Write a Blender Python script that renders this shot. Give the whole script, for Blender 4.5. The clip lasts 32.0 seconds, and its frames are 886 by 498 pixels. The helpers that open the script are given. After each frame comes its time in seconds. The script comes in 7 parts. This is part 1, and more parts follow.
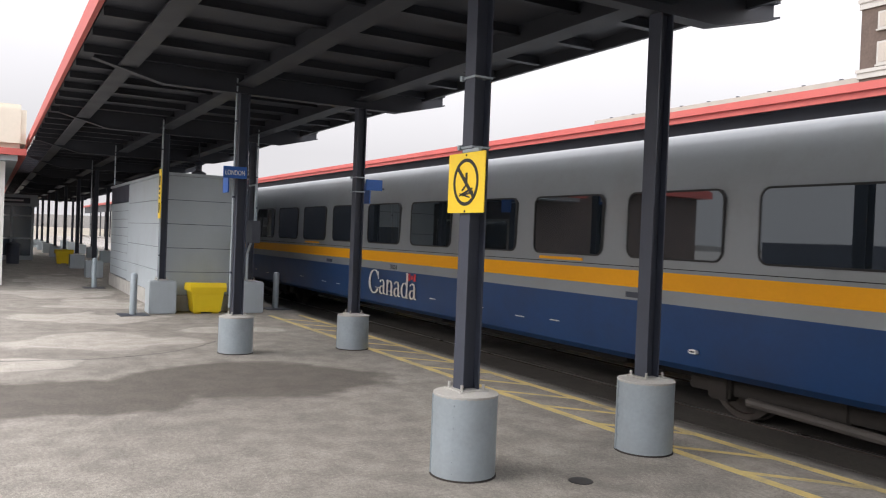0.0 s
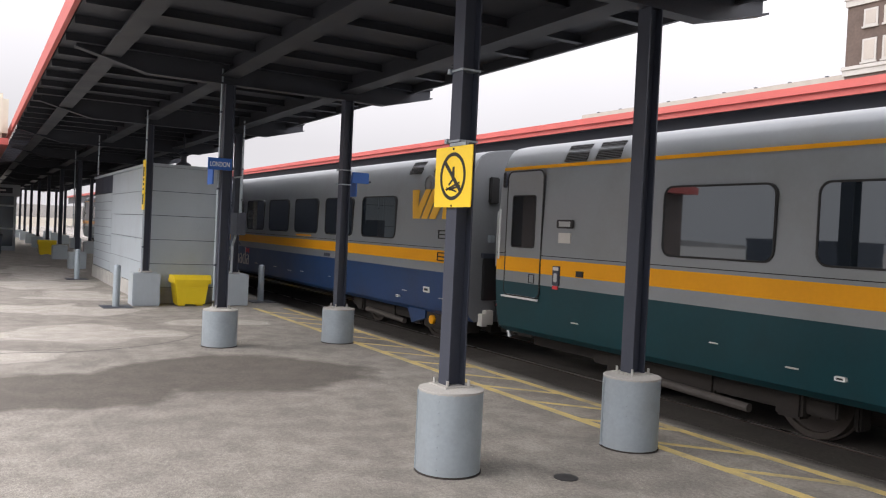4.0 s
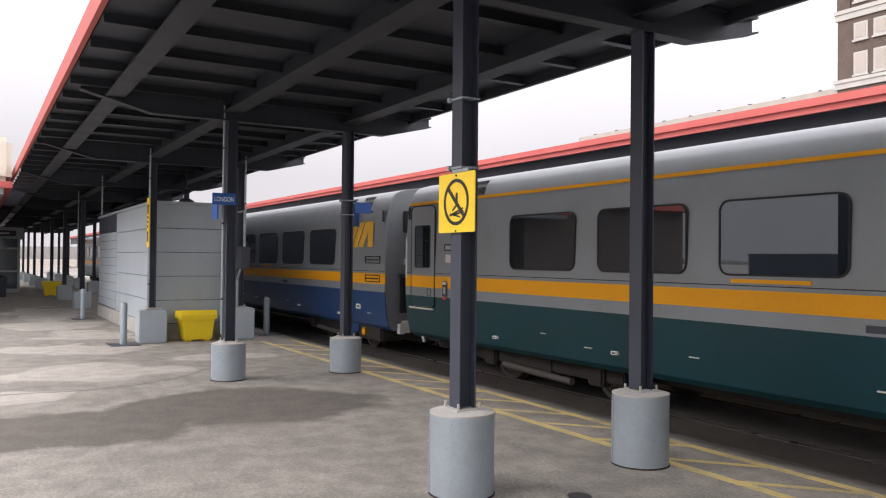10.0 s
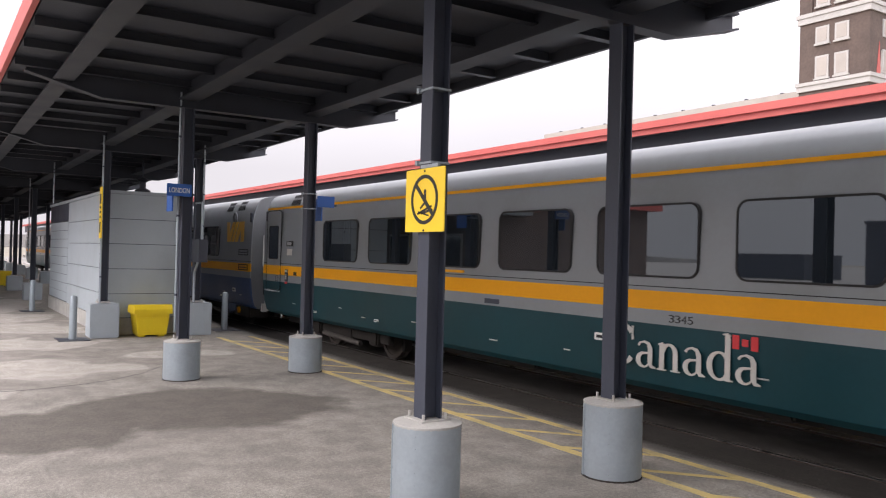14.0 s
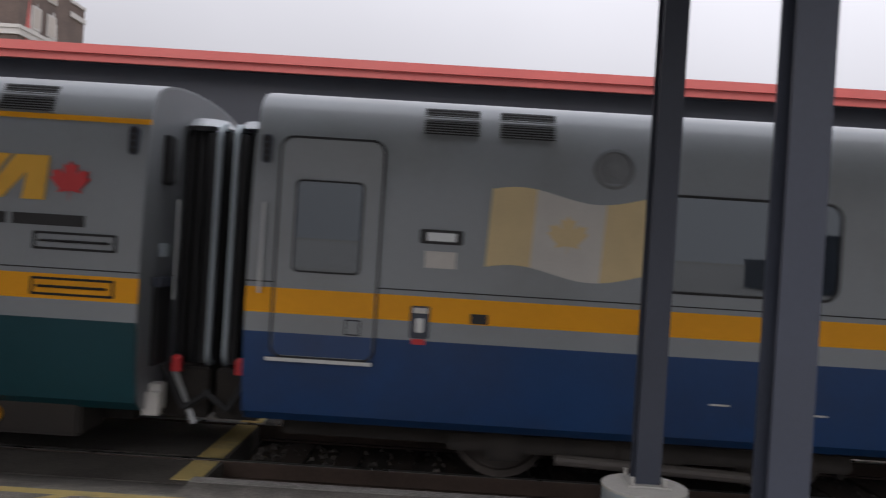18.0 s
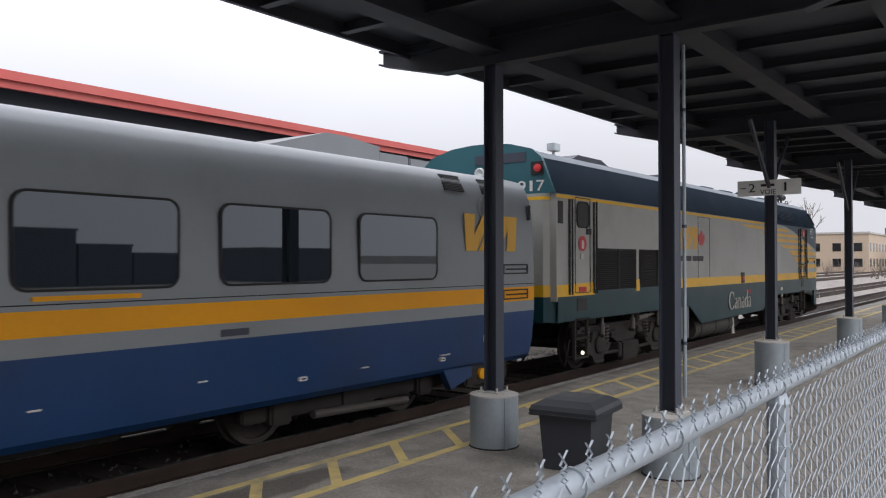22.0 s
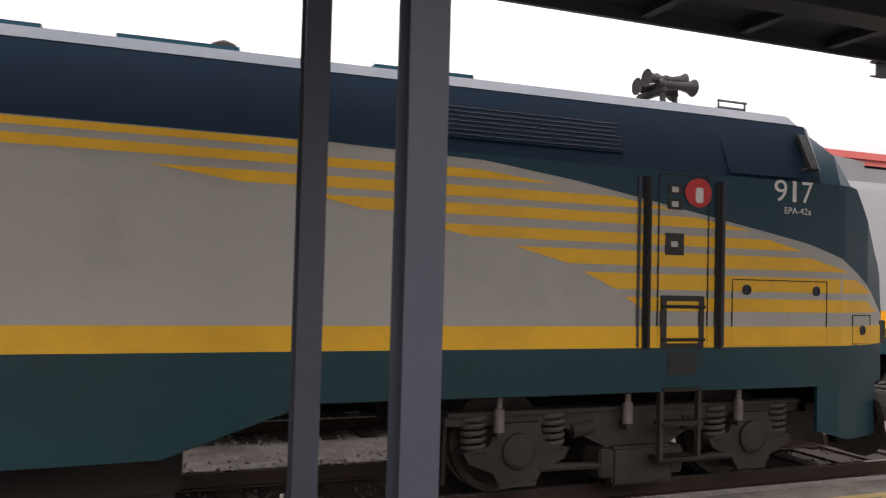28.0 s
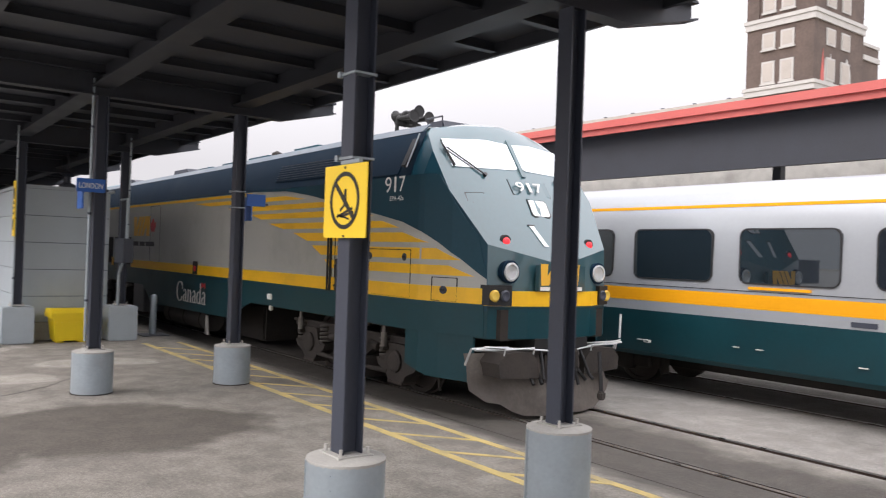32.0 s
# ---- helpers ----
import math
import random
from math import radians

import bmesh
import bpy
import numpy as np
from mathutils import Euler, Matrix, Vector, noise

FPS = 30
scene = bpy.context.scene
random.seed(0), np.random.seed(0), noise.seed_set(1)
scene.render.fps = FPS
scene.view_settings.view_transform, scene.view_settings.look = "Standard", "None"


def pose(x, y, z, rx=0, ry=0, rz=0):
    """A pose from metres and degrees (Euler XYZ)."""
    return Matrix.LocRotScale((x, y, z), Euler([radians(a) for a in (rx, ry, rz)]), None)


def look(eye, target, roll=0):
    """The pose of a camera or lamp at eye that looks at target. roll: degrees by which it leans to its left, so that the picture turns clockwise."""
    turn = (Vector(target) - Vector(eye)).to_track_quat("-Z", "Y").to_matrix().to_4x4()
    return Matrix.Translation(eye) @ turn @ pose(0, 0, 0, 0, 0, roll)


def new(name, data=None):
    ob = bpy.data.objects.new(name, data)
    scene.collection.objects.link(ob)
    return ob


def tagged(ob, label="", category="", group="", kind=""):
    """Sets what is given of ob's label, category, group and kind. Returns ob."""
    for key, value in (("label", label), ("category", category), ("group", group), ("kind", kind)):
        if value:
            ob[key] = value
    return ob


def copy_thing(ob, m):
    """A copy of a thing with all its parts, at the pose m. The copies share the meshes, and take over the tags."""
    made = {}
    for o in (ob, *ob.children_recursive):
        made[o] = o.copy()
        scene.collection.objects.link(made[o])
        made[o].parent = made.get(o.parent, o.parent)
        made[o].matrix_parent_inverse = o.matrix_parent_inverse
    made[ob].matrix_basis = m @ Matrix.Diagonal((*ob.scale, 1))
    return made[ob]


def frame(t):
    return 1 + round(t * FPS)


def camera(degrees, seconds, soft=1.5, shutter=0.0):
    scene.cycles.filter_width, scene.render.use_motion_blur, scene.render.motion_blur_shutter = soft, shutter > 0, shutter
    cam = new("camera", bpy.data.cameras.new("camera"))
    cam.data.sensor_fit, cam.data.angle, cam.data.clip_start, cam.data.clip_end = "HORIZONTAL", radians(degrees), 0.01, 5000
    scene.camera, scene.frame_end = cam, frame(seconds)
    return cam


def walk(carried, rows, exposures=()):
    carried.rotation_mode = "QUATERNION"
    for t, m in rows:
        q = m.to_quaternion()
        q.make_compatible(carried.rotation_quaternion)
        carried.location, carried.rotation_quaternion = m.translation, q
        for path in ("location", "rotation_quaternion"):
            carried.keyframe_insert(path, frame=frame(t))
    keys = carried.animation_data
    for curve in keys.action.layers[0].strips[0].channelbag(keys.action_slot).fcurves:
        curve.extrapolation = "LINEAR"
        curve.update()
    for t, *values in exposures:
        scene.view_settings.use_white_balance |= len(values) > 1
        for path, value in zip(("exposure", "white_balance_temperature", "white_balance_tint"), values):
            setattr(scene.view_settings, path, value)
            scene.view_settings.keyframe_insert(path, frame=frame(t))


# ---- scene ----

cam = camera(58.0, 32.0, soft=1.15, shutter=0.25)
PATH = [
    (0, (5.498, -0.292, 1.895), (3.761, 0.699, 1.870), 2.25),
    (1, (5.502, -0.291, 1.899), (3.767, 0.704, 1.872), 2.40),
    (2, (5.501, -0.291, 1.898), (3.770, 0.711, 1.865), 2.46),
    (2.5, (5.497, -0.284, 1.901), (3.769, 0.722, 1.866), 2.48),
    (4.5, (5.397, -0.237, 1.911), (3.681, 0.789, 1.867), 2.72),
    (5, (5.319, -0.197, 1.924), (3.607, 0.836, 1.875), 2.74),
    (6, (5.095, -0.098, 1.941), (3.397, 0.957, 1.886), 2.98),
    (7, (5.001, -0.079, 1.970), (3.312, 0.990, 1.925), 2.97),
    (8, (5.186, -0.174, 1.937), (3.469, 0.851, 1.936), 1.24),
    (9, (5.368, -0.261, 1.909), (3.644, 0.751, 1.928), 0.88),
    (10, (5.529, -0.345, 1.889), (3.806, 0.670, 1.916), 0.57),
    (11, (5.587, -0.380, 1.878), (3.871, 0.646, 1.909), 0.64),
    (12, (5.560, -0.342, 1.891), (3.850, 0.694, 1.920), 0.74),
    (13, (5.452, -0.311, 1.914), (3.756, 0.748, 1.940), 0.92),
    (13.5, (5.337, -0.250, 1.918), (3.649, 0.823, 1.942), 1.33),
    (15.5, (4.811, 0.075, 2.028), (3.294, 1.377, 1.983), 1.79),
    (16, (4.814, 0.092, 2.023), (3.442, 1.547, 1.973), 2.72),
    (17, (4.964, 0.116, 2.087), (4.121, 1.928, 2.035), 3.17),
    (18, (5.299, 0.070, 2.030), (5.280, 2.070, 2.022), 3.51),
    (19, (5.589, 0.254, 2.057), (6.401, 2.082, 2.063), 2.87),
    (20, (5.886, 0.457, 2.036), (7.167, 1.992, 2.036), 1.52),
    (21, (6.066, 0.440, 2.017), (7.586, 1.740, 2.028), 0.48),
    (22, (5.859, 0.327, 1.992), (7.462, 1.522, 2.023), -0.05),
    (23, (5.621, 0.240, 2.007), (7.228, 1.430, 2.048), 0.51),
    (24, (5.562, 0.207, 2.018), (7.107, 1.475, 2.078), 0.05),
    (25, (5.560, 0.190, 1.980), (7.000, 1.575, 2.067), -0.21),
    (26, (5.528, 0.079, 2.147), (6.811, 1.612, 2.199), 0.66),
    (26.5, (5.568, 0.098, 2.100), (6.767, 1.696, 2.165), 0.35),
    (28.5, (5.581, 0.301, 2.043), (6.043, 2.246, 2.096), 1.90),
    (29, (5.564, 0.342, 2.062), (5.693, 2.337, 2.105), 1.93),
    (30, (5.227, 0.506, 2.094), (4.591, 2.402, 2.111), 1.81),
    (30.5, (5.044, 0.533, 2.099), (4.050, 2.268, 2.099), 1.68),
    (31, (4.914, 0.455, 2.075), (3.637, 1.994, 2.073), 1.99),
    (32, (4.617, 0.425, 2.018), (3.011, 1.616, 2.034), 1.97),
]
EXPOSURES = [(0, 0.35, 6450, 14), (5, 0.35, 6450, 16), (9, 0.35, 6450, 17), (13, 0.4, 6450, 18), (15.5, 0.45, 6450, 20), (16.2, 0.42, 6450, 20), (17, 0.02, 6350, 19), (18, -0.52, 6250, 16), (19, -0.70, 6200, 13), (20, -0.47, 6250, 14), (21.5, -0.3, 6200, 14), (23, -0.12, 6150, 14), (24.2, 0.08, 6150, 14), (25, 0.32, 6280, 16), (26, 0.5, 6500, 20), (27.5, 0.25, 6700, 21), (29, -0.38, 7000, 19), (30, 0.02, 6850, 19), (31, -0.12, 6400, 19), (32, 0.35, 6450, 16)]
walk(cam, [(t, look(eye, target, roll)) for t, eye, target, roll in PATH], EXPOSURES)

# ---- light ----
world = bpy.data.worlds.new("overcast_sky")
scene.world = world
world.use_nodes = True
wn = world.node_tree
for n in list(wn.nodes):
    wn.nodes.remove(n)
w_out = wn.nodes.new("ShaderNodeOutputWorld")
w_bg = wn.nodes.new("ShaderNodeBackground")
w_sky = wn.nodes.new("ShaderNodeTexSky")
w_sky.sky_type = "NISHITA"
w_sky.sun_disc = False
w_sky.sun_elevation = radians(48)
w_sky.sun_rotation = radians(200)
w_sky.air_density, w_sky.dust_density, w_sky.ozone_density = 1.0, 6.0, 1.0
# a closed white cloud cover over the clear sky
w_mix = wn.nodes.new("ShaderNodeMix")
w_mix.data_type = "RGBA"
w_mix.inputs[0].default_value = 0.93
w_noise = wn.nodes.new("ShaderNodeTexNoise")
w_noise.inputs["Scale"].default_value = 1.6
w_noise.inputs["Detail"].default_value = 5
w_ramp = wn.nodes.new("ShaderNodeValToRGB")
w_ramp.color_ramp.elements[0].position, w_ramp.color_ramp.elements[0].color = 0.3, (7.8, 7.8, 7.85, 1)
w_ramp.color_ramp.elements[1].position, w_ramp.color_ramp.elements[1].color = 0.75, (9.0, 9.0, 9.05, 1)
w_co = wn.nodes.new("ShaderNodeTexCoord")
wn.links.new(w_co.outputs["Generated"], w_noise.inputs["Vector"])
wn.links.new(w_noise.outputs["Fac"], w_ramp.inputs["Fac"])
wn.links.new(w_sky.outputs["Color"], w_mix.inputs[6])
wn.links.new(w_ramp.outputs["Color"], w_mix.inputs[7])
# an overcast sky is three times as bright overhead as at the horizon
w_sep = wn.nodes.new("ShaderNodeSeparateXYZ")
wn.links.new(w_co.outputs["Generated"], w_sep.inputs[0])
w_grad = wn.nodes.new("ShaderNodeMapRange")
w_grad.inputs["From Min"].default_value, w_grad.inputs["From Max"].default_value = 0.1, 1.0
w_grad.inputs["To Min"].default_value, w_grad.inputs["To Max"].default_value = 0.84, 3.2
wn.links.new(w_sep.outputs["Z"], w_grad.inputs["Value"])
w_east = wn.nodes.new("ShaderNodeMapRange")
w_east.inputs["From Min"].default_value, w_east.inputs["From Max"].default_value = -0.6, 0.7
w_east.inputs["To Min"].default_value, w_east.inputs["To Max"].default_value = 0.92, 1.3
wn.links.new(w_sep.outputs["X"], w_east.inputs["Value"])
w_both = wn.nodes.new("ShaderNodeMath")
w_both.operation = "MULTIPLY"
wn.links.new(w_grad.outputs[0], w_both.inputs[0])
wn.links.new(w_east.outputs[0], w_both.inputs[1])
w_mul = wn.nodes.new("ShaderNodeVectorMath")
w_mul.operation = "SCALE"
wn.links.new(w_mix.outputs[2], w_mul.inputs[0])
wn.links.new(w_both.outputs[0], w_mul.inputs["Scale"])
wn.links.new(w_mul.outputs[0], w_bg.inputs["Color"])
w_bg.inputs["Strength"].default_value = 0.1
wn.links.new(w_bg.outputs["Background"], w_out.inputs["Surface"])

sun = new("sun", bpy.data.lights.new("sun", "SUN"))
sun.data.energy, sun.data.angle, sun.data.color = 1.5, radians(40), (1.0, 0.97, 0.93)
sun.matrix_world = look((-12, -40, 33), (0, 0, 0))
scene.view_settings.exposure = 0.0


# ---- materials ----
def mat(name, color, rough=0.6, metal=0.0, vary=0.12, scale=3.0, fine=60.0, bump=0.0, dirt=None, dirt_amount=0.3, dirt_scale=0.6, spec=0.5, emit=None, coat=0.0, ior=1.5):
    """A painted or raw surface: colour with grain at two scales, optional stains, roughness variation and fine relief."""
    m = bpy.data.materials.new(name)
    m.use_nodes = True
    nt = m.node_tree
    bs = nt.nodes["Principled BSDF"]
    bs.inputs["Metallic"].default_value = metal
    bs.inputs["Specular IOR Level"].default_value = spec
    bs.inputs["Coat Weight"].default_value = coat
    bs.inputs["IOR"].default_value = ior
    co = nt.nodes.new("ShaderNodeTexCoord")
    big = nt.nodes.new("ShaderNodeTexNoise")
    big.inputs["Scale"].default_value, big.inputs["Detail"].default_value = scale, 6
    small = nt.nodes.new("ShaderNodeTexNoise")
    small.inputs["Scale"].default_value, small.inputs["Detail"].default_value = fine, 3
    nt.links.new(co.outputs["Object"], big.inputs["Vector"])
    nt.links.new(co.outputs["Object"], small.inputs["Vector"])
    add = nt.nodes.new("ShaderNodeMath")
    add.operation = "MULTIPLY_ADD"
    nt.links.new(small.outputs["Fac"], add.inputs[0])
    add.inputs[1].default_value = 0.5
    nt.links.new(big.outputs["Fac"], add.inputs[2])
    rng = nt.nodes.new("ShaderNodeMapRange")
    rng.inputs["From Min"].default_value, rng.inputs["From Max"].default_value = 0.45, 1.05
    rng.inputs["To Min"].default_value, rng.inputs["To Max"].default_value = 1 - vary, 1 + vary
    nt.links.new(add.outputs[0], rng.inputs["Value"])
    mul = nt.nodes.new("ShaderNodeVectorMath")
    mul.operation = "SCALE"
    mul.inputs[0].default_value = color
    nt.links.new(rng.outputs[0], mul.inputs["Scale"])
    last = mul.outputs[0]
    if dirt:
        st = nt.nodes.new("ShaderNodeTexNoise")
        st.inputs["Scale"].default_value, st.inputs["Detail"].default_value = dirt_scale, 8
        st.inputs["Roughness"].default_value = 0.65
        nt.links.new(co.outputs["Object"], st.inputs["Vector"])
        rp = nt.nodes.new("ShaderNodeMapRange")
        rp.inputs["From Min"].default_value, rp.inputs["From Max"].default_value = 0.48, 0.68
        rp.inputs["To Max"].default_value = dirt_amount
        nt.links.new(st.outputs["Fac"], rp.inputs["Value"])
        mx = nt.nodes.new("ShaderNodeMix")
        mx.data_type = "RGBA"
        nt.links.new(rp.outputs[0], mx.inputs[0])
        nt.links.new(last, mx.inputs[6])
        mx.inputs[7].default_value = (*dirt, 1)
        last = mx.outputs[2]
    nt.links.new(last, bs.inputs["Base Color"])
    rr = nt.nodes.new("ShaderNodeMapRange")
    rr.inputs["To Min"].default_value, rr.inputs["To Max"].default_value = max(rough - min(0.12, rough * 0.4), 0.01), min(rough + min(0.12, rough * 0.4), 1)
    nt.links.new(big.outputs["Fac"], rr.inputs["Value"])
    nt.links.new(rr.outputs[0], bs.inputs["Roughness"])
    if bump:
        bp = nt.nodes.new("ShaderNodeBump")
        bp.inputs["Strength"].default_value, bp.inputs["Distance"].default_value = min(bump, 1.0), 0.01
        nt.links.new(add.outputs[0], bp.inputs["Height"])
        nt.links.new(bp.outputs[0], bs.inputs["Normal"])
    if emit:
        bs.inputs["Emission Color"].default_value = (*emit[:3], 1)
        bs.inputs["Emission Strength"].default_value = emit[3]
    return m


M_ASPHALT = mat("asphalt", (0.232, 0.215, 0.188), 0.88, 0, 0.24, 1.6, 45, 1.0, (0.16, 0.147, 0.127), 0.5, 0.35)
M_PAVE = mat("worn_paving", (0.26, 0.245, 0.225), 0.9, 0, 0.15, 0.8, 70, 0.4, (0.12, 0.11, 0.1), 0.6, 0.3)


def stain(material, spots, dirt, amount, dist=0.45, soft=0.5):
    """Soft stains and tone patches on the ground: ellipses (x, y, half length, half width) with a ragged edge."""
    nt = material.node_tree
    bs = nt.nodes["Principled BSDF"]
    co = nt.nodes.new("ShaderNodeTexCoord")
    no = nt.nodes.new("ShaderNodeTexNoise")
    no.inputs["Scale"].default_value, no.inputs["Detail"].default_value = 0.8, 9
    nt.links.new(co.outputs["Object"], no.inputs["Vector"])
    last = bs.inputs["Base Color"].links[0].from_socket
    total = None
    for x, y, rx, ry in spots:
        mp = nt.nodes.new("ShaderNodeMapping")
        mp.vector_type = "TEXTURE"
        mp.inputs["Location"].default_value = (x, y, 0)
        mp.inputs["Scale"].default_value = (rx, ry, 1000)
        nt.links.new(co.outputs["Object"], mp.inputs["Vector"])
        ln = nt.nodes.new("ShaderNodeVectorMath")
        ln.operation = "LENGTH"
        nt.links.new(mp.outputs[0], ln.inputs[0])
        ad = nt.nodes.new("ShaderNodeMath")
        ad.operation = "MULTIPLY_ADD"
        nt.links.new(no.outputs["Fac"], ad.inputs[0])
        ad.inputs[1].default_value = dist * 2
        nt.links.new(ln.outputs["Value"], ad.inputs[2])
        mr = nt.nodes.new("ShaderNodeMapRange")
        mr.inputs["From Min"].default_value, mr.inputs["From Max"].default_value = 1 + dist + soft / 2, 1 + dist - soft / 2
        mr.inputs["To Max"].default_value = amount
        nt.links.new(ad.outputs[0], mr.inputs["Value"])
        if total is None:
            total = mr.outputs[0]
        else:
            mx = nt.nodes.new("ShaderNodeMath")
            mx.operation = "MAXIMUM"
            nt.links.new(total, mx.inputs[0])
            nt.links.new(mr.outputs[0], mx.inputs[1])
            total = mx.outputs[0]
    mix = nt.nodes.new("ShaderNodeMix")
    mix.data_type = "RGBA"
    nt.links.new(total, mix.inputs[0])
    nt.links.new(last, mix.inputs[6])
    mix.inputs[7].default_value = (*dirt, 1)
    nt.links.new(mix.outputs[2], bs.inputs["Base Color"])


stain(M_ASPHALT, ((-12.3, 1.4, 1.0, 1.3), (-15.4, 2.2, 1.1, 1.1), (-8.6, 1.3, 1.1, 1.4), (-6.4, -0.2, 0.6, 1.2), (-18.6, 1.4, 1.4, 1.4), (-24.0, 1.8, 3.5, 1.1), (-9.8, 3.8, 0.5, 0.9)), (0.40, 0.372, 0.33), 0.75, 1.3, 0.12)
stain(M_ASPHALT, ((-4.6, 2.7, 1.3, 1.8), (-4.1, 0.4, 1.0, 1.9), (5.0, 5.8, 1.6, 0.22), (9.6, 5.75, 1.8, 0.25)), (0.095, 0.084, 0.070), 0.9, 0.5, 0.2)
# the asphalt turns dark brown in a long band by the near track
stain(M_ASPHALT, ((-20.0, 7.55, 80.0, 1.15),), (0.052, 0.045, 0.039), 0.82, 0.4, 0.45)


def aggregate(material):
    """Crushed stone that shows in worn asphalt: grains at two sizes and scattered pale chips."""
    nt = material.node_tree
    bs = nt.nodes["Principled BSDF"]
    co = nt.nodes.new("ShaderNodeTexCoord")
    last = bs.inputs["Base Color"].links[0].from_socket
    for scale, lo, hi, dark, light in ((95.0, 0.34, 0.66, 0.70, 1.30), (26.0, 0.36, 0.64, 0.86, 1.14), (40.0, 0.66, 0.72, 1.0, 1.5), (3.2, 0.4, 0.6, 0.90, 1.08)):
        no = nt.nodes.new("ShaderNodeTexNoise")
        no.inputs["Scale"].default_value, no.inputs["Detail"].default_value = scale, 3
        nt.links.new(co.outputs["Object"], no.inputs["Vector"])
        mr = nt.nodes.new("ShaderNodeMapRange")
        mr.inputs["From Min"].default_value, mr.inputs["From Max"].default_value = lo, hi
        mr.inputs["To Min"].default_value, mr.inputs["To Max"].default_value = dark, light
        nt.links.new(no.outputs["Fac"], mr.inputs["Value"])
        sc = nt.nodes.new("ShaderNodeVectorMath")
        sc.operation = "SCALE"
        nt.links.new(last, sc.inputs[0])
        nt.links.new(mr.outputs[0], sc.inputs["Scale"])
        last = sc.outputs[0]
    nt.links.new(last, bs.inputs["Base Color"])


aggregate(M_ASPHALT)
aggregate(M_PAVE)
M_GRAVEL = mat("ballast_gravel", (0.23, 0.205, 0.185), 0.95, 0, 0.35, 6, 22, 1.0, (0.08, 0.07, 0.062), 0.7, 0.8)
M_BED = mat("dark_brown_ballast", (0.060, 0.050, 0.043), 0.95, 0, 0.5, 6, 22, 1.0, (0.03, 0.025, 0.021), 0.7, 0.8)
M_YLINE = mat("worn_yellow_line", (0.56, 0.43, 0.16), 0.8, 0, 0.2, 2, 50, 0.2, (0.24, 0.21, 0.15), 0.75, 2.2)
M_RAIL = mat("rusty_rail", (0.06, 0.04, 0.03), 0.55, 0.4, 0.3, 3, 40)
M_RAILTOP = mat("worn_rail_top", (0.35, 0.34, 0.33), 0.3, 0.9, 0.1)
M_TIE = mat("wooden_tie", (0.055, 0.042, 0.034), 0.9, 0, 0.3, 3, 30, 0.5)
M_STEEL = mat("dark_painted_steel", (0.038, 0.043, 0.057), 0.5, 0, 0.15, 2, 40, 0.1)
M_STEELG = mat("grey_painted_steel", (0.040, 0.047, 0.067), 0.5, 0, 0.12, 2, 40, 0.1)
M_DECK = mat("dark_roof_deck", (0.034, 0.038, 0.050), 0.6, 0, 0.25, 1, 20, 0.1)
M_CANOPY = mat("dark_navy_canopy_paint", (0.024, 0.027, 0.036), 0.55, 0, 0.2, 2, 40, 0.1)
M_RED = mat("red_fascia", (0.50, 0.10, 0.085), 0.55, 0, 0.12, 1, 30, 0, (0.38, 0.12, 0.1), 0.4, 0.5)
M_GALV = mat("galvanised_steel", (0.33, 0.38, 0.41), 0.45, 0.35, 0.12, 2, 30, 0.1, (0.25, 0.27, 0.28), 0.5, 1.5)
M_CONC = mat("pale_concrete", (0.42, 0.41, 0.38), 0.9, 0, 0.15, 3, 60, 0.4, (0.25, 0.24, 0.22), 0.5, 2)
M_SHED = mat("grey_metal_panel", (0.40, 0.45, 0.48), 0.5, 0.1, 0.06, 1, 30, 0, (0.3, 0.33, 0.35), 0.4, 0.8)
M_YPLAST = mat("yellow_plastic", (0.85, 0.62, 0.015), 0.45, 0, 0.06, 2, 40, 0.05)
M_YSIGN = mat("yellow_sign", (0.9, 0.62, 0.03), 0.4, 0, 0.04)
M_NAVY = mat("dark_navy_paint", (0.007, 0.022, 0.042), 0.6, 0, 0.1, 1.0, 20, spec=0.08)
M_BLACK = mat("black_print", (0.012, 0.012, 0.013), 0.5, 0, 0.1)
M_WHITE = mat("white_print", (0.75, 0.75, 0.72), 0.5, 0, 0.06)
M_BLUESIGN = mat("blue_sign", (0.02, 0.10, 0.36), 0.4, 0, 0.06)
M_GREYB = mat("grey_car_paint", (0.250, 0.270, 0.284), 0.38, 0.15, 0.05, 0.6, 20, 0, (0.17, 0.165, 0.15), 0.35, 0.7)
M_ROOF = mat("silver_roof_paint", (0.30, 0.31, 0.315), 0.45, 0.2, 0.05, 0.8, 20)
M_SILVER = mat("silver_car_paint", (0.34, 0.36, 0.38), 0.35, 0.2, 0.05, 0.6, 20)
M_YBAND = mat("yellow_band", (0.84, 0.37, 0.006), 0.45, 0, 0.06, 1.0, 20, spec=0.25)
M_BLUEB = mat("blue_car_paint", (0.010, 0.048, 0.150), 0.35, 0, 0.12, 1.0, 20, 0, (0.02, 0.03, 0.06), 0.4, 0.8)
M_GREENB = mat("green_car_paint", (0.006, 0.048, 0.061), 0.38, 0, 0.12, 1.0, 20, 0, (0.013, 0.033, 0.04), 0.4, 0.8, spec=0.35)
M_LOCOBLUE = mat("dark_teal_paint", (0.006, 0.052, 0.080), 0.40, 0, 0.1, 1.0, 20, spec=0.3)
M_LOCOTEAL = mat("teal_paint", (0.018, 0.105, 0.13), 0.42, 0, 0.1, 1.0, 20)
# the dark teal again, lightened for the sky sheen on the slope
M_LOCONOSE = mat("sky_lightened_teal_paint", (0.022, 0.075, 0.090), 0.34, 0, 0.1, 1.0, 20, coat=1.0)
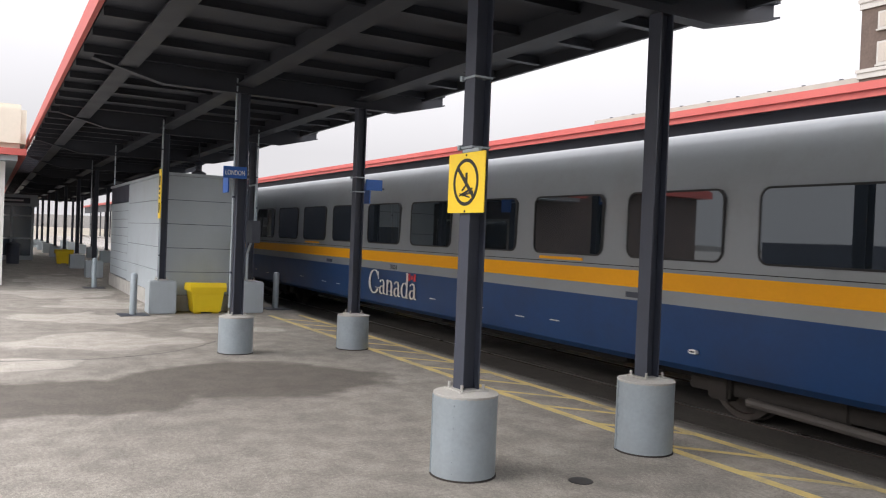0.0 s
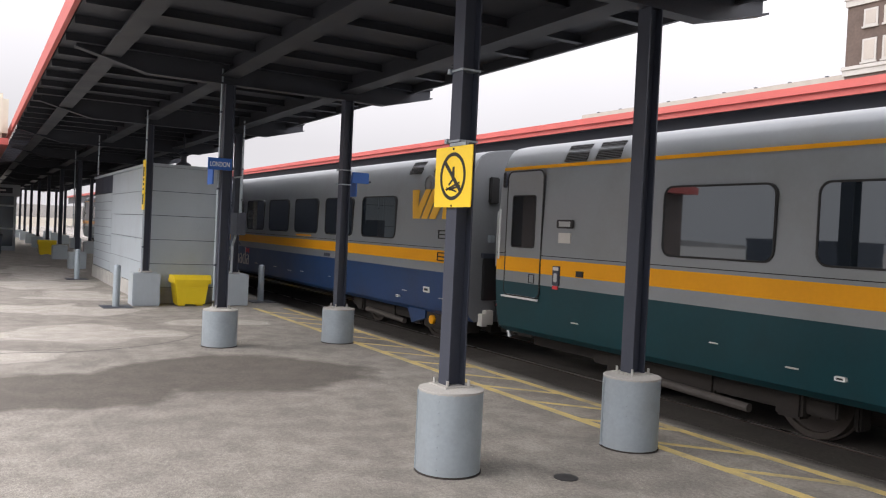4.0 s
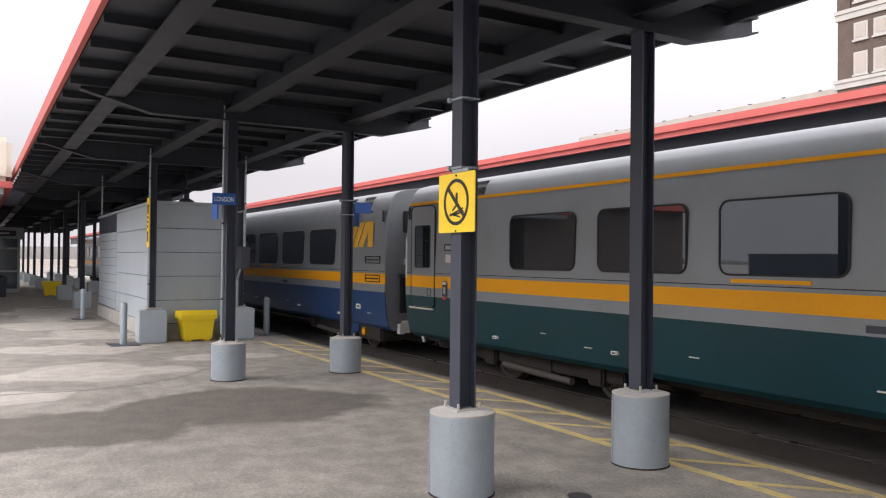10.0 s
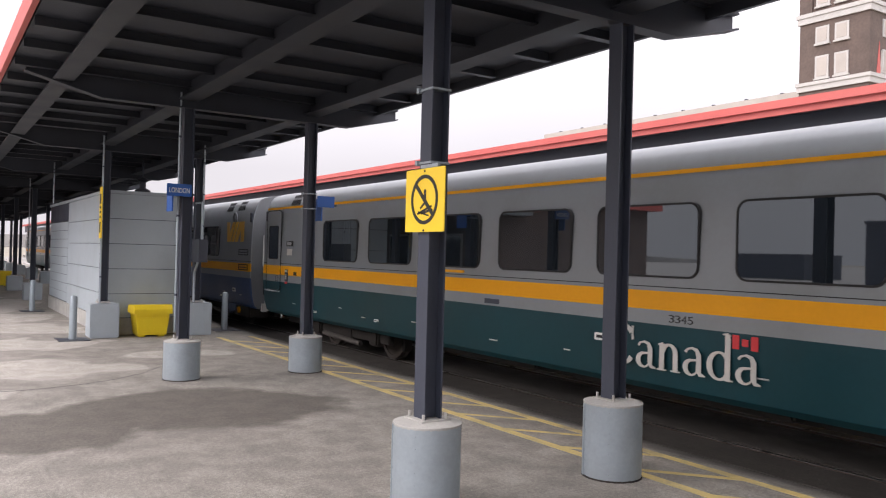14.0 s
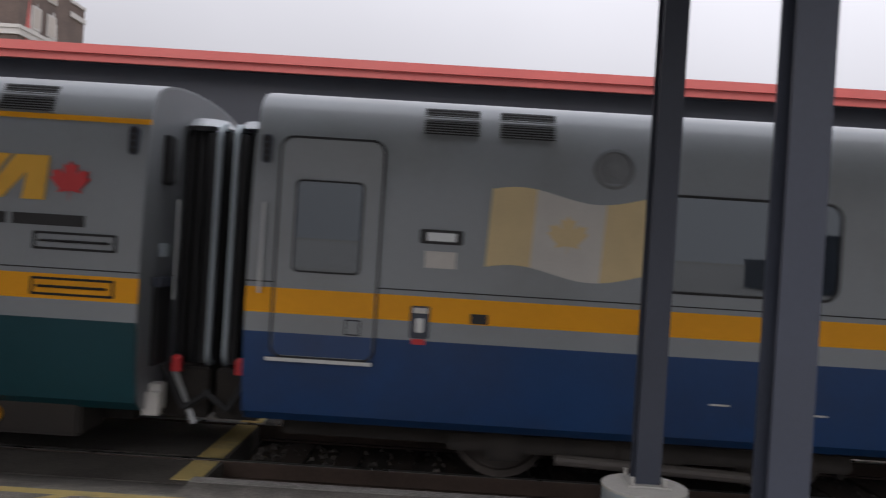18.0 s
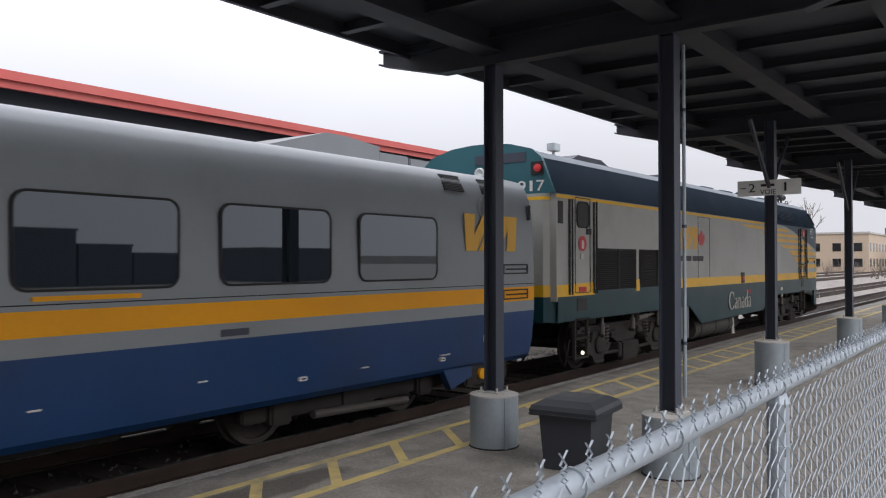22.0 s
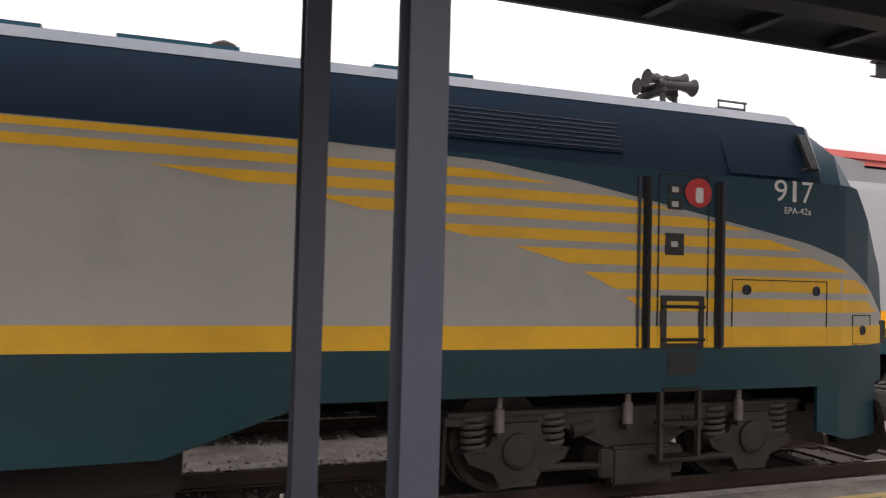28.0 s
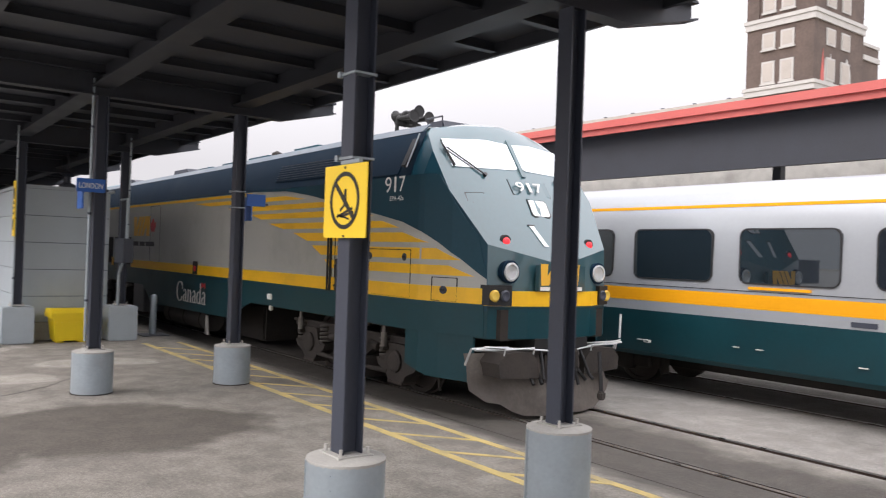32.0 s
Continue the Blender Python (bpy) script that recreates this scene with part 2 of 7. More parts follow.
# pale, part metallic windscreen: brightens the sky mirrored in the glass
M_SCREEN = mat("sky_brightened_windscreen", (0.62, 0.66, 0.68), 0.06, 0.75, 0.02, 1, 5)
M_AMBER = mat("yellow_lamp_lens", (0.75, 0.5, 0.08), 0.2, 0, 0.05)
M_ROOFGREY = mat("roof_grey_paint", (0.17, 0.18, 0.19), 0.45, 0.1, 0.08, 1.0, 20)
M_LOCOGREY = mat("loco_grey_paint", (0.44, 0.44, 0.41), 0.4, 0.05, 0.05, 0.8, 20, 0, (0.24, 0.235, 0.21), 0.4, 0.6)
M_LOCOY = mat("loco_yellow_paint", (0.92, 0.52, 0.012), 0.4, 0, 0.06, 1.2, 20, 0, (0.6, 0.33, 0.03), 0.4, 1.0)
M_VIAY = mat("orange_yellow_print", (0.82, 0.45, 0.04), 0.45, 0, 0.05)
M_RUBBER = mat("black_rubber", (0.014, 0.014, 0.015), 0.7, 0, 0.15)
M_UNDER = mat("grimy_running_gear", (0.024, 0.020, 0.017), 0.85, 0.1, 0.35, 3, 30, 0.4, (0.042, 0.034, 0.028), 0.6, 2)
M_WHEEL = mat("worn_wheel_steel", (0.07, 0.058, 0.05), 0.6, 0.4, 0.3, 3, 30, 0.2)
M_SPRING = mat("pale_spring_paint", (0.08, 0.07, 0.062), 0.7, 0, 0.2, 4, 40)
M_GLASSD = mat("tinted_window_glass", (0.012, 0.016, 0.020), 0.02, 0, 0.02, 1, 5, 0, spec=0.5, ior=2.1)
M_GLASSD.node_tree.nodes["Principled BSDF"].inputs["Specular Tint"].default_value = (0.86, 0.94, 1.0, 1)
M_LENS = mat("lamp_lens", (0.6, 0.62, 0.62), 0.12, 0.3, 0.05)
M_REDLAMP = mat("lit_red_lamp", (0.6, 0.02, 0.02), 0.3, 0, 0.02, emit=(1.0, 0.05, 0.07, 0.7))
M_GREENLAMP = mat("lit_green_lamp", (0.02, 0.5, 0.2), 0.3, 0, 0.02, emit=(0.1, 1.0, 0.45, 0.35))
M_WARMLAMP = mat("lit_step_lamp", (0.9, 0.85, 0.7), 0.3, 0, 0.02, emit=(1.0, 0.92, 0.7, 3.0))
M_FENCE = mat("galvanised_fence", (0.33, 0.37, 0.41), 0.45, 0.3, 0.12, 3, 40, 0.1)
M_BINGREY = mat("dark_grey_plastic", (0.034, 0.038, 0.046), 0.55, 0, 0.1, 3, 40, 0.1)
M_BRICK = mat("dark_brown_brick", (0.115, 0.084, 0.070), 0.85, 0, 0.3, 0.5, 4, 0.2, (0.07, 0.055, 0.05), 0.5, 0.3)
M_STONE = mat("pale_stone_trim", (0.47, 0.455, 0.43), 0.85, 0, 0.1, 1, 8)
M_BEIGE = mat("beige_wall", (0.42, 0.38, 0.34), 0.85, 0, 0.1, 0.6, 10)
M_CREAM = mat("cream_fascia", (0.66, 0.60, 0.50), 0.7, 0, 0.06, 0.6, 10)
M_LEAFRED = mat("red_leaf_print", (0.60, 0.035, 0.04), 0.45, 0, 0.05)
M_TAN = mat("faded_gold_print", (0.66, 0.52, 0.28), 0.5, 0, 0.08)
M_PALE = mat("faded_white_print", (0.58, 0.56, 0.52), 0.5, 0, 0.08)
M_BARK = mat("bare_bark", (0.16, 0.13, 0.11), 0.9, 0, 0.2, 3, 30)
M_GRASS = mat("dry_ground", (0.22, 0.195, 0.155), 0.95, 0, 0.35, 0.05, 3, 0.4, (0.14, 0.13, 0.09), 0.7, 0.02)


# ---- mesh helpers ----
def part(name, bm, material, parent=None, label=""):
    me = bpy.data.meshes.new(name)
    bmesh.ops.recalc_face_normals(bm, faces=bm.faces[:])
    bm.to_mesh(me)
    bm.free()
    me.materials.append(material)
    ob = new(name, me)
    if parent:
        ob.parent = parent
    if label:
        ob["label"] = label
    return ob


def smooth(ob, angle=40):
    for p in ob.data.polygons:
        p.use_smooth = True
    ob.data.set_sharp_from_angle(angle=radians(angle))
    return ob


def empty(name, x=0, y=0, z=0, rz=0):
    e = new(name)
    e.matrix_basis = pose(x, y, z, 0, 0, rz)
    return e


def box(x0, x1, y0, y1, z0, z1, bevel=0.0, bm=None):
    b = bm or bmesh.new()
    v = [b.verts.new((x, y, z)) for z in (z0, z1) for x, y in ((x0, y0), (x1, y0), (x1, y1), (x0, y1))]
    fs = [b.faces.new([v[i] for i in q]) for q in ((3, 2, 1, 0), (4, 5, 6, 7), (0, 1, 5, 4), (1, 2, 6, 5), (2, 3, 7, 6), (3, 0, 4, 7))]
    if bevel:
        es = list({e for f in fs for e in f.edges})
        bmesh.ops.bevel(b, geom=es, offset=bevel, segments=2, affect="EDGES")
    return b


def tube(p0, p1, r0, r1=None, seg=12, bm=None, caps=True):
    b = bm or bmesh.new()
    r1 = r0 if r1 is None else r1
    p0, p1 = Vector(p0), Vector(p1)
    q = (p1 - p0).to_track_quat("Z", "Y")
    rings = []
    for p, r in ((p0, r0), (p1, r1)):
        rings.append([b.verts.new(p + q @ Vector((r * math.cos(a), r * math.sin(a), 0))) for a in (2 * math.pi * k / seg for k in range(seg))])
    for k in range(seg):
        b.faces.new((rings[0][k], rings[0][(k + 1) % seg], rings[1][(k + 1) % seg], rings[1][k]))
    if caps:
        b.faces.new(rings[0][::-1])
        b.faces.new(rings[1])
    return b


def lathe(profile, seg=28, bm=None, axis="z", at=(0, 0, 0)):
    """A turned body from (radius, height) pairs."""
    b = bm or bmesh.new()
    rings = []
    for r, h in profile:
        ring = []
        for k in range(seg):
            a = 2 * math.pi * k / seg
            c, s = r * math.cos(a), r * math.sin(a)
            p = (c, s, h) if axis == "z" else (c, h, s) if axis == "y" else (h, c, s)
            ring.append(b.verts.new(Vector(p) + Vector(at)))
        rings.append(ring)
    for i in range(len(rings) - 1):
        for k in range(seg):
            b.faces.new((rings[i][k], rings[i][(k + 1) % seg], rings[i + 1][(k + 1) % seg], rings[i + 1][k]))
    b.faces.new(rings[0][::-1])
    b.faces.new(rings[-1])
    return b


def prism(points, axis, d0, d1, bm=None):
    """A flat outline pulled from d0 to d1 along an axis: points are (y, z) for x, (x, z) for y, (x, y) for z."""
    b = bm or bmesh.new()

    def at(p, d):
        return (d, p[0], p[1]) if axis == "x" else (p[0], d, p[1]) if axis == "y" else (p[0], p[1], d)

    a = [b.verts.new(at(p, d0)) for p in points]
    c = [b.verts.new(at(p, d1)) for p in points]
    b.faces.new(a)
    b.faces.new(c[::-1])
    for k in range(len(points)):
        j = (k + 1) % len(points)
        b.faces.new((a[k], a[j], c[j], c[k]))
    return b


def rounded(x0, x1, z0, z1, r, seg=5):
    pts = []
    for cx, cz, a0 in ((x1 - r, z0 + r, -90), (x1 - r, z1 - r, 0), (x0 + r, z1 - r, 90), (x0 + r, z0 + r, 180)):
        for k in range(seg + 1):
            a = radians(a0 + 90 * k / seg)
            pts.append((cx + r * math.cos(a), cz + r * math.sin(a)))
    return pts


def ring(outer, inner, d0, d1, bm=None):
    """A frame between two outlines of equal length in the x-z plane, from y = d0 to d1."""
    b = bm or bmesh.new()
    n = len(outer)
    vs = [[b.verts.new((p[0], d, p[1])) for p in o] for o in (outer, inner) for d in (d0, d1)]
    o0, o1, i0, i1 = vs
    for k in range(n):
        j = (k + 1) % n
        b.faces.new((o0[k], o0[j], i0[j], i0[k]))
        b.faces.new((o1[j], o1[k], i1[k], i1[j]))
        b.faces.new((o0[j], o0[k], o1[k], o1[j]))
        b.faces.new((i0[k], i0[j], i1[j], i1[k]))
    return b


def lettering(name, text, size, x, y, z, material, parent, width=0, depth=0.004, rot=(90, 0, 0), shear=0.0):
    """Built-in letters as a mesh; x, z is the left end of the baseline. The digits of a number are single pieces."""
    if len(text) > 1 and text.isdigit():
        step = pose(0, 0, 0, *rot) @ Vector((width / (len(text) - 0.12), 0, 0))
        for k, ch in enumerate(text):
            narrow = 0.3 if ch == "1" else 0.88
            p = Vector((x, y, z)) + step * (k + (0.28 if ch == "1" else 0))
            lettering("digit", ch, size, p.x, p.y, p.z, material, parent, width / len(text) * narrow, depth, rot, shear)
        return None
    cu = bpy.data.curves.new(name, "FONT")
    cu.body, cu.size, cu.extrude, cu.shear = text, size, depth, shear
    tmp = bpy.data.objects.new(name, cu)
    scene.collection.objects.link(tmp)
    me = bpy.data.meshes.new_from_object(tmp.evaluated_get(bpy.context.evaluated_depsgraph_get()))
    bpy.data.objects.remove(tmp)
    me.materials.clear()
    me.materials.append(material)
    xs = [v.co.x for v in me.vertices]
    s = width / (max(xs) - min(xs)) if width else 1.0
    for v in me.vertices:
        v.co.x = (v.co.x - min(xs)) * s
    if len(text) == 1:
        ob = new(name, me)
        ob.matrix_basis = pose(x, y, z, *rot)
        ob.parent = parent
        return ob
    # each letter becomes a piece of its own
    b = bmesh.new()
    b.from_mesh(me)
    b.verts.ensure_lookup_table()
    left = set(range(len(b.verts)))
    while left:
        seed = left.pop()
        stack, isle = [b.verts[seed]], {seed}
        while stack:
            for e in stack.pop().link_edges:
                for v in e.verts:
                    if v.index not in isle:
                        isle.add(v.index)
                        stack.append(v)
        left -= isle
        order = {v: n for n, v in enumerate(sorted(isle))}
        piece = bpy.data.meshes.new("letter")
        piece.from_pydata([b.verts[v].co[:] for v in sorted(isle)], [], [[order[v.index] for v in f.verts] for f in b.faces if f.verts[0].index in isle])
        piece.materials.append(material)
        ob = new("letter", piece)
        ob.matrix_basis = pose(x, y, z, *rot)
        ob.parent = parent
    b.free()
    return None


def brush(path, bm, y0=-0.004, y1=0.004):
    """A flat stroke along points (x, z, width)."""
    rings = []
    for k, (px, pz, w) in enumerate(path):
        a, c = path[max(k - 1, 0)], path[min(k + 1, len(path) - 1)]
        d = Vector((c[0] - a[0], c[1] - a[1])).normalized()
        n = Vector((-d.y, d.x)) * (w / 2)
        rings.append([bm.verts.new((px + s * n.x, yy, pz + s * n.y)) for s, yy in ((1, y0), (-1, y0), (-1, y1), (1, y1))])
    for p, q in zip(rings, rings[1:]):
        for k in range(4):
            bm.faces.new((p[k], p[(k + 1) % 4], q[(k + 1) % 4], q[k]))
    bm.faces.new(rings[0])
    bm.faces.new(rings[-1][::-1])


def arc(cx, cz, rx, rz, a0, a1, thick, thin, n=18):
    """An oval stroke, thick at its sides and thin above and below."""
    out = []
    for k in range(n + 1):
        a = radians(a0 + (a1 - a0) * k / n)
        out.append((cx + rx * math.cos(a), cz + rz * math.sin(a), thin + (thick - thin) * abs(math.cos(a)) ** 1.4))
    return out


def serif_letter(ch):
    """One letter of the serif wordmark; the small letters are 1 high. Returns its mesh and its advance."""
    b = bmesh.new()
    if ch == "C":
        brush(arc(0.72, 0.78, 0.66, 0.78, 38, 322, 0.25, 0.07, 26), b)
        brush([(1.30, 0.98, 0.10), (1.28, 1.25, 0.07), (1.29, 1.50, 0.09)], b)
        return b, 1.46
    if ch == "n":
        brush([(0.20, 0.0, 0.19), (0.20, 0.98, 0.19)], b)
        brush([(0.04, 0.93, 0.05), (0.24, 0.99, 0.09)], b)
        brush(arc(0.50, 0.62, 0.26, 0.34, 165, 0, 0.19, 0.09, 12) + [(0.76, 0.3, 0.19), (0.76, 0.0, 0.19)], b)
        for cx in (0.20, 0.76):
            brush([(cx - 0.19, 0.025, 0.05), (cx + 0.19, 0.025, 0.05)], b)
        return b, 1.06
    if ch == "a":
        brush([(0.10, 0.80, 0.10), (0.18, 0.91, 0.07), (0.36, 0.96, 0.08), (0.54, 0.90, 0.13), (0.62, 0.72, 0.19), (0.62, 0.2, 0.19), (0.68, 0.06, 0.13), (0.86, 0.03, 0.05)], b)
        brush([(0.56, 0.56, 0.06)] + arc(0.36, 0.28, 0.26, 0.26, 110, 275, 0.19, 0.07, 12) + [(0.48, 0.07, 0.07), (0.58, 0.18, 0.05)], b)
        return b, 0.92
    brush(arc(0.46, 0.48, 0.36, 0.46, 40, 320, 0.20, 0.07, 20), b)
    brush([(0.76, 0.0, 0.19), (0.76, 1.58, 0.19)], b)
    brush([(0.58, 1.56, 0.05), (0.78, 1.59, 0.08)], b)
    brush([(0.76, 0.03, 0.06), (0.96, 0.03, 0.05)], b)
    return b, 1.04


def wordmark(parent, x, y, z, width, cap, material):
    """The country's name in serif letters, each a piece of its own."""
    made = [serif_letter(ch) for ch in "Canada"]
    total = sum(a for _, a in made) - 0.1
    root, at = None, 0.0
    for b, advance in made:
        for v in b.verts:
            v.co = ((v.co.x + at) * width / total, v.co.y, v.co.z * cap / 1.56)
        if root is None:
            root = part("wordmark", b, material, parent, "cream serif letters")
            root.matrix_basis = Matrix.Translation((x, y, z))
        else:
            part("letter", b, material, root)
        at += advance



# ---- ground, platform, tracks ----
RAIL = -0.10          # top of the rails
P = 6.6               # spacing of the canopy frames
YA, YB = 3.11, 5.08   # the two column rows
TRACK_1, TRACK_2 = 8.3, 12.6
CROSS_X = 3.3         # end of the paved crossing


def frame_x(k):
    """Where the k-th frame of the canopy stands along the platform."""
    return {-1: -6.86, 0: 0.0, 1: 6.6, 2: 13.16}.get(k, -13.1 + 6.5 * (k + 2) if k < 0 else k * P)


ground = part("ground", prism([(-2500, -2500), (2500, -2500), (2500, 2500), (-2500, 2500)], "z", -0.9, -0.40), M_GRASS)
tagged(ground, "dry grey-brown open ground reaching to the horizon", "ground", kind="structure")

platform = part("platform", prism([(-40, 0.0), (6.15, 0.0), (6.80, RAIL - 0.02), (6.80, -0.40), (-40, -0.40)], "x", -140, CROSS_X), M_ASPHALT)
tagged(platform, "grey worn asphalt station platform with damp patches", "platform", kind="structure")
part("platform_east", prism([(-40, 0.0), (6.58, 0.0), (6.62, -0.05), (6.62, -0.40), (-40, -0.40)], "x", CROSS_X, 140), M_ASPHALT, platform)
kerb = part("platform_edge", box(CROSS_X, 140, 6.50, 6.645, -0.38, 0.004), M_PAVE, platform)

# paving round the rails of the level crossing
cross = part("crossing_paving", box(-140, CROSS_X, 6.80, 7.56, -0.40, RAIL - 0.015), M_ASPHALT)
tagged(cross, "dark brown asphalt paving between the rails of the level crossing", "paving", kind="structure")
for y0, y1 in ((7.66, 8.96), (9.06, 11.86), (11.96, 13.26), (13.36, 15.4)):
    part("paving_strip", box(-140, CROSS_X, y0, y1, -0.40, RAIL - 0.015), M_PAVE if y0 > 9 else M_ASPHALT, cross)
part("crossing_stripe", prism([(CROSS_X - 0.28, 6.9), (CROSS_X - 0.04, 6.9), (CROSS_X + 0.0, 15.2), (CROSS_X - 0.24, 15.2)], "z", RAIL - 0.03, RAIL - 0.009), M_YLINE, cross)

for n, yc in enumerate((TRACK_1, TRACK_2, 21.0, 26.0, 31.5)):
    tr = empty("railway_track", 0, yc, 0)
    tagged(tr, "rusty steel rails on dark wooden ties", "track", "tracks", "structure")
    x0 = -140 if n < 2 else 22
    for s in (-0.7525, 0.7525):
        b = box(x0, 420, s - 0.035, s + 0.035, RAIL - 0.05, RAIL - 0.004)
        box(x0, 420, s - 0.012, s + 0.012, RAIL - 0.15, RAIL - 0.05, bm=b)
        box(x0, 420, s - 0.07, s + 0.07, RAIL - 0.17, RAIL - 0.15, bm=b)
        part("rail", b, M_RAIL, tr)
        part("rail_top", box(x0, 420, s - 0.030, s + 0.030, RAIL - 0.006, RAIL), M_RAILTOP if n < 2 else M_RAIL, tr, "worn bright running surface")
    tie = bmesh.new()
    for k in range(170):
        xx = CROSS_X + 0.4 + 0.56 * k
        box(xx, xx + 0.23, -1.28, 1.28, RAIL - 0.30, RAIL - 0.165, bm=tie)
    tagged(part("ties", tie, M_TIE, tr), kind="stuff")
    part("ballast_bed", prism([(-2.2, -0.42), (-1.5, RAIL - 0.20), (1.5, RAIL - 0.20), (2.2, -0.42)], "x", CROSS_X + 0.01, 420), M_BED if n == 0 else M_GRAVEL, tr)

# loose ballast stones; past the near track their colour is paled as if lit
rs = random.Random(5)
heaps = (([], []), ([], []))
for k in range(11000):
    xx = CROSS_X + 0.1 + 34 * rs.random() ** 1.5
    yy = rs.uniform(6.75, 15.2)
    if abs(abs(yy - TRACK_1) - 0.75) < 0.1 or abs(abs(yy - TRACK_2) - 0.75) < 0.1:
        continue
    s = rs.uniform(0.018, 0.042)
    bed = min(abs(yy - TRACK_1), abs(yy - TRACK_2)) < 1.5
    zz = (RAIL - 0.195 if bed else -0.37) + rs.uniform(0, 0.02)
    verts, faces = heaps[yy > 9.7]
    i = len(verts)
    for _ in range(3):
        verts.append((xx + rs.uniform(-s, s), yy + rs.uniform(-s, s), zz - 0.01))
    verts.append((xx + rs.uniform(-s, s) * 0.5, yy + rs.uniform(-s, s) * 0.5, zz + s * rs.uniform(0.6, 1.2)))
    verts.append((xx + rs.uniform(-s, s) * 1.2, yy + rs.uniform(-s, s) * 1.2, zz + s * 0.5))
    faces += [(i, i + 1, i + 3), (i + 1, i + 2, i + 3), (i + 2, i, i + 3), (i, i + 1, i + 4), (i + 1, i + 2, i + 4), (i + 3, i + 4, i)]
for (verts, faces), m, words in zip(heaps, (mat("dark_brown_stones", (0.11, 0.098, 0.088), 0.95, 0, 0.5, 9, 3, 0.3), mat("lit_tone_stones", (0.34, 0.32, 0.30), 0.95, 0, 0.5, 9, 3, 0.3)), ("loose dark brown crushed stones between the rails", "loose crushed stones beyond the near track, coloured pale as if lit")):
    me = bpy.data.meshes.new("ballast_stones")
    me.from_pydata(verts, [], faces)
    me.materials.append(m)
    tagged(new("ballast_stones", me), words, "gravel", kind="stuff")

# bare stony strip between and beside the tracks of the yard
part("track_bed", box(CROSS_X + 0.02, 420, 6.64, 9.6, -0.45, -0.385), M_BED, ground)
part("yard_ground", box(CROSS_X + 0.02, 420, 9.6, 60, -0.45, -0.385), M_GRAVEL, ground)

crack = bmesh.new()
line = [(-6.9, -1.2), (-6.8, 0.44), (-6.72, 0.9), (-6.78, 1.3), (-6.95, 1.8), (-7.2, 2.25), (-7.6, 2.7), (-8.1, 3.05), (-8.5, 3.4), (-9.6, 3.9)]
for (ax, ay), (bx, by) in zip(line, line[1:]):
    prism([(ax - 0.012, ay), (ax + 0.012, ay), (bx + 0.012, by), (bx - 0.012, by)], "z", 0.0006, 0.002, bm=crack)
part("tar_seam", crack, M_BLACK, platform, "dark crack in the asphalt")
drain = empty("floor_drain", 0.54, 3.89, 0)
tagged(drain, "small black broken drain hole in the asphalt", "drain")
part("grate", lathe([(0.10, 0.001), (0.10, 0.005), (0.085, 0.006), (0.02, 0.003)], 18), M_BLACK, drain)

# yellow safety lines
lines = empty("safety_lines")
tagged(lines, "worn yellow painted lines with slanting bars along the platform", "marking", kind="structure")
part("inner_line", box(-12.2, 60, 5.29, 5.40, 0.0005, 0.0045), M_YLINE, lines)
part("outer_line", box(-12.2, 60, 6.00, 6.10, 0.0005, 0.0045), M_YLINE, lines)
for k in range(16):
    xx = -11.5 + 0.95 * k
    part("bar", prism([(xx, 5.40), (xx + 0.11, 5.40), (xx + 0.80, 6.0), (xx + 0.69, 6.0)], "z", 0.0005, 0.004), M_YLINE, lines)
for k in range(40):
    xx = 4.35 + 0.95 * k
    part("bar", prism([(xx, 5.40), (xx + 0.14, 5.40), (xx + 0.68, 6.0), (xx + 0.54, 6.0)], "z", 0.0005, 0.004), M_YLINE, lines)

# ---- canopy over the platform ----
canopy = empty("platform_canopy", 0, 0, 0.05)
canopy.rotation_euler.y = radians(-0.30)  # the roof rises a little towards the east
tagged(canopy, "long dark steel platform canopy with a red edge", "canopy", kind="structure")
X0, X1 = -72.0, 66.0
for a, b, y0 in ((X0, -35.5, 0.80), (-35.5, -20.0, 1.5), (-20.0, X1, 0.80)):
    part("roof_deck", box(a, b, y0, 6.22, 4.40, 4.46), M_DECK, canopy)
    part("roof_top", box(a, b, y0 - 0.04 if y0 < 1 else y0, 6.26, 4.46, 4.54), M_DECK, canopy)
part("fascia", box(X0, X1, 0.70, 0.76, 4.34, 4.60), M_RED, canopy, "red painted fascia")
part("edge_trim", box(X0, X1, 6.22, 6.27, 4.26, 4.46), M_CANOPY, canopy)
for yy, z0, w in ((1.40, 4.18, 0.13), (YA, 4.12, 0.14), (YB, 4.12, 0.14)):
    b = box(X0, X1, yy - w, yy + w, z0, z0 + 0.025)
    box(X0, X1, yy - 0.012, yy + 0.012, z0 + 0.025, 4.40, bm=b)
    part("girder", b, M_CANOPY, canopy)
jo = bmesh.new()
xx = X0 + 0.4
while xx < X1:
    box(xx - 0.05, xx + 0.05, 0.80, 6.19, 4.285, 4.30, bm=jo)
    box(xx - 0.008, xx + 0.008, 0.80, 6.19, 4.30, 4.40, bm=jo)
    xx += 1.1
tagged(part("joists", jo, M_CANOPY, canopy), kind="stuff")
beam_me = None
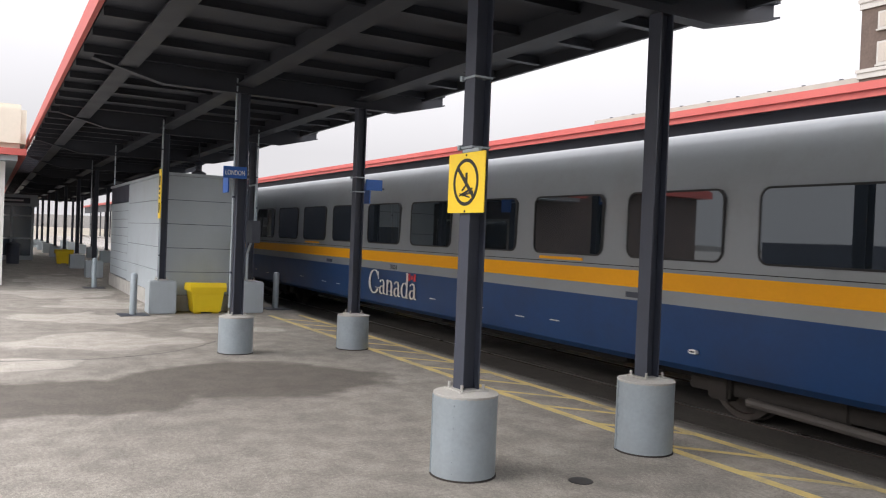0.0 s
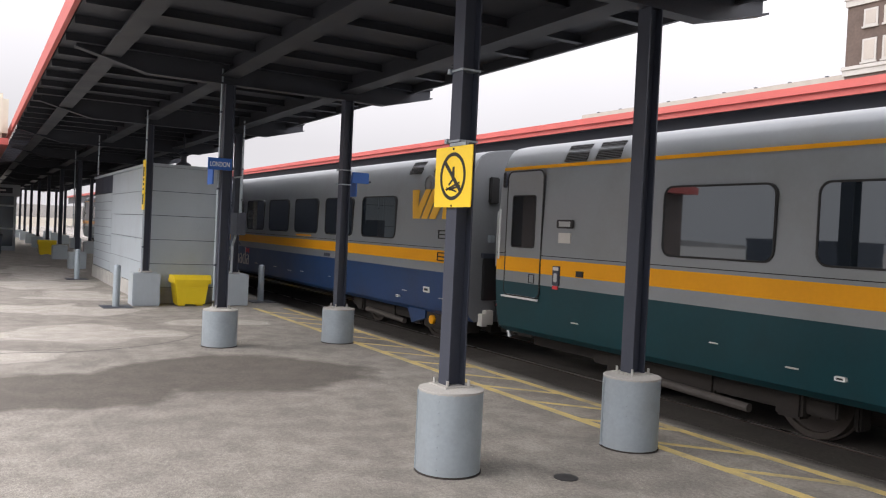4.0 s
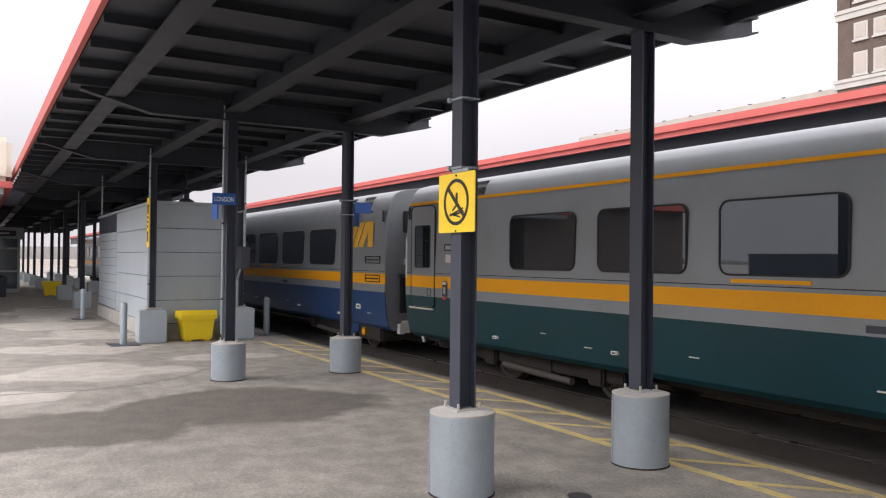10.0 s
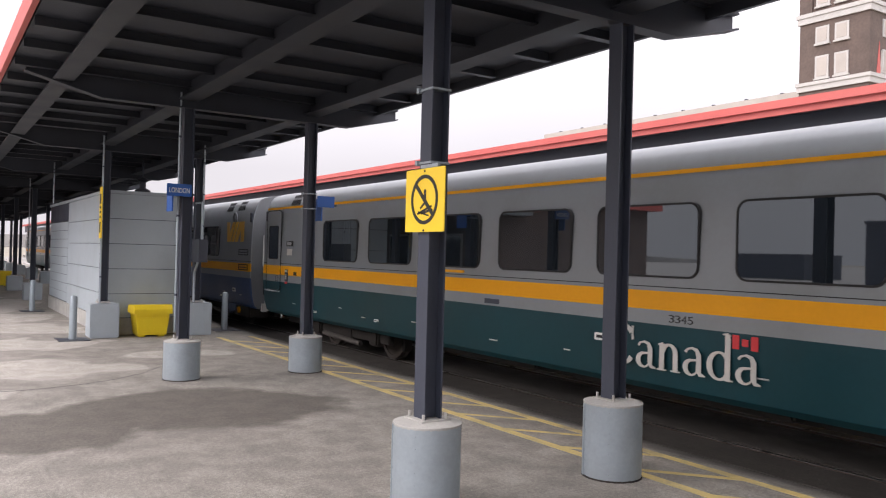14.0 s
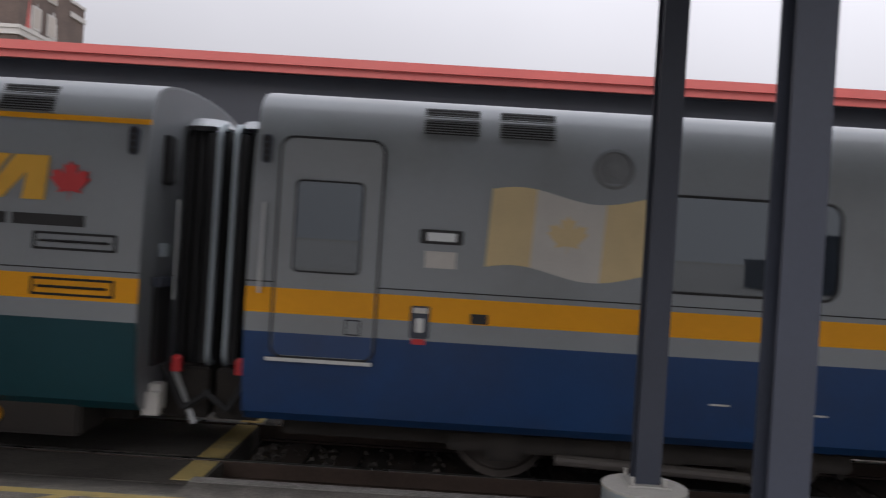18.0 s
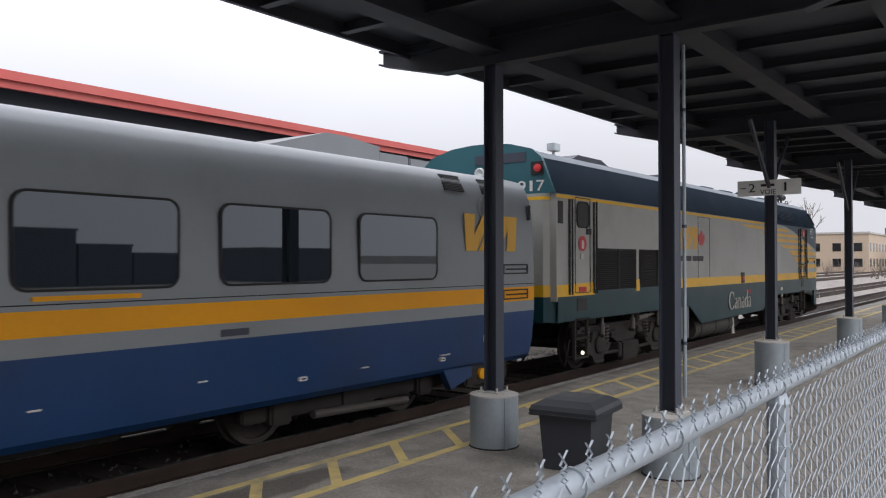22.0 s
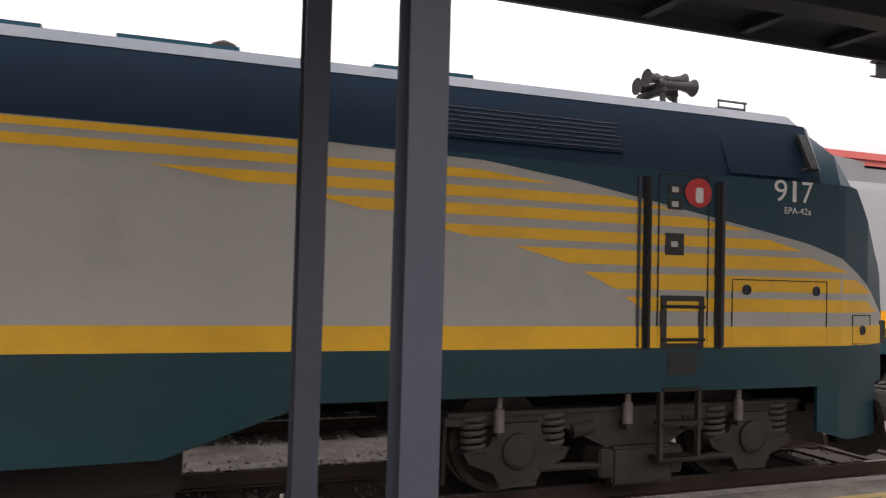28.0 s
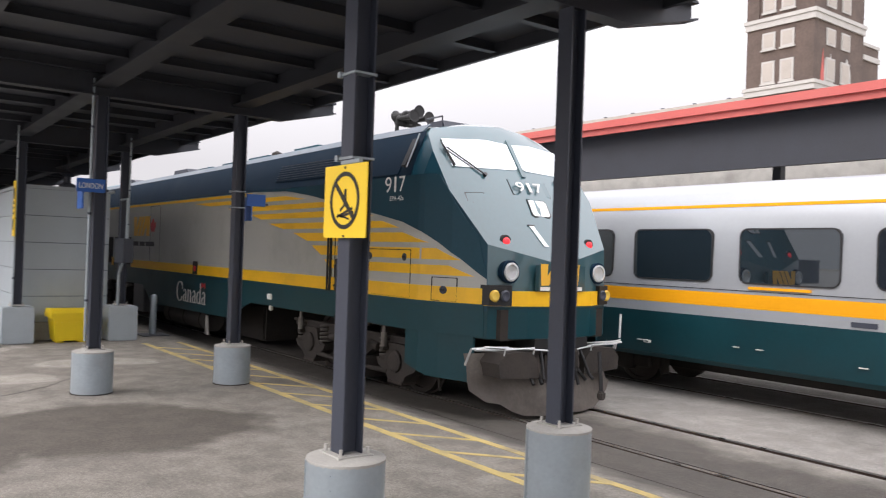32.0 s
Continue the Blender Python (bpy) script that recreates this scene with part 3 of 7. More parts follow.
for k in range(-10, 11):
    xk = frame_x(k)
    if beam_me is None:
        b = prism([(0.95, 4.27), (0.95, 4.39), (6.64, 4.39), (6.64, 4.24), (5.75, 4.02), (1.9, 4.02)], "x", -0.012, 0.012)
        box(-0.085, 0.085, 1.9, 5.75, 4.00, 4.02, bm=b)
        prism([(5.75, 4.00), (5.75, 4.02), (6.65, 4.24), (6.65, 4.22)], "x", -0.085, 0.085, bm=b)
        prism([(0.93, 4.25), (0.93, 4.27), (1.9, 4.02), (1.9, 4.00)], "x", -0.085, 0.085, bm=b)
        box(-0.085, 0.085, 5.9, 6.65, 4.37, 4.395, bm=b)
        ob = part("cross_beam", b, M_CANOPY, canopy)
        beam_me = ob.data
    else:
        ob = new("cross_beam", beam_me)
        ob.parent = canopy
    ob.location.x = xk


def h_column(parent, z0, z1, w=0.155, name="column"):
    b = box(-w / 2, w / 2, -w / 2, -w / 2 + 0.014, z0, z1)
    box(-w / 2, w / 2, w / 2 - 0.014, w / 2, z0, z1, bm=b)
    box(-0.006, 0.006, -w / 2 + 0.014, w / 2 - 0.014, z0, z1, bm=b)
    return part(name, b, M_STEELG, parent)


def round_base(parent, h, r=0.262):
    wrap = smooth(part("steel_wrap", lathe([(r, 0.0), (r, h), (r - 0.006, h), (r - 0.006, h - 0.02)], 36), M_GALV, parent, "galvanised sheet wrap"))
    b = bmesh.new()
    for k in range(7):
        for a in (-1.9, -0.9):
            z = 0.06 + k * (h - 0.12) / 6
            c = Vector((math.cos(a), math.sin(a), 0))
            tube(c * (r - 0.004) + Vector((0, 0, z)), c * (r + 0.006) + Vector((0, 0, z)), 0.008, 0.006, 6, b)
    part("rivets", b, M_GALV, wrap)
    part("seam", box(-r - 0.008, -r + 0.01, -0.02, 0.02, 0.01, h - 0.01), M_GALV, wrap).matrix_basis = pose(0, 0, 0, 0, 0, 62)
    smooth(part("bottom_flange", lathe([(r + 0.010, 0.0005), (r + 0.008, 0.010), (r + 0.001, 0.014)], 28), M_UNDER, wrap, "grimy bottom edge"))
    smooth(part("cap", lathe([(r - 0.007, h - 0.03), (r + 0.004, h + 0.002), (r + 0.002, h + 0.010), (0.16, h + 0.03), (0.02, h + 0.035)], 28), M_CONC, parent, "domed concrete cap"))


def canopy_column(x, y, h=0.69, square=False, brace=False, label=""):
    c = empty("canopy_column", x, y, 0)
    tagged(c, label or "dark grey steel column on a round galvanised base", "column", "canopy columns")
    top = 4.05 + 0.0052 * x if not brace else 4.16 + 0.0052 * x
    h_column(c, h + 0.02, top)
    if square:
        part("base", box(-0.29, 0.29, -0.29, 0.29, 0, h, 0.02), M_SHED, c, "square grey base")
    else:
        round_base(c, h)
    b = box(-0.13, 0.13, -0.13, 0.13, h + 0.012, h + 0.04)
    for sx in (-1, 1):
        for sy in (-1, 1):
            tube((sx * 0.1, sy * 0.1, h + 0.03), (sx * 0.1, sy * 0.1, h + 0.085), 0.012, seg=6, bm=b)
    part("foot_plate", b, M_CONC, c)
    if brace:
        for s in (-1, 1):
            part("brace", tube((s * 0.06, 0, 3.15), (s * 1.15, 0, 4.14), 0.035, seg=6), M_STEEL, c)
    return c


for k in (-1, 0, 1, 2):
    h = (0.56, 0.655, 0.60, 0.55)[k + 1]
    canopy_column(frame_x(k), YA, h)
    canopy_column(frame_x(k), YB, h)
for y in (YA, YB):
    canopy_column(frame_x(-2), y, 0.72, True, label="dark steel column on a square grey base by the shed")
for k in (3, 4, 5, 6, 7, 8):
    canopy_column(k * P - 0.4, 3.8, 0.69, brace=True, label="dark steel column with slanting braces on a round base")
for k in range(-10, -3):
    canopy_column(frame_x(k), YA, 0.6, True, label="dark steel column on a grey base along the far platform")
    canopy_column(frame_x(k), YB, 0.6, True, label="dark steel column on a grey base along the far platform")

# ---- shed under the canopy ----
shed = empty("platform_shed", -13.45, 3.2, 0)
tagged(shed, "grey panelled metal shed on a concrete plinth under the canopy", "shed")
SL, SW, SH = 8.9, 1.70, 3.12
part("core", box(-SL + 0.02, -0.02, 0.02, SW - 0.02, 0.0, SH - 0.01), M_STEELG, shed)
part("plinth", box(-SL - 0.03, 0.03, -0.03, SW + 0.03, 0, 0.36), M_CONC, shed)
zs = [0.37, 0.90, 1.45, 2.0, 2.55, 3.1]
for i in range(5):
    part("panel", box(0.0, 0.03, 0.02, SW - 0.02, zs[i] + 0.006, zs[i + 1] - 0.006, 0.006), M_SHED, shed)
    part("panel", box(-5.2, -0.02, -0.03, 0.0, zs[i] + 0.006, zs[i + 1] - 0.006, 0.006), M_SHED, shed)
for i in range(9):
    z = 0.4 + i * 0.245
    part("shutter_slat", box(-SL + 0.1, -5.3, -0.02, 0.0, z, z + 0.232, 0.005), M_SHED, shed)
part("louvre_panel", box(-SL + 0.05, -5.25, -0.025, 0.0, 2.62, 3.1, 0.006), M_STEELG, shed, "dark louvred panel")
part("roof_trim", box(-SL - 0.05, 0.06, -0.06, SW + 0.06, SH - 0.02, SH + 0.05, 0.01), M_SHED, shed)

# ---- far canopy with the red edge, beyond the second track ----
far = empty("far_canopy")
tagged(far, "long canopy with a red fascia over the far platform", "canopy", kind="structure")
part("fascia_lower", box(-160, 36.1, 15.18, 15.26, 5.12, 5.26), M_RED, far, "red painted fascia")
part("fascia_upper", box(-160, 36.1, 15.10, 15.2, 5.26, 5.43), M_RED, far, "red painted fascia")
part("roof", box(-160, 36.0, 15.26, 18.4, 5.16, 5.40), M_DECK, far)
# edge beam drawn deep and dark to take in the shaded roof underside
part("edge_beam", box(-160, 36.0, 15.62, 15.76, 4.08, 5.16), M_CANOPY, far)
for k in range(-24, 5):
    part("column", box(k * P + 1.0, k * P + 1.2, 17.3, 17.5, -0.3, 5.16), M_CANOPY, far)
    part("cross_beam", box(k * P + 1.03, k * P + 1.17, 15.76, 18.3, 4.7, 5.16), M_CANOPY, far)
wall = part("station_wall", box(-160, 16.0, 20.2, 20.6, -0.4, 4.9), M_CONC)
tagged(wall, "plain pale wall behind the far canopy", "wall", kind="structure")
plat2 = part("far_platform", box(-160, 40, 15.4, 20.2, -0.4, 0.0), M_PAVE)
tagged(plat2, "pale concrete far platform", "platform", kind="structure")


# ---- town behind ----
def brick_tower():
    t = empty("brick_tower", -40.6, 70.0, 0)
    tagged(t, "tall dark brick tower block with pale stone bands", "building")
    W, D, H = 6.8, 9.0, 46.0
    part("wall", box(0, W, 0, D, 0, H), M_BRICK, t)
    part("setback_wall", box(W - 3.0, W - 0.05, D, D + 3.2, 0, 23.9), M_BRICK, t)
    part("coping", box(W - 3.1, W + 0.05, D, D + 3.3, 23.9, 24.2), M_STONE, t)
    part("stone_band", box(W - 3.1, W + 0.1, D, D + 3.3, 22.5, 23.0), M_STONE, t)
    for z, h in ((18.3, 0.85), (24.75, 0.95), (36.0, 0.9)):
        part("stone_band", box(-0.16, W + 0.16, -0.16, D + 0.16, z, z + h * 0.62), M_STONE, t)
        part("stone_cornice", box(-0.26, W + 0.26, -0.26, D + 0.26, z + h * 0.62, z + h), M_STONE, t)
    for z, h in ((22.65, 1.6), (19.4, 2.1), (14.0, 2.1), (26.2, 8.6)):
        for x in (1.65, 3.55):
            w = part("window", box(x, x + 1.35, -0.10, 0.02, z, z + h), M_STONE, t, "pale framed window")
            part("pane", box(x + 0.2, x + 1.15, -0.13, -0.10, z + 0.18, z + h - 0.18), M_BEIGE, w)
            part("sill", box(x - 0.1, x + 1.45, -0.2, 0.0, z - 0.16, z), M_STONE, w)
        for y in (2.0, 4.7):
            w = part("window", box(W - 0.02, W + 0.10, y, y + 1.6, z, z + h), M_STONE, t, "pale framed window")
            part("pane", box(W + 0.10, W + 0.13, y + 0.2, y + 1.4, z + 0.18, z + h - 0.18), M_BEIGE, w)
    for x in (0.0, 5.5):
        part("pier", box(x, x + 1.3, -0.14, 0.0, 25.7, 36.0), M_BRICK, t)
    part("stain", prism([(1.6, 16.0), (1.9, 21.4), (2.5, 20.2), (2.9, 21.9), (3.6, 18.9), (4.2, 16.0)], "x", W, W + 0.03), M_STONE, t, "peeling whitewash stain")
    part("stain", prism([(4.9, 16.0), (5.2, 20.6), (5.9, 22.0), (6.6, 20.8), (7.0, 16.0)], "x", W, W + 0.03), M_STONE, t, "peeling whitewash stain")
    part("red_stain", prism([(1.3, 16.0), (1.2, 19.6), (1.55, 22.2), (1.8, 19.5), (1.6, 16.0)], "x", W, W + 0.035), M_RED, t, "rust-red streak")


brick_tower()
hall = empty("long_building", -80.0, 72.0, 0)
tagged(hall, "long flat-roofed brick building behind the tracks", "building")
part("wall", box(0, 39, 0, 14, 0, 18.2), M_BRICK, hall)
part("parapet", box(-0.2, 39.2, -0.2, 14.2, 18.2, 18.95), M_BEIGE, hall)
for k in range(9):
    part("roof_vent", box(2.0 + 4.2 * k, 2.3 + 4.2 * k, 0.6, 0.9, 18.95, 19.25), M_STEELG, hall)
low = empty("low_building", 0, 0, 0)
tagged(low, "low pale flat-roofed building far along the tracks", "building")
part("wall", box(-118, -92, 50, 60, 0, 12.2), M_BEIGE, low)
part("parapet", box(-118.2, -91.8, 49.8, 60.2, 12.2, 12.8), M_STONE, low)


# ---- rolling stock ----
CAR_L = 25.2
BODY = [(1.40, 0.66), (1.50, 0.74), (1.56, 0.98), (1.6, 1.43)]
ROOF = [(1.6, 1.80), (1.6, 2.0), (1.585, 2.5), (1.56, 2.92), (1.51, 3.13), (1.445, 3.31), (1.375, 3.40), (1.27, 3.455), (1.08, 3.505), (0.80, 3.545), (0.45, 3.57), (0.0, 3.58)]


def shell(name, pts, x0, x1, material, parent, label="", mirror=True, t=0.02):
    """A skin of thickness t over a run of (half width, height) points, on both sides of the body."""
    for s in (-1, 1) if mirror else (-1,):
        outer = [(s * y, z) for y, z in pts]
        inner = [(s * (y - t), z) for y, z in reversed(pts)]
        ob = part(name, prism(outer + inner, "x", x0, x1), material, parent, label)
        smooth(ob, 25)


def wheelset(parent, x, r=0.46, y=0.72):
    b = bmesh.new()
    for s in (-1, 1):
        lathe([(0.05, 0.0), (r * 0.84, 0.0), (r * 0.86, -0.03), (r, -0.03), (r, 0.09), (r + 0.025, 0.09), (r + 0.025, 0.12), (0.05, 0.12)] if s > 0 else
              [(0.05, 0.0), (r * 0.84, 0.0), (r * 0.86, 0.03), (r, 0.03), (r, -0.09), (r + 0.025, -0.09), (r + 0.025, -0.12), (0.05, -0.12)], 30, b, "y", (0, -y if s > 0 else y, 0))
    tube((0, -0.7, 0), (0, 0.7, 0), 0.08, seg=12, bm=b)
    for s in (-1, 1):
        for k in range(6):
            a = k * math.pi / 3
            tube((0.24 * math.cos(a), s * (y - 0.005), 0.24 * math.sin(a)), (0.24 * math.cos(a), s * (y + 0.012), 0.24 * math.sin(a)), 0.025, seg=6, bm=b)
    w = smooth(part("wheelset", b, M_WHEEL, parent, "worn steel wheels on an axle"))
    w.matrix_basis = pose(x, 0, r + RAIL + 0.2)
    WHEELS.append((w, x, r))
    return w


def coil(parent, x, y, z0, z1, r=0.09, turns=5, wire=0.022):
    b = bmesh.new()
    n, seg = turns * 12, 6
    prev = None
    for k in range(n + 1):
        a = 2 * math.pi * k / 12
        c = Vector((x + r * math.cos(a), y + r * math.sin(a), z0 + (z1 - z0) * k / n))
        d = Vector((math.cos(a), math.sin(a), 0))
        rg = [b.verts.new(c + d * wire * math.cos(q) + Vector((0, 0, wire * math.sin(q)))) for q in (2 * math.pi * j / seg for j in range(seg))]
        if prev:
            for j in range(seg):
                b.faces.new((prev[j], prev[(j + 1) % seg], rg[(j + 1) % seg], rg[j]))
        prev = rg
    return part("spring", b, M_SPRING, parent, "pale coil spring")


WHEELS = []


def car_truck(parent, xa, xb, side_box):
    t = part("truck_frame", box(xa - 0.5, xb + 0.5, -1.12, -1.0, 0.42, 0.60, 0.02), M_UNDER, parent, "grimy cast truck frame")
    part("truck_frame_far", box(xa - 0.5, xb + 0.5, 1.0, 1.12, 0.42, 0.60, 0.02), M_UNDER, parent)
    part("bolster", box((xa + xb) / 2 - 0.3, (xa + xb) / 2 + 0.3, -1.15, 1.15, 0.35, 0.75, 0.03), M_UNDER, t)
    for x in (xa, xb):
        wheelset(parent, x)
        part("journal_box", box(x - 0.16, x + 0.16, -1.2, -1.0, 0.36, 0.70, 0.03), M_UNDER, t)
        part("brake_shoe", box(x + 0.5, x + 0.58, -0.85, -0.65, 0.3, 0.75, 0.02), M_UNDER, t)
    part("damper", tube((xa + 0.45, -1.22, 0.42), (xb - 0.45, -1.22, 0.36), 0.05, seg=10), M_SPRING, t, "pale hydraulic damper")
    coil(t, (xa + xb) / 2 - 0.12, -1.12, 0.6, 0.85, 0.09, 3)
    coil(t, (xa + xb) / 2 + 0.14, -1.12, 0.6, 0.85, 0.09, 3)


def stripe_logo(parent, x, z, w, h, y, material, name="logo"):
    """Four slanting bars and a wedge."""
    u = w / 100.0
    b = bmesh.new()
    for poly in (
        [(0, 1.0), (19, 1.0), (17, 0.42), (35, 1.0), (49, 1.0), (22, 0.0), (3, 0.0)],
        [(53, 1.0), (69, 1.0), (42, 0.0), (26, 0.0)],
        [(73, 1.0), (100, 1.0), (97, 0.0), (79, 0.0), (82, 0.62), (63, 0.0), (46, 0.0)],
    ):
        vs0 = [b.verts.new((x + px * u, y, z + pz * h)) for px, pz in poly]
        vs1 = [b.verts.new((x + px * u, y + 0.004, z + pz * h)) for px, pz in poly]
        b.faces.new(vs0)
        b.faces.new(vs1[::-1])
        for k in range(len(poly)):
            j = (k + 1) % len(poly)
            b.faces.new((vs0[k], vs1[k], vs1[j], vs0[j]))
    return part(name, b, material, parent, "slanting orange-yellow bars")


LEAF = [(0, 0.0), (0.02, 0.26), (0.30, 0.20), (0.26, 0.30), (0.50, 0.56), (0.42, 0.60), (0.46, 0.76), (0.32, 0.73), (0.28, 0.80), (0.15, 0.66), (0.18, 0.92), (0.09, 0.87), (0, 1.0)]


def maple_leaf(parent, x, z, h, y, material):
    pts = [(x + a * h, z + c * h) for a, c in LEAF] + [(x - a * h, z + c * h) for a, c in reversed(LEAF[1:-1])]
    return part("leaf_emblem", prism(pts, "y", y, y + 0.004), material, parent, "red leaf emblem")


def flag_mark(parent, x, z, w, h, y):
    part("flag_mark", box(x, x + w * 0.27, y, y + 0.004, z, z + h), M_LEAFRED, parent)
    part("flag_mark", box(x + w * 0.73, x + w, y, y + 0.004, z, z + h), M_LEAFRED, parent)
    part("flag_mark", box(x + w * 0.38, x + w * 0.62, y, y + 0.004, z + h * 0.25, z + h * 0.75), M_LEAFRED, parent)


def window_unit(parent, x0, x1, z0, z1, y):
    o, i = rounded(x0, x1, z0, z1, 0.13), rounded(x0 + 0.022, x1 - 0.022, z0 + 0.022, z1 - 0.022, 0.11)
    w = part("window_frame", ring(o, i, y - 0.012, y + 0.03), M_RUBBER, parent)
    part("pane", prism(i, "y", y - 0.006, y + 0.02), M_GLASSD, w, "dark tinted glass")
    return w


def passenger_car(name_label, low, upper, thin, number, logo, flag=False, word=11.55):
    car = empty("passenger_car")
    tagged(car, name_label, "train car", "train cars")
    L = CAR_L
    shell("lower_side", BODY, 0.0, L, low, car, "dark painted lower side")
    shell("lower_stripe", [(1.6, 1.43), (1.6, 1.59)], 0.0, L, upper, car)
    shell("yellow_band", [(1.602, 1.59), (1.602, 1.80)], 0.0, L, M_YBAND, car, "orange-yellow band")
    outer = [(-y, z) for y, z in ROOF] + [(y, z) for y, z in reversed(ROOF[:-1])]
    inner = [(y * 0.985, z - 0.02 if abs(y) < 1.5 else z) for y, z in reversed(outer)]
    smooth(part("upper_body", prism(outer + inner, "x", 0.0, L), upper, car), 50)
    part("ridge_line", box(0, L, -1.606, -1.598, 1.842, 1.852), M_RUBBER, car)
    if thin:
        for s in (-1, 1):
            part("thin_line", box(0, L, -1.525 if s < 0 else 1.505, -1.505 if s < 0 else 1.525, 3.095, 3.14), M_YBAND, car)
    inside = box(0.1, L - 0.1, -1.35, 1.35, 0.84, 1.0)
    part("floor", inside, M_UNDER, car)
    for x0, x1 in ((0.0, 0.05), (L - 0.05, L)):
        full = [(-y * 0.985, z) for y, z in BODY + ROOF] + [(y * 0.985, z) for y, z in reversed((BODY + ROOF)[:-1])]
        part("end_wall", prism(full, "x", x0, x1), M_ROOFGREY, car, "blue-grey end wall")
    for x0, x1 in ((-0.42, 0.0), (L, L + 0.42)):
        for k in range(4):
            a = x0 + (x1 - x0) * k / 4
            part("gangway_fold", ring([(y, z) for y, z in rounded(-0.62, 0.62, 0.9, 3.2, 0.1)], [(y, z) for y, z in rounded(-0.5, 0.5, 1.0, 3.1, 0.1)], 0, 0.075), M_RUBBER, car).matrix_basis = Matrix.Translation((a + 0.09, 0, 0)) @ pose(0, 0, 0, 0, 0, 90)
    for sx, xe in ((-1, 0.0), (1, L)):
        for yy in (-0.74, 0.74):
            part("gangway_post", tube((xe + sx * 0.30, yy, 1.0), (xe + sx * 0.30, yy, 3.15), 0.05, seg=8), M_RUBBER, car)
            part("grab_bar", tube((xe + sx * 0.12, yy * 1.45, 1.6), (xe + sx * 0.12, yy * 1.45, 2.5), 0.014, seg=6), M_LENS, car)
        for dx in (0.37,):
            part("gangway_hoop", ring(rounded(-0.80, 0.80, 0.95, 3.26, 0.14), rounded(-0.74, 0.74, 1.0, 3.20, 0.10), -0.022, 0.022), M_GALV, car, "pale metal hoop").matrix_basis = Matrix.Translation((xe + sx * dx, 0, 0)) @ pose(0, 0, 0, 0, 0, 90)
        ep = part("end_panel", box(xe - 0.05, xe + 0.05, -1.26, -0.92, 1.02, 1.72, 0.01), M_RUBBER, car, "dark recessed end panel")
        part("end_shelf", box(xe - 0.06, xe + 0.08, -1.30, -0.86, 1.72, 1.80), M_STEELG, ep)
        part("end_grille", box(xe - 0.05, xe + 0.06, -1.20, -1.02, 2.62, 3.06, 0.02), M_RUBBER, car)
        part("end_lamp", box(xe - 0.05, xe + 0.07, -1.18, -1.08, 1.98, 2.10, 0.01), M_GALV, car)
        part("end_gear", box(min(xe, xe + sx * 0.42), max(xe, xe + sx * 0.42), -0.85, 0.85, 0.5, 0.97, 0.02), M_UNDER, car, "grimy draft gear and hoses")
        b = bmesh.new()
        for (p, q) in (((0.05, -1.0, 1.0), (0.25, -1.02, 0.62)), ((0.25, -1.02, 0.62), (0.48, -1.0, 0.78)), ((0.04, -0.7, 0.98), (0.22, -0.72, 0.5)), ((0.22, -0.72, 0.5), (0.5, -0.7, 0.66))):
            tube((xe + sx * p[0], p[1], p[2]), (xe + sx * q[0], q[1], q[2]), 0.03, seg=8, bm=b)
        part("end_cable", b, M_RUBBER, car)
        part("end_socket", box(xe - 0.02, xe + 0.1, -1.22, -1.06, 0.62, 0.86, 0.01), M_PALE, car)
        part("gangway_roof", lathe([(0.001, 0.10), (0.16, 0.08), (0.24, 0.0)], 16, None, "z", (xe + sx * 0.2, -0.5, 3.22)), M_SILVER, car)
        part("end_underframe", box(xe + sx * 0.15 if sx > 0 else 0.25, xe - 0.25 if sx > 0 else 1.9, -1.0, 1.0, 0.45, 0.86) if sx < 0 else box(L - 1.9, L - 0.25, -0.85, 1.0, 0.45, 0.86), M_UNDER, car)
        part("end_valve", lathe([(0.05, 0), (0.05, 0.12), (0.02, 0.15)], 10, None, "z", (xe + sx * 0.16, -1.0, 0.95)), M_LEAFRED, car)
    part("centre_sill", box(1.0, L - 1.0, -0.5, 0.5, 0.42, 0.86), M_UNDER, car)
    part("coupler", tube((-0.5, 0, 0.75), (0.4, 0, 0.75), 0.1, seg=8), M_UNDER, car)
    part("coupler", tube((L - 0.4, 0, 0.75), (L + 0.5, 0, 0.75), 0.1, seg=8), M_UNDER, car)
    # windows on both sides
    for i in range(10):
        x = 3.38 + 1.975 * i
        window_unit(car, x, x + 1.52, 1.95, 2.77, -1.604)
        window_unit(car, x, x + 1.52, 1.95, 2.77, 1.58)
    for i in (2, 7):
        x = 3.55 + 1.975 * i
        part("step_plate", box(x, x + 0.95, -1.622, -1.60, 1.875, 1.915), M_YBAND, car, "small yellow strip below the window")
    # door
    y = -1.604
    d = part("door", prism(rounded(0.24, 1.08, 1.24, 3.05, 0.10), "y", y - 0.004, y + 0.02), upper, car)
    part("door_seal", ring(rounded(0.22, 1.10, 1.22, 3.07, 0.11), rounded(0.238, 1.082, 1.238, 3.052, 0.098), y - 0.008, y + 0.02), M_RUBBER, d)
    part("door_band", box(0.245, 1.075, y - 0.008, y, 1.59, 1.80), M_YBAND, d)
    part("door_low", box(0.245, 1.075, y - 0.007, y, 1.245, 1.43), low, d)
    part("door_latch", ring(rounded(0.84, 0.97, 1.44, 1.57, 0.01), rounded(0.85, 0.96, 1.45, 1.56, 0.01), y - 0.012, y), M_RUBBER, d)
    dw = part("door_window", ring(rounded(0.37, 0.94, 1.94, 2.71, 0.05), rounded(0.385, 0.925, 1.955, 2.695, 0.04), y - 0.014, y + 0.01), M_RUBBER, d)
    part("pane", prism(rounded(0.385, 0.925, 1.955, 2.695, 0.04), "y", y - 0.008, y + 0.008), M_GLASSD, dw, "dark tinted glass")
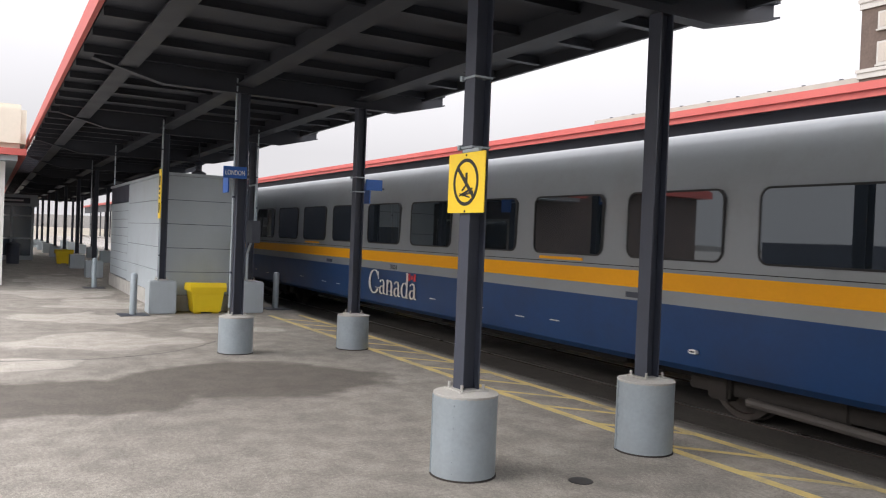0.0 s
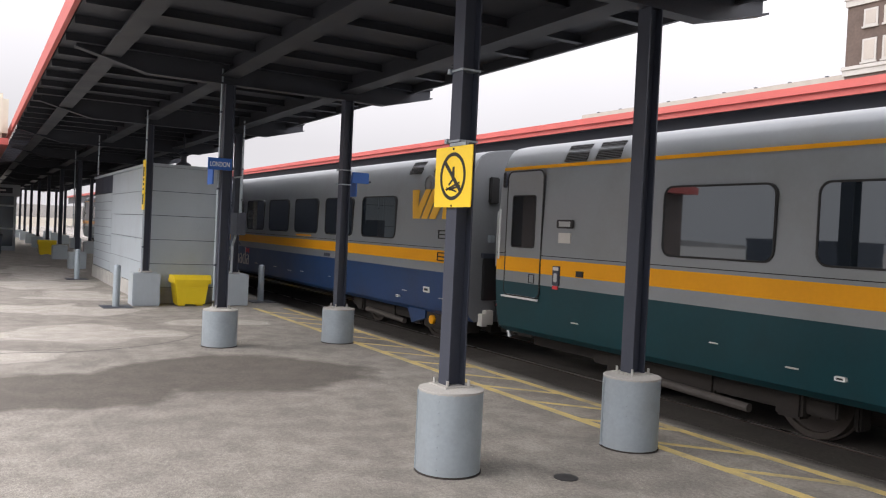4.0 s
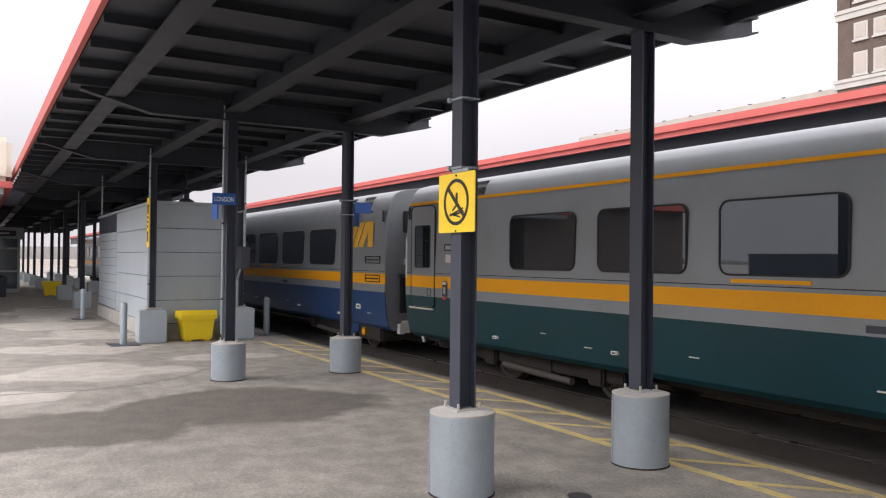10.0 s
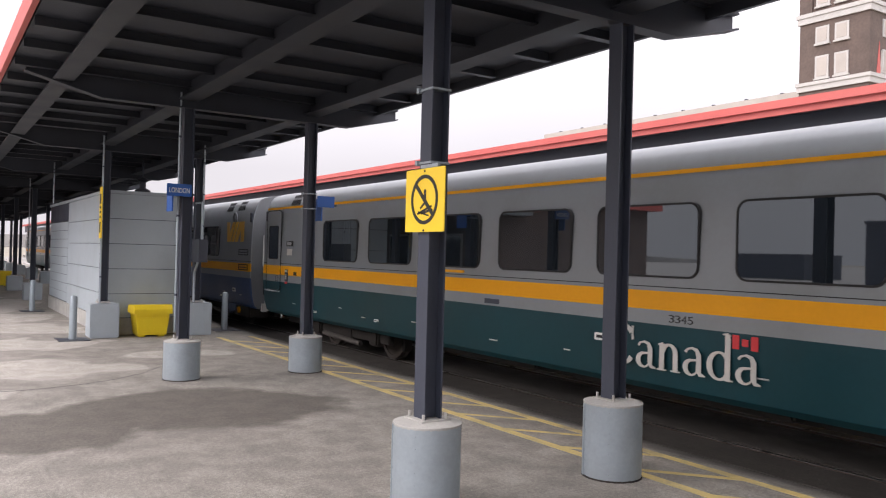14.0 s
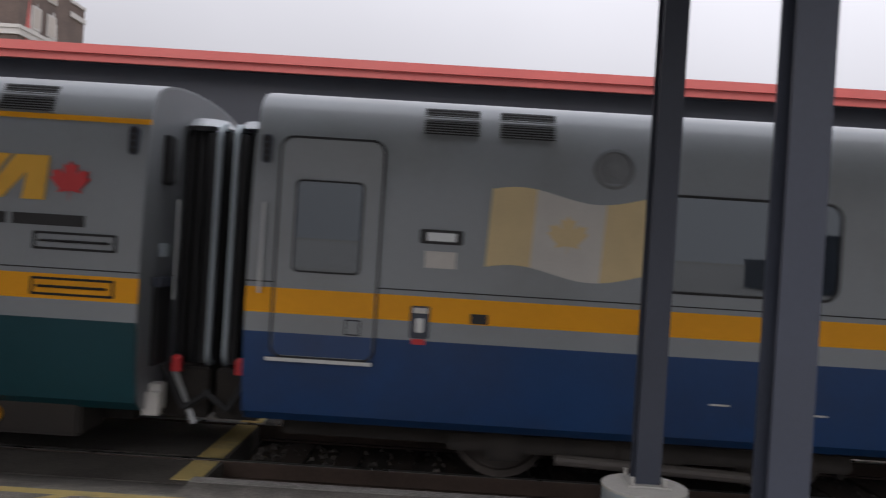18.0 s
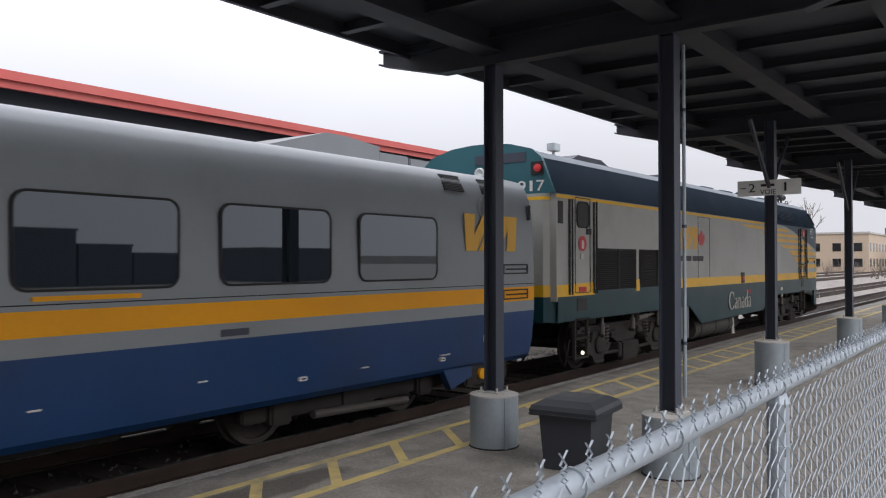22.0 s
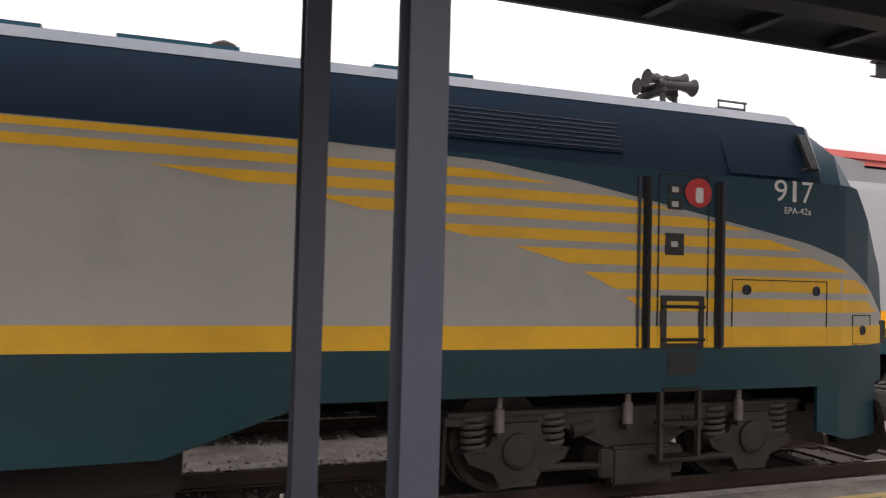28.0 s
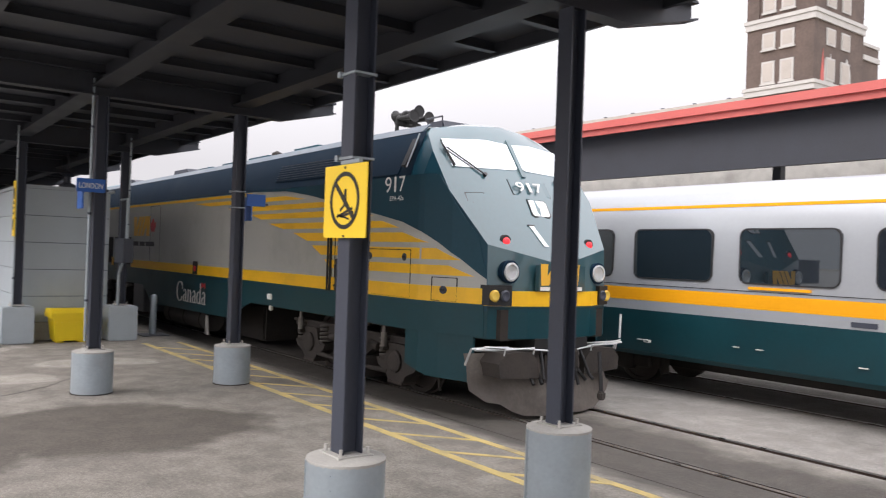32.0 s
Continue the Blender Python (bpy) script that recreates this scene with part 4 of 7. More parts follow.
    part("grab_rail", tube((0.12, y - 0.05, 1.75), (0.12, y - 0.05, 2.5), 0.016, seg=8), M_LENS, car)
    part("step_bar", box(0.20, 1.08, y - 0.03, y, 1.195, 1.225), M_LENS, car)
    part("door_control", box(1.42, 1.78, y - 0.012, y + 0.01, 2.24, 2.36, 0.01), M_BLACK, car)
    part("display", box(1.48, 1.72, y - 0.016, y - 0.01, 2.265, 2.335), M_LENS, car)
    part("notice", box(1.47, 1.73, y - 0.004, y + 0.01, 2.04, 2.18), M_PALE, car)
    eb = part("emergency_box", box(1.38, 1.54, y - 0.014, y + 0.01, 1.45, 1.72, 0.01), M_STEELG, car, "dark framed emergency handle box")
    part("box_label", box(1.40, 1.52, y - 0.018, y - 0.012, 1.66, 1.705), M_PALE, eb)
    part("box_handle", box(1.425, 1.495, y - 0.024, y - 0.012, 1.50, 1.62, 0.008), M_LENS, eb)
    part("red_tag", box(1.40, 1.51, y - 0.016, y, 1.40, 1.445), M_LEAFRED, car)
    part("socket_plate", box(1.88, 2.02, y - 0.012, y + 0.01, 1.60, 1.68), M_BLACK, car)
    # marker lamps at both ends
    for x, side in ((0.06, 1), (L - 0.16, 0)):
        lamp = part("marker_lamp", prism(rounded(x, x + 0.085, 2.83, 3.07, 0.035), "y", -1.585, -1.54), M_STEELG, car)
        for k in range(4):
            part("lamp_rim", lathe([(0.028, 0), (0.028, -0.008), (0.02, -0.009)], 10, None, "y", (x + 0.043, -1.585, 2.868 + 0.055 * k)), M_RUBBER, lamp)
            part("lamp_lens", lathe([(0.019, 0), (0.016, -0.006), (0.002, -0.008)], 10, None, "y", (x + 0.043, -1.585, 2.868 + 0.055 * k)), M_GREENLAMP if side else M_LENS, lamp)
    # roof grilles and a round vent at the right end
    for x0 in (L - 2.23, L - 1.31, 1.40, 2.04):
        g = part("roof_grille", prism([(-1.515, 3.17), (-1.395, 3.395), (-1.37, 3.38), (-1.48, 3.16)], "x", x0, x0 + 0.46), M_RUBBER, car)
        for k in range(10):
            f = k / 9
            part("slat", box(x0, x0 + 0.46, -1.527 + 0.125 * f, -1.515 + 0.125 * f, 3.174 + 0.21 * f, 3.181 + 0.21 * f), M_ROOFGREY, g)
    for vx in ((3.0, L - 1.35) if flag else (L - 1.35,) if logo == "bars" else ()):
        rv = part("round_vent", lathe([(0.17, 0), (0.17, -0.02), (0.145, -0.03), (0.135, -0.01), (0.01, -0.012)], 24, None, "y", (vx, -1.555, 2.95)), M_ROOFGREY, car)
        part("vent_hub", lathe([(0.07, -0.008), (0.07, -0.03), (0.01, -0.034)], 18, None, "y", (vx, -1.55, 2.95)), M_ROOFGREY, rv)
    # printed marks
    if logo == "bars":
        stripe_logo(car, 23.3, 2.34, 1.38, 0.52, y, M_VIAY)
    else:
        stripe_logo(car, 23.36, 2.41, 1.04, 0.37, y, M_VIAY)
        maple_leaf(car, 24.58, 2.41, 0.34, y, M_LEAFRED)
        for x0, x1 in ((23.38, 23.69), (23.75, 24.06), (24.11, 24.72)):
            part("plain_caption", box(x0, x1, y, y + 0.004, 2.20, 2.295), M_BLACK, car, "dark caption bar")
    for z0, m in ((2.0, upper), (1.62, M_YBAND)):
        h = part("hatch", ring(rounded(24.3, 25.0, z0, z0 + 0.15, 0.01), rounded(24.32, 24.98, z0 + 0.02, z0 + 0.13, 0.01), y - 0.008, y + 0.01), M_RUBBER, car)
        part("handle", tube((24.36, y - 0.02, z0 + 0.075), (24.94, y - 0.02, z0 + 0.075), 0.012, seg=6), M_RUBBER, h)
    wordmark(car, word - 0.1, y + 0.002, 0.93, 2.10, 0.47, M_PALE)
    flag_mark(car, word + 1.68, 1.27, 0.30, 0.14, y)
    if flag:
        part("number_backing", box(word + 0.83, word + 1.22, y + 0.001, y + 0.006, 1.45, 1.575), M_PALE, car)
    lettering("fleet_number", number, 0.12, word + 0.86, y + 0.003, 1.465, M_BLACK, car, width=0.33)
    if flag:
        n = 16
        for name, a, c, m in (("flag_print", 0.0, 0.28, M_TAN), ("flag_print", 0.28, 0.72, M_PALE), ("flag_print", 0.72, 1.0, M_TAN)):
            top, bot = [], []
            for k in range(n + 1):
                f = a + (c - a) * k / n
                wv = 0.055 * math.sin(f * 6.283 + 0.5)
                top.append((2.0 + 1.32 * f, 2.70 + wv))
                bot.append((2.0 + 1.32 * f - 0.03, 2.05 + wv))
            part(name, prism(bot + top[::-1], "y", y, y + 0.004), m, car, "faded waving flag print")
        maple_leaf(car, 2.64, 2.2, 0.34, y - 0.002, M_TAN)
    rs = random.Random(int(number))
    for k in range(16):
        x = rs.uniform(1.5, 24.5)
        z = rs.choice((0.93, 0.97, 1.0, 1.04))
        part("stencil_bar", box(x, x + rs.uniform(0.08, 0.22), -1.578, -1.53, z, z + 0.014), M_PALE, car)
    for x, z, w, h in ((23.82, 1.04, 0.21, 0.10), (22.78, 0.86, 0.10, 0.045), (20.25, 0.90, 0.11, 0.045)) + (((11.25, 1.16, 0.17, 0.09), (5.6, 0.90, 0.11, 0.045), (2.9, 0.86, 0.10, 0.045)) if thin else ()):
        pl = part("notice_plate", prism(rounded(x, x + w, z, z + h, 0.012), "y", -1.588, -1.53), M_WHITE, car, "small white plate")
        part("plate_mark", box(x + w * 0.2, x + w * 0.8, -1.591, -1.588, z + h * 0.3, z + h * 0.7), M_BLACK, pl)
    for x in (9.0, 19.2):
        part("vent_slot", box(x, x + 0.34, y - 0.006, y + 0.01, 1.46, 1.53), M_STEELG, car)
    # underside
    car_truck(car, 2.25, 4.85, False)
    car_truck(car, 20.35, 22.95, True)
    part("truck_side_box", box(23.6, 24.7, -1.42, -0.9, 0.40, 0.88, 0.03), M_UNDER, car)
    part("yellow_cap", lathe([(0.08, 0), (0.08, -0.05), (0.05, -0.06)], 16, None, "y", (23.95, -1.42, 0.56)), M_YBAND, car)
    part("truck_apron", prism([(22.9, 0.88), (23.7, 0.88), (23.7, 0.55), (23.2, 0.42)], "y", -1.45, -1.35), low, car)
    for x0, x1 in ((6.4, 9.4), (10.2, 13.5), (14.3, 18.6)):
        part("equipment_case", box(x0, x1, -0.95, 0.95, 0.50, 0.86, 0.03), M_UNDER, car)
    part("hose", tube((L + 0.1, -0.9, 0.95), (L + 0.3, -0.85, 0.45), 0.03, seg=8), M_LENS, car)
    part("brake_cock", box(L - 0.02, L + 0.12, -1.3, -1.2, 0.6, 0.8), M_PALE, car)
    return car


M_TRUCK = mat("brown_grimy_cast_steel", (0.040, 0.034, 0.030), 0.8, 0.1, 0.35, 3, 30, 0.4, (0.065, 0.054, 0.046), 0.6, 2)
M_DAMPER = mat("pale_grey_damper_paint", (0.17, 0.155, 0.14), 0.6, 0, 0.2, 4, 40, 0, (0.07, 0.06, 0.05), 0.6, 6)


def loco_damper(parent, x, y, z0, z1):
    h = z1 - z0
    d = part("damper", tube((x, y, z0), (x, y, z0 + h * 0.62), 0.05, seg=12), M_DAMPER, parent, "pale hydraulic damper")
    part("damper_rod", tube((x, y, z0 + h * 0.62), (x, y, z1), 0.030, seg=10), M_DAMPER, d)
    for z in (z0 - 0.03, z1):
        part("damper_eye", tube((x, y - 0.04, z + 0.01), (x, y + 0.08, z + 0.01), 0.042, seg=10), M_TRUCK, d)


def loco_truck(loco, xa, xb):
    m = (xa + xb) / 2
    w = (xb - xa) / 2
    side = [(xa - 0.72, 0.94), (xb + 0.72, 0.94), (xb + 0.72, 0.84), (m + 0.80, 0.80), (m + 0.36, 0.56), (m + 0.34, 0.46), (m - 0.36, 0.46), (m - 0.40, 0.58), (m - 0.95, 0.82), (xa - 0.72, 0.84)]
    t = part("truck_frame", prism(side, "y", -1.13, -1.0), M_TRUCK, loco, "grimy cast truck frame")
    part("truck_frame_far", box(xa - 0.7, xb + 0.7, 1.0, 1.13, 0.55, 0.92), M_TRUCK, loco)
    part("frame_flange", box(xa - 0.72, xb + 0.72, -1.19, -1.0, 0.93, 0.97, 0.01), M_TRUCK, t)
    part("centre_box", box(m - 0.36, m + 0.36, -1.24, -0.7, 0.20, 0.58, 0.025), M_TRUCK, t)
    part("centre_bracket", box(m + 0.34, m + 0.50, -1.22, -0.9, 0.28, 0.56, 0.02), M_TRUCK, t)
    part("centre_bracket", box(m - 0.50, m - 0.34, -1.22, -0.9, 0.28, 0.56, 0.02), M_TRUCK, t)
    part("centre_beam", box(m - 0.4, m + 0.4, -1.0, 1.0, 0.35, 0.8), M_TRUCK, t)
    for x, q in ((xa, -1), (xb, 1)):
        wheelset(loco, x, 0.51)
        carrier = [(x - 0.56, 0.60), (x - 0.30, 0.66), (x - 0.22, 0.86), (x + 0.22, 0.86), (x + 0.30, 0.66), (x + 0.56, 0.60), (x + 0.50, 0.50), (x + 0.26, 0.40), (x + 0.20, 0.30), (x - 0.20, 0.30), (x - 0.26, 0.40), (x - 0.50, 0.50)]
        a = part("axle_box", prism(carrier, "y", -1.21, -0.95), M_TRUCK, t)
        part("axle_cover", lathe([(0.17, 0), (0.17, -0.05), (0.13, -0.07), (0.02, -0.075)], 20, None, "y", (x, -1.20, 0.60)), M_TRUCK, a)
        part("lip", box(x - 0.20, x + 0.20, -1.23, -0.95, 0.26, 0.31, 0.01), M_WHEEL, a)
        for o in (-0.42, 0.42):
            coil(t, x + o, -1.10, 0.60, 0.93, 0.105, 5, 0.025)
            part("spring_seat", tube((x + o, -1.10, 0.575), (x + o, -1.10, 0.60), 0.14, seg=14), M_TRUCK, a)
        part("axle_arm", tube((x - q * 0.24, -1.18, 0.42), (m + q * 0.45, -1.18, 0.40), 0.045, 0.032, 8), M_TRUCK, t)
        loco_damper(t, x + (0.02 if m < -9 else -0.24), -1.28, 0.80, 1.15)
        part("sand_pipe", tube((x + q * 0.66, -0.98, 0.95), (x + q * 0.60, -0.80, 0.22), 0.022, seg=7), M_TRUCK, t)
        part("brake_cylinder", tube((x - q * 0.62, -1.12, 0.74), (x - q * 0.86, -1.12, 0.78), 0.075, seg=12), M_TRUCK, t)
    loco_damper(t, m + (0.07 if m < -9 else -0.22), -1.27, 0.82, 1.15)
    if m < -9:
        yd = part("yaw_damper", tube((m + 0.30, -1.27, 1.02), (m + 0.80, -1.27, 1.045), 0.055, seg=12), M_DAMPER, t, "pale hydraulic damper")
        part("yaw_rod", tube((m + 0.80, -1.27, 1.045), (m + 1.12, -1.27, 1.06), 0.03, seg=10), M_DAMPER, yd)
        part("yaw_bracket", box(m + 0.22, m + 0.32, -1.3, -1.0, 0.92, 1.10, 0.02), M_TRUCK, yd)


def loco_arc(x):
    pts = ((-12.0, 3.34), (-6.2, 3.335), (-4.74, 3.29), (-3.78, 3.17), (-2.94, 3.03), (-1.46, 2.78), (-0.9, 2.68), (-0.43, 2.54), (-0.12, 2.39), (0.23, 2.18), (0.52, 1.96), (0.8, 1.8))
    for (a, b), (c, d) in zip(pts, pts[1:]):
        if a <= x <= c:
            return b + (d - b) * (x - a) / (c - a)
    return pts[-1][1] if x > 0 else pts[0][1]


def nose_edge(z):
    """Where the sloping front meets the side."""
    pts = ((1.28, 0.60), (2.38, 0.575), (2.64, 0.335), (3.11, 0.025), (3.69, -0.42), (3.97, -0.75))
    for (a, b), (c, d) in zip(pts, pts[1:]):
        if z <= c:
            return b + (d - b) * (z - a) / (c - a)
    return -0.75


def locomotive():
    loco = empty("diesel_locomotive")
    tagged(loco, "grey, teal and yellow striped diesel locomotive pushing the train", "locomotive")
    XR = -19.88
    sec = [(1.5, 1.28), (1.5, 3.28), (1.24, 3.93), (1.08, 4.05), (0.5, 4.12), (0, 4.13)]
    full = [(-y, z) for y, z in sec] + [(y, z) for y, z in reversed(sec[:-1])]
    smooth(part("body", prism(full, "x", XR, -1.68), M_LOCOGREY, loco), 20)
    # sloping nose
    b = bmesh.new()
    pts = [(-1.1, 1.498, 1.5), (-1.1, 1.498, 3.34), (-1.1, 1.24, 3.98), (-1.1, 1.06, 4.11), (-1.1, 0.5, 4.20), (-1.1, 0.0, 4.23), (-0.86, 1.1, 4.08), (-0.80, 0.5, 4.20), (-0.78, 0.0, 4.24),
           (-0.75, 1.21, 3.97), (-0.42, 1.36, 3.69), (0.02, 1.375, 3.11), (0.33, 1.24, 2.64), (0.57, 1.125, 2.385),
           (-0.45, 1.498, 1.5), (-0.45, 1.498, 3.30), (0.1, 1.36, 1.5), (0.60, 1.125, 1.5), (0.68, 0.60, 2.285), (0.80, 0.6, 1.5), (0.86, 0.0, 2.14), (0.88, 0.0, 1.5), (-0.62, 0.0, 4.20), (-0.70, 0.6, 4.15), (-0.5, 0.0, 4.085), (-0.56, 0.6, 4.02)]
    for x, y, z in pts:
        for q in (-1, 1):
            b.verts.new((x, q * y, z))
    bmesh.ops.remove_doubles(b, verts=b.verts[:], dist=0.0005)
    bmesh.ops.convex_hull(b, input=b.verts[:])
    nose = smooth(part("nose", b, M_LOCONOSE, loco, "sloping dark teal nose"), 17)
    nose.data.materials.append(M_LOCOBLUE)
    # side faces take the darker teal, without the painted sky sheen
    for p in nose.data.polygons:
        if abs(p.normal.y) > 0.7:
            p.material_index = 1

    def on(q, y, lift=0.0):
        """A point on the slope, q metres down from its top edge."""
        return Vector((-0.5, y, 4.08)) + Vector((1.2, 0, -1.72)) / 2.097 * q + Vector((1.72, 0, 1.2)) / 2.097 * (lift - 0.1 * abs(y))

    def slab(corners, lift=0.012):
        b = bmesh.new()
        f = [b.verts.new(on(q, y, lift + 0.006)) for q, y in corners]
        g = [b.verts.new(on(q, y, -0.03)) for q, y in corners]
        b.faces.new(f)
        b.faces.new(g[::-1])
        for k in range(len(f)):
            b.faces.new((f[k], g[k], g[(k + 1) % len(f)], f[(k + 1) % len(f)]))
        bmesh.ops.recalc_face_normals(b, faces=b.faces[:])
        return b

    for q in (-1, 1):
        w = part("windscreen", slab([(0.15, q * 0.42), (0.17, q * 1.17), (0.67, q * 1.17), (0.71, q * 0.11), (0.68, q * 0.05), (0.22, q * 0.05)], 0.008), M_SCREEN, nose, "sloping windscreen bright with mirrored sky")
        part("wiper", tube(on(0.26, q * 1.20, 0.03), on(0.66, q * 1.13, 0.03), 0.012, seg=6), M_BLACK, w)
        part("wiper_arm", tube(on(0.34, q * 1.16, 0.035), on(0.82, q * 0.69, 0.03), 0.012, seg=6), M_BLACK, w)
        part("wiper_pivot", tube(on(0.82, q * 0.69, 0.0), on(0.82, q * 0.69, 0.05), 0.03, seg=10), M_BLACK, w)
        part("red_marker_lamp", lathe([(0.062, -0.08), (0.062, 0.035), (0.04, 0.05), (0.01, 0.055)], 18, None, "x", on(1.95, q * 0.80, -0.01)), M_REDLAMP, nose, "lit red marker lamp")
        part("lamp_ring", lathe([(0.095, -0.06), (0.095, 0.02), (0.064, 0.025), (0.064, -0.02)], 18, None, "x", on(1.95, q * 0.80, -0.01)), M_RUBBER, nose)
        part("lamp_shroud", lathe([(0.15, -0.08), (0.155, 0.03), (0.13, 0.035), (0.126, -0.06)], 22, None, "x", (0.70, q * 0.84, 2.03)), M_NAVY, nose)
        part("headlight", lathe([(0.125, -0.08), (0.125, 0.05), (0.10, 0.055), (0.09, 0.035), (0.01, 0.02)], 22, None, "x", (0.70, q * 0.84, 2.03)), M_LENS, nose, "round headlight")
        r = part("lamp_recess", prism([(0.40, q * 1.20), (0.655, q * 1.135), (0.765, q * 0.84), (0.42, q * 0.8)], "z", 1.58, 1.85), M_BLACK, nose)
        part("ditch_light", lathe([(0.075, 0), (0.08, 0.03), (0.06, 0.045), (0.01, 0.035)], 16, None, "x", (0.665, q * 1.07, 1.71)), M_AMBER, r, "yellow fog lamp")
        part("ditch_light", lathe([(0.075, 0), (0.08, 0.03), (0.06, 0.045), (0.01, 0.035)], 16, None, "x", (0.715, q * 0.93, 1.71)), M_STEELG, r)
    part("windscreen_post", slab([(0.14, -0.035), (0.14, 0.035), (0.84, 0.035), (0.84, -0.035)], 0.02), M_LOCONOSE, nose)
    part("number_frame", slab([(0.88, -0.33), (0.88, 0.42), (1.16, 0.42), (1.16, -0.33)], 0.006), M_RUBBER, nose)
    part("number_plate", slab([(0.89, -0.32), (0.89, 0.41), (1.15, 0.41), (1.15, -0.32)], 0.010), M_LOCONOSE, nose)
    p = on(1.12, -0.25, 0.05)
    lettering("fleet_number", "917", 0.24, p.x, p.y, p.z, M_WHITE, nose, width=0.50, rot=(55, 0, 90))
    part("hatch_frame", slab([(1.24, -0.14), (1.24, 0.20), (1.28, 0.24), (1.52, 0.22), (1.56, 0.16), (1.56, -0.12), (1.52, -0.16)], 0.008), M_RUBBER, nose)
    part("nose_hatch", slab([(1.26, -0.12), (1.26, 0.19), (1.29, 0.22), (1.51, 0.20), (1.54, 0.15), (1.54, -0.11), (1.51, -0.14)], 0.012), M_LENS, nose, "pale metal hatch")
    part("lens_panel", slab([(1.71, -0.30), (1.71, 0.42), (2.06, 0.34), (2.06, -0.20)], 0.012), M_LENS, nose, "clear headlight panel")
    part("lens_rim", slab([(1.69, -0.32), (1.69, 0.45), (1.71, 0.45), (1.71, -0.32)], 0.016), M_RUBBER, nose)
    for r in ([(1.13, -1.14), (1.13, -0.84), (1.14, -0.84), (1.14, -1.14)], [(1.46, -1.15), (1.46, -0.85), (1.47, -0.85), (1.47, -1.15)], [(1.13, -1.15), (1.47, -1.16), (1.47, -1.15), (1.13, -1.14)], [(1.13, -0.84), (1.47, -0.85), (1.47, -0.84), (1.13, -0.83)]):
        part("panel_joint", slab(r, 0.006), M_RUBBER, nose)
    part("panel_lock", tube(on(1.3, -1.06, 0.0), on(1.3, -1.06, 0.012), 0.015, seg=8), M_BLACK, nose)
    front = [(0.30, -1.26), (0.615, -1.13), (0.825, -0.6), (0.889, 0.0), (0.825, 0.6), (0.615, 1.13), (0.30, 1.26)]
    part("front_band", prism(front, "z", 1.575, 1.775), M_LOCOY, nose, "yellow band")
    part("front_sheet", prism([(x - 0.012, y * 0.99) for x, y in front], "z", 1.14, 1.56), M_GREENB, nose, "dark green front sheet")
    stripe_logo(nose, 0, 0, 0.74, 0.29, 0, M_VIAY).matrix_basis = pose(0.895, -0.46, 1.86, 0, 0, 90)
    part("logo_backing", box(0.82, 0.888, -0.48, 0.40, 1.785, 2.13), M_LOCONOSE, nose)
    part("plain_caption", box(0.886, 0.893, -0.45, 0.34, 1.79, 1.84), M_WHITE, nose, "pale caption bar")
    # rear end and roof
    arch = [(-1.49, 3.28), (-1.38, 3.6), (-1.24, 3.95), (-1.06, 4.10), (-0.62, 4.22), (-0.2, 4.26), (0.2, 4.26), (0.62, 4.22), (1.06, 4.10), (1.24, 3.95), (1.38, 3.6), (1.49, 3.28)]
    b = prism(arch, "x", XR - 0.06, XR + 1.2)
    for v in b.verts:
        if v.co.x > XR + 0.5:
            v.co.z = 3.28 + (v.co.z - 3.28) * 0.84
            v.co.y *= 0.97
    smooth(part("rear_hood", b, M_LOCOTEAL, loco, "rounded teal rear hood"), 30)
    part("rear_hood_panel", box(XR - 0.075, XR - 0.05, -0.95, 0.1, 3.88, 4.05), M_STEELG, loco)
    rear_line = [(-1.5, XR + 0.3), (-1.44, XR + 0.08), (-1.3, XR - 0.1), (1.3, XR - 0.1), (1.44, XR + 0.08), (1.5, XR + 0.3)]
    rear_shape = [(x, y) for y, x in rear_line]
    part("rear_wall", prism(rear_shape, "z", 1.3, 3.28), M_LOCOGREY, loco)
    for z0, z1, m in ((1.352, 1.57, M_LOCOY), (3.16, 3.22, M_LOCOY), (0.98, 1.349, M_GREENB)):
        part("rear_band", prism([(x - 0.004 if x < XR else x, y * 1.003) for x, y in rear_shape], "z", z0, z1), m, loco)
    for y in (-0.04, 0.2):
        part("rear_headlight", lathe([(0.10, 0), (0.11, -0.03), (0.09, -0.04), (0.01, -0.02)], 18, None, "x", (XR - 0.05, y - 0.2, 3.72)), M_LENS, loco)
    rm = part("rear_marker", box(XR - 0.09, XR - 0.05, -1.29, -1.06, 3.62, 3.86), M_RUBBER, loco)
    part("marker_lens", lathe([(0.07, 0), (0.07, -0.03), (0.01, -0.04)], 16, None, "x", (XR - 0.09, -1.2, 3.74)), M_LEAFRED, rm, "unlit red lens")
    lettering("fleet_number", "917", 0.28, XR - 0.066, -0.79, 3.33, M_WHITE, loco, width=0.53, rot=(90, 0, -90))
    Y = -1.5
    # slanting dark roof flank
    b = prism([(-1.505, 3.28), (-1.245, 3.925), (-1.24, 3.925), (-1.50, 3.28)], "x", XR, -1.3)
    for v in b.verts:
        if v.co.x > -2:
            v.co.x = -1.22
    part("roof_flank", b, M_NAVY, loco, "dark teal upper flank")
    part("gutter", prism([(-1.25, 3.93), (-1.10, 4.06), (-1.08, 4.05), (-1.23, 3.92)], "x", XR, -1.35), mat("roof_edge_paint", (0.055, 0.085, 0.115), 0.4, 0, 0.15, 1.5, 25, 0, (0.16, 0.17, 0.18), 0.5, 1.0), loco, "weathered blue-grey roof edge")
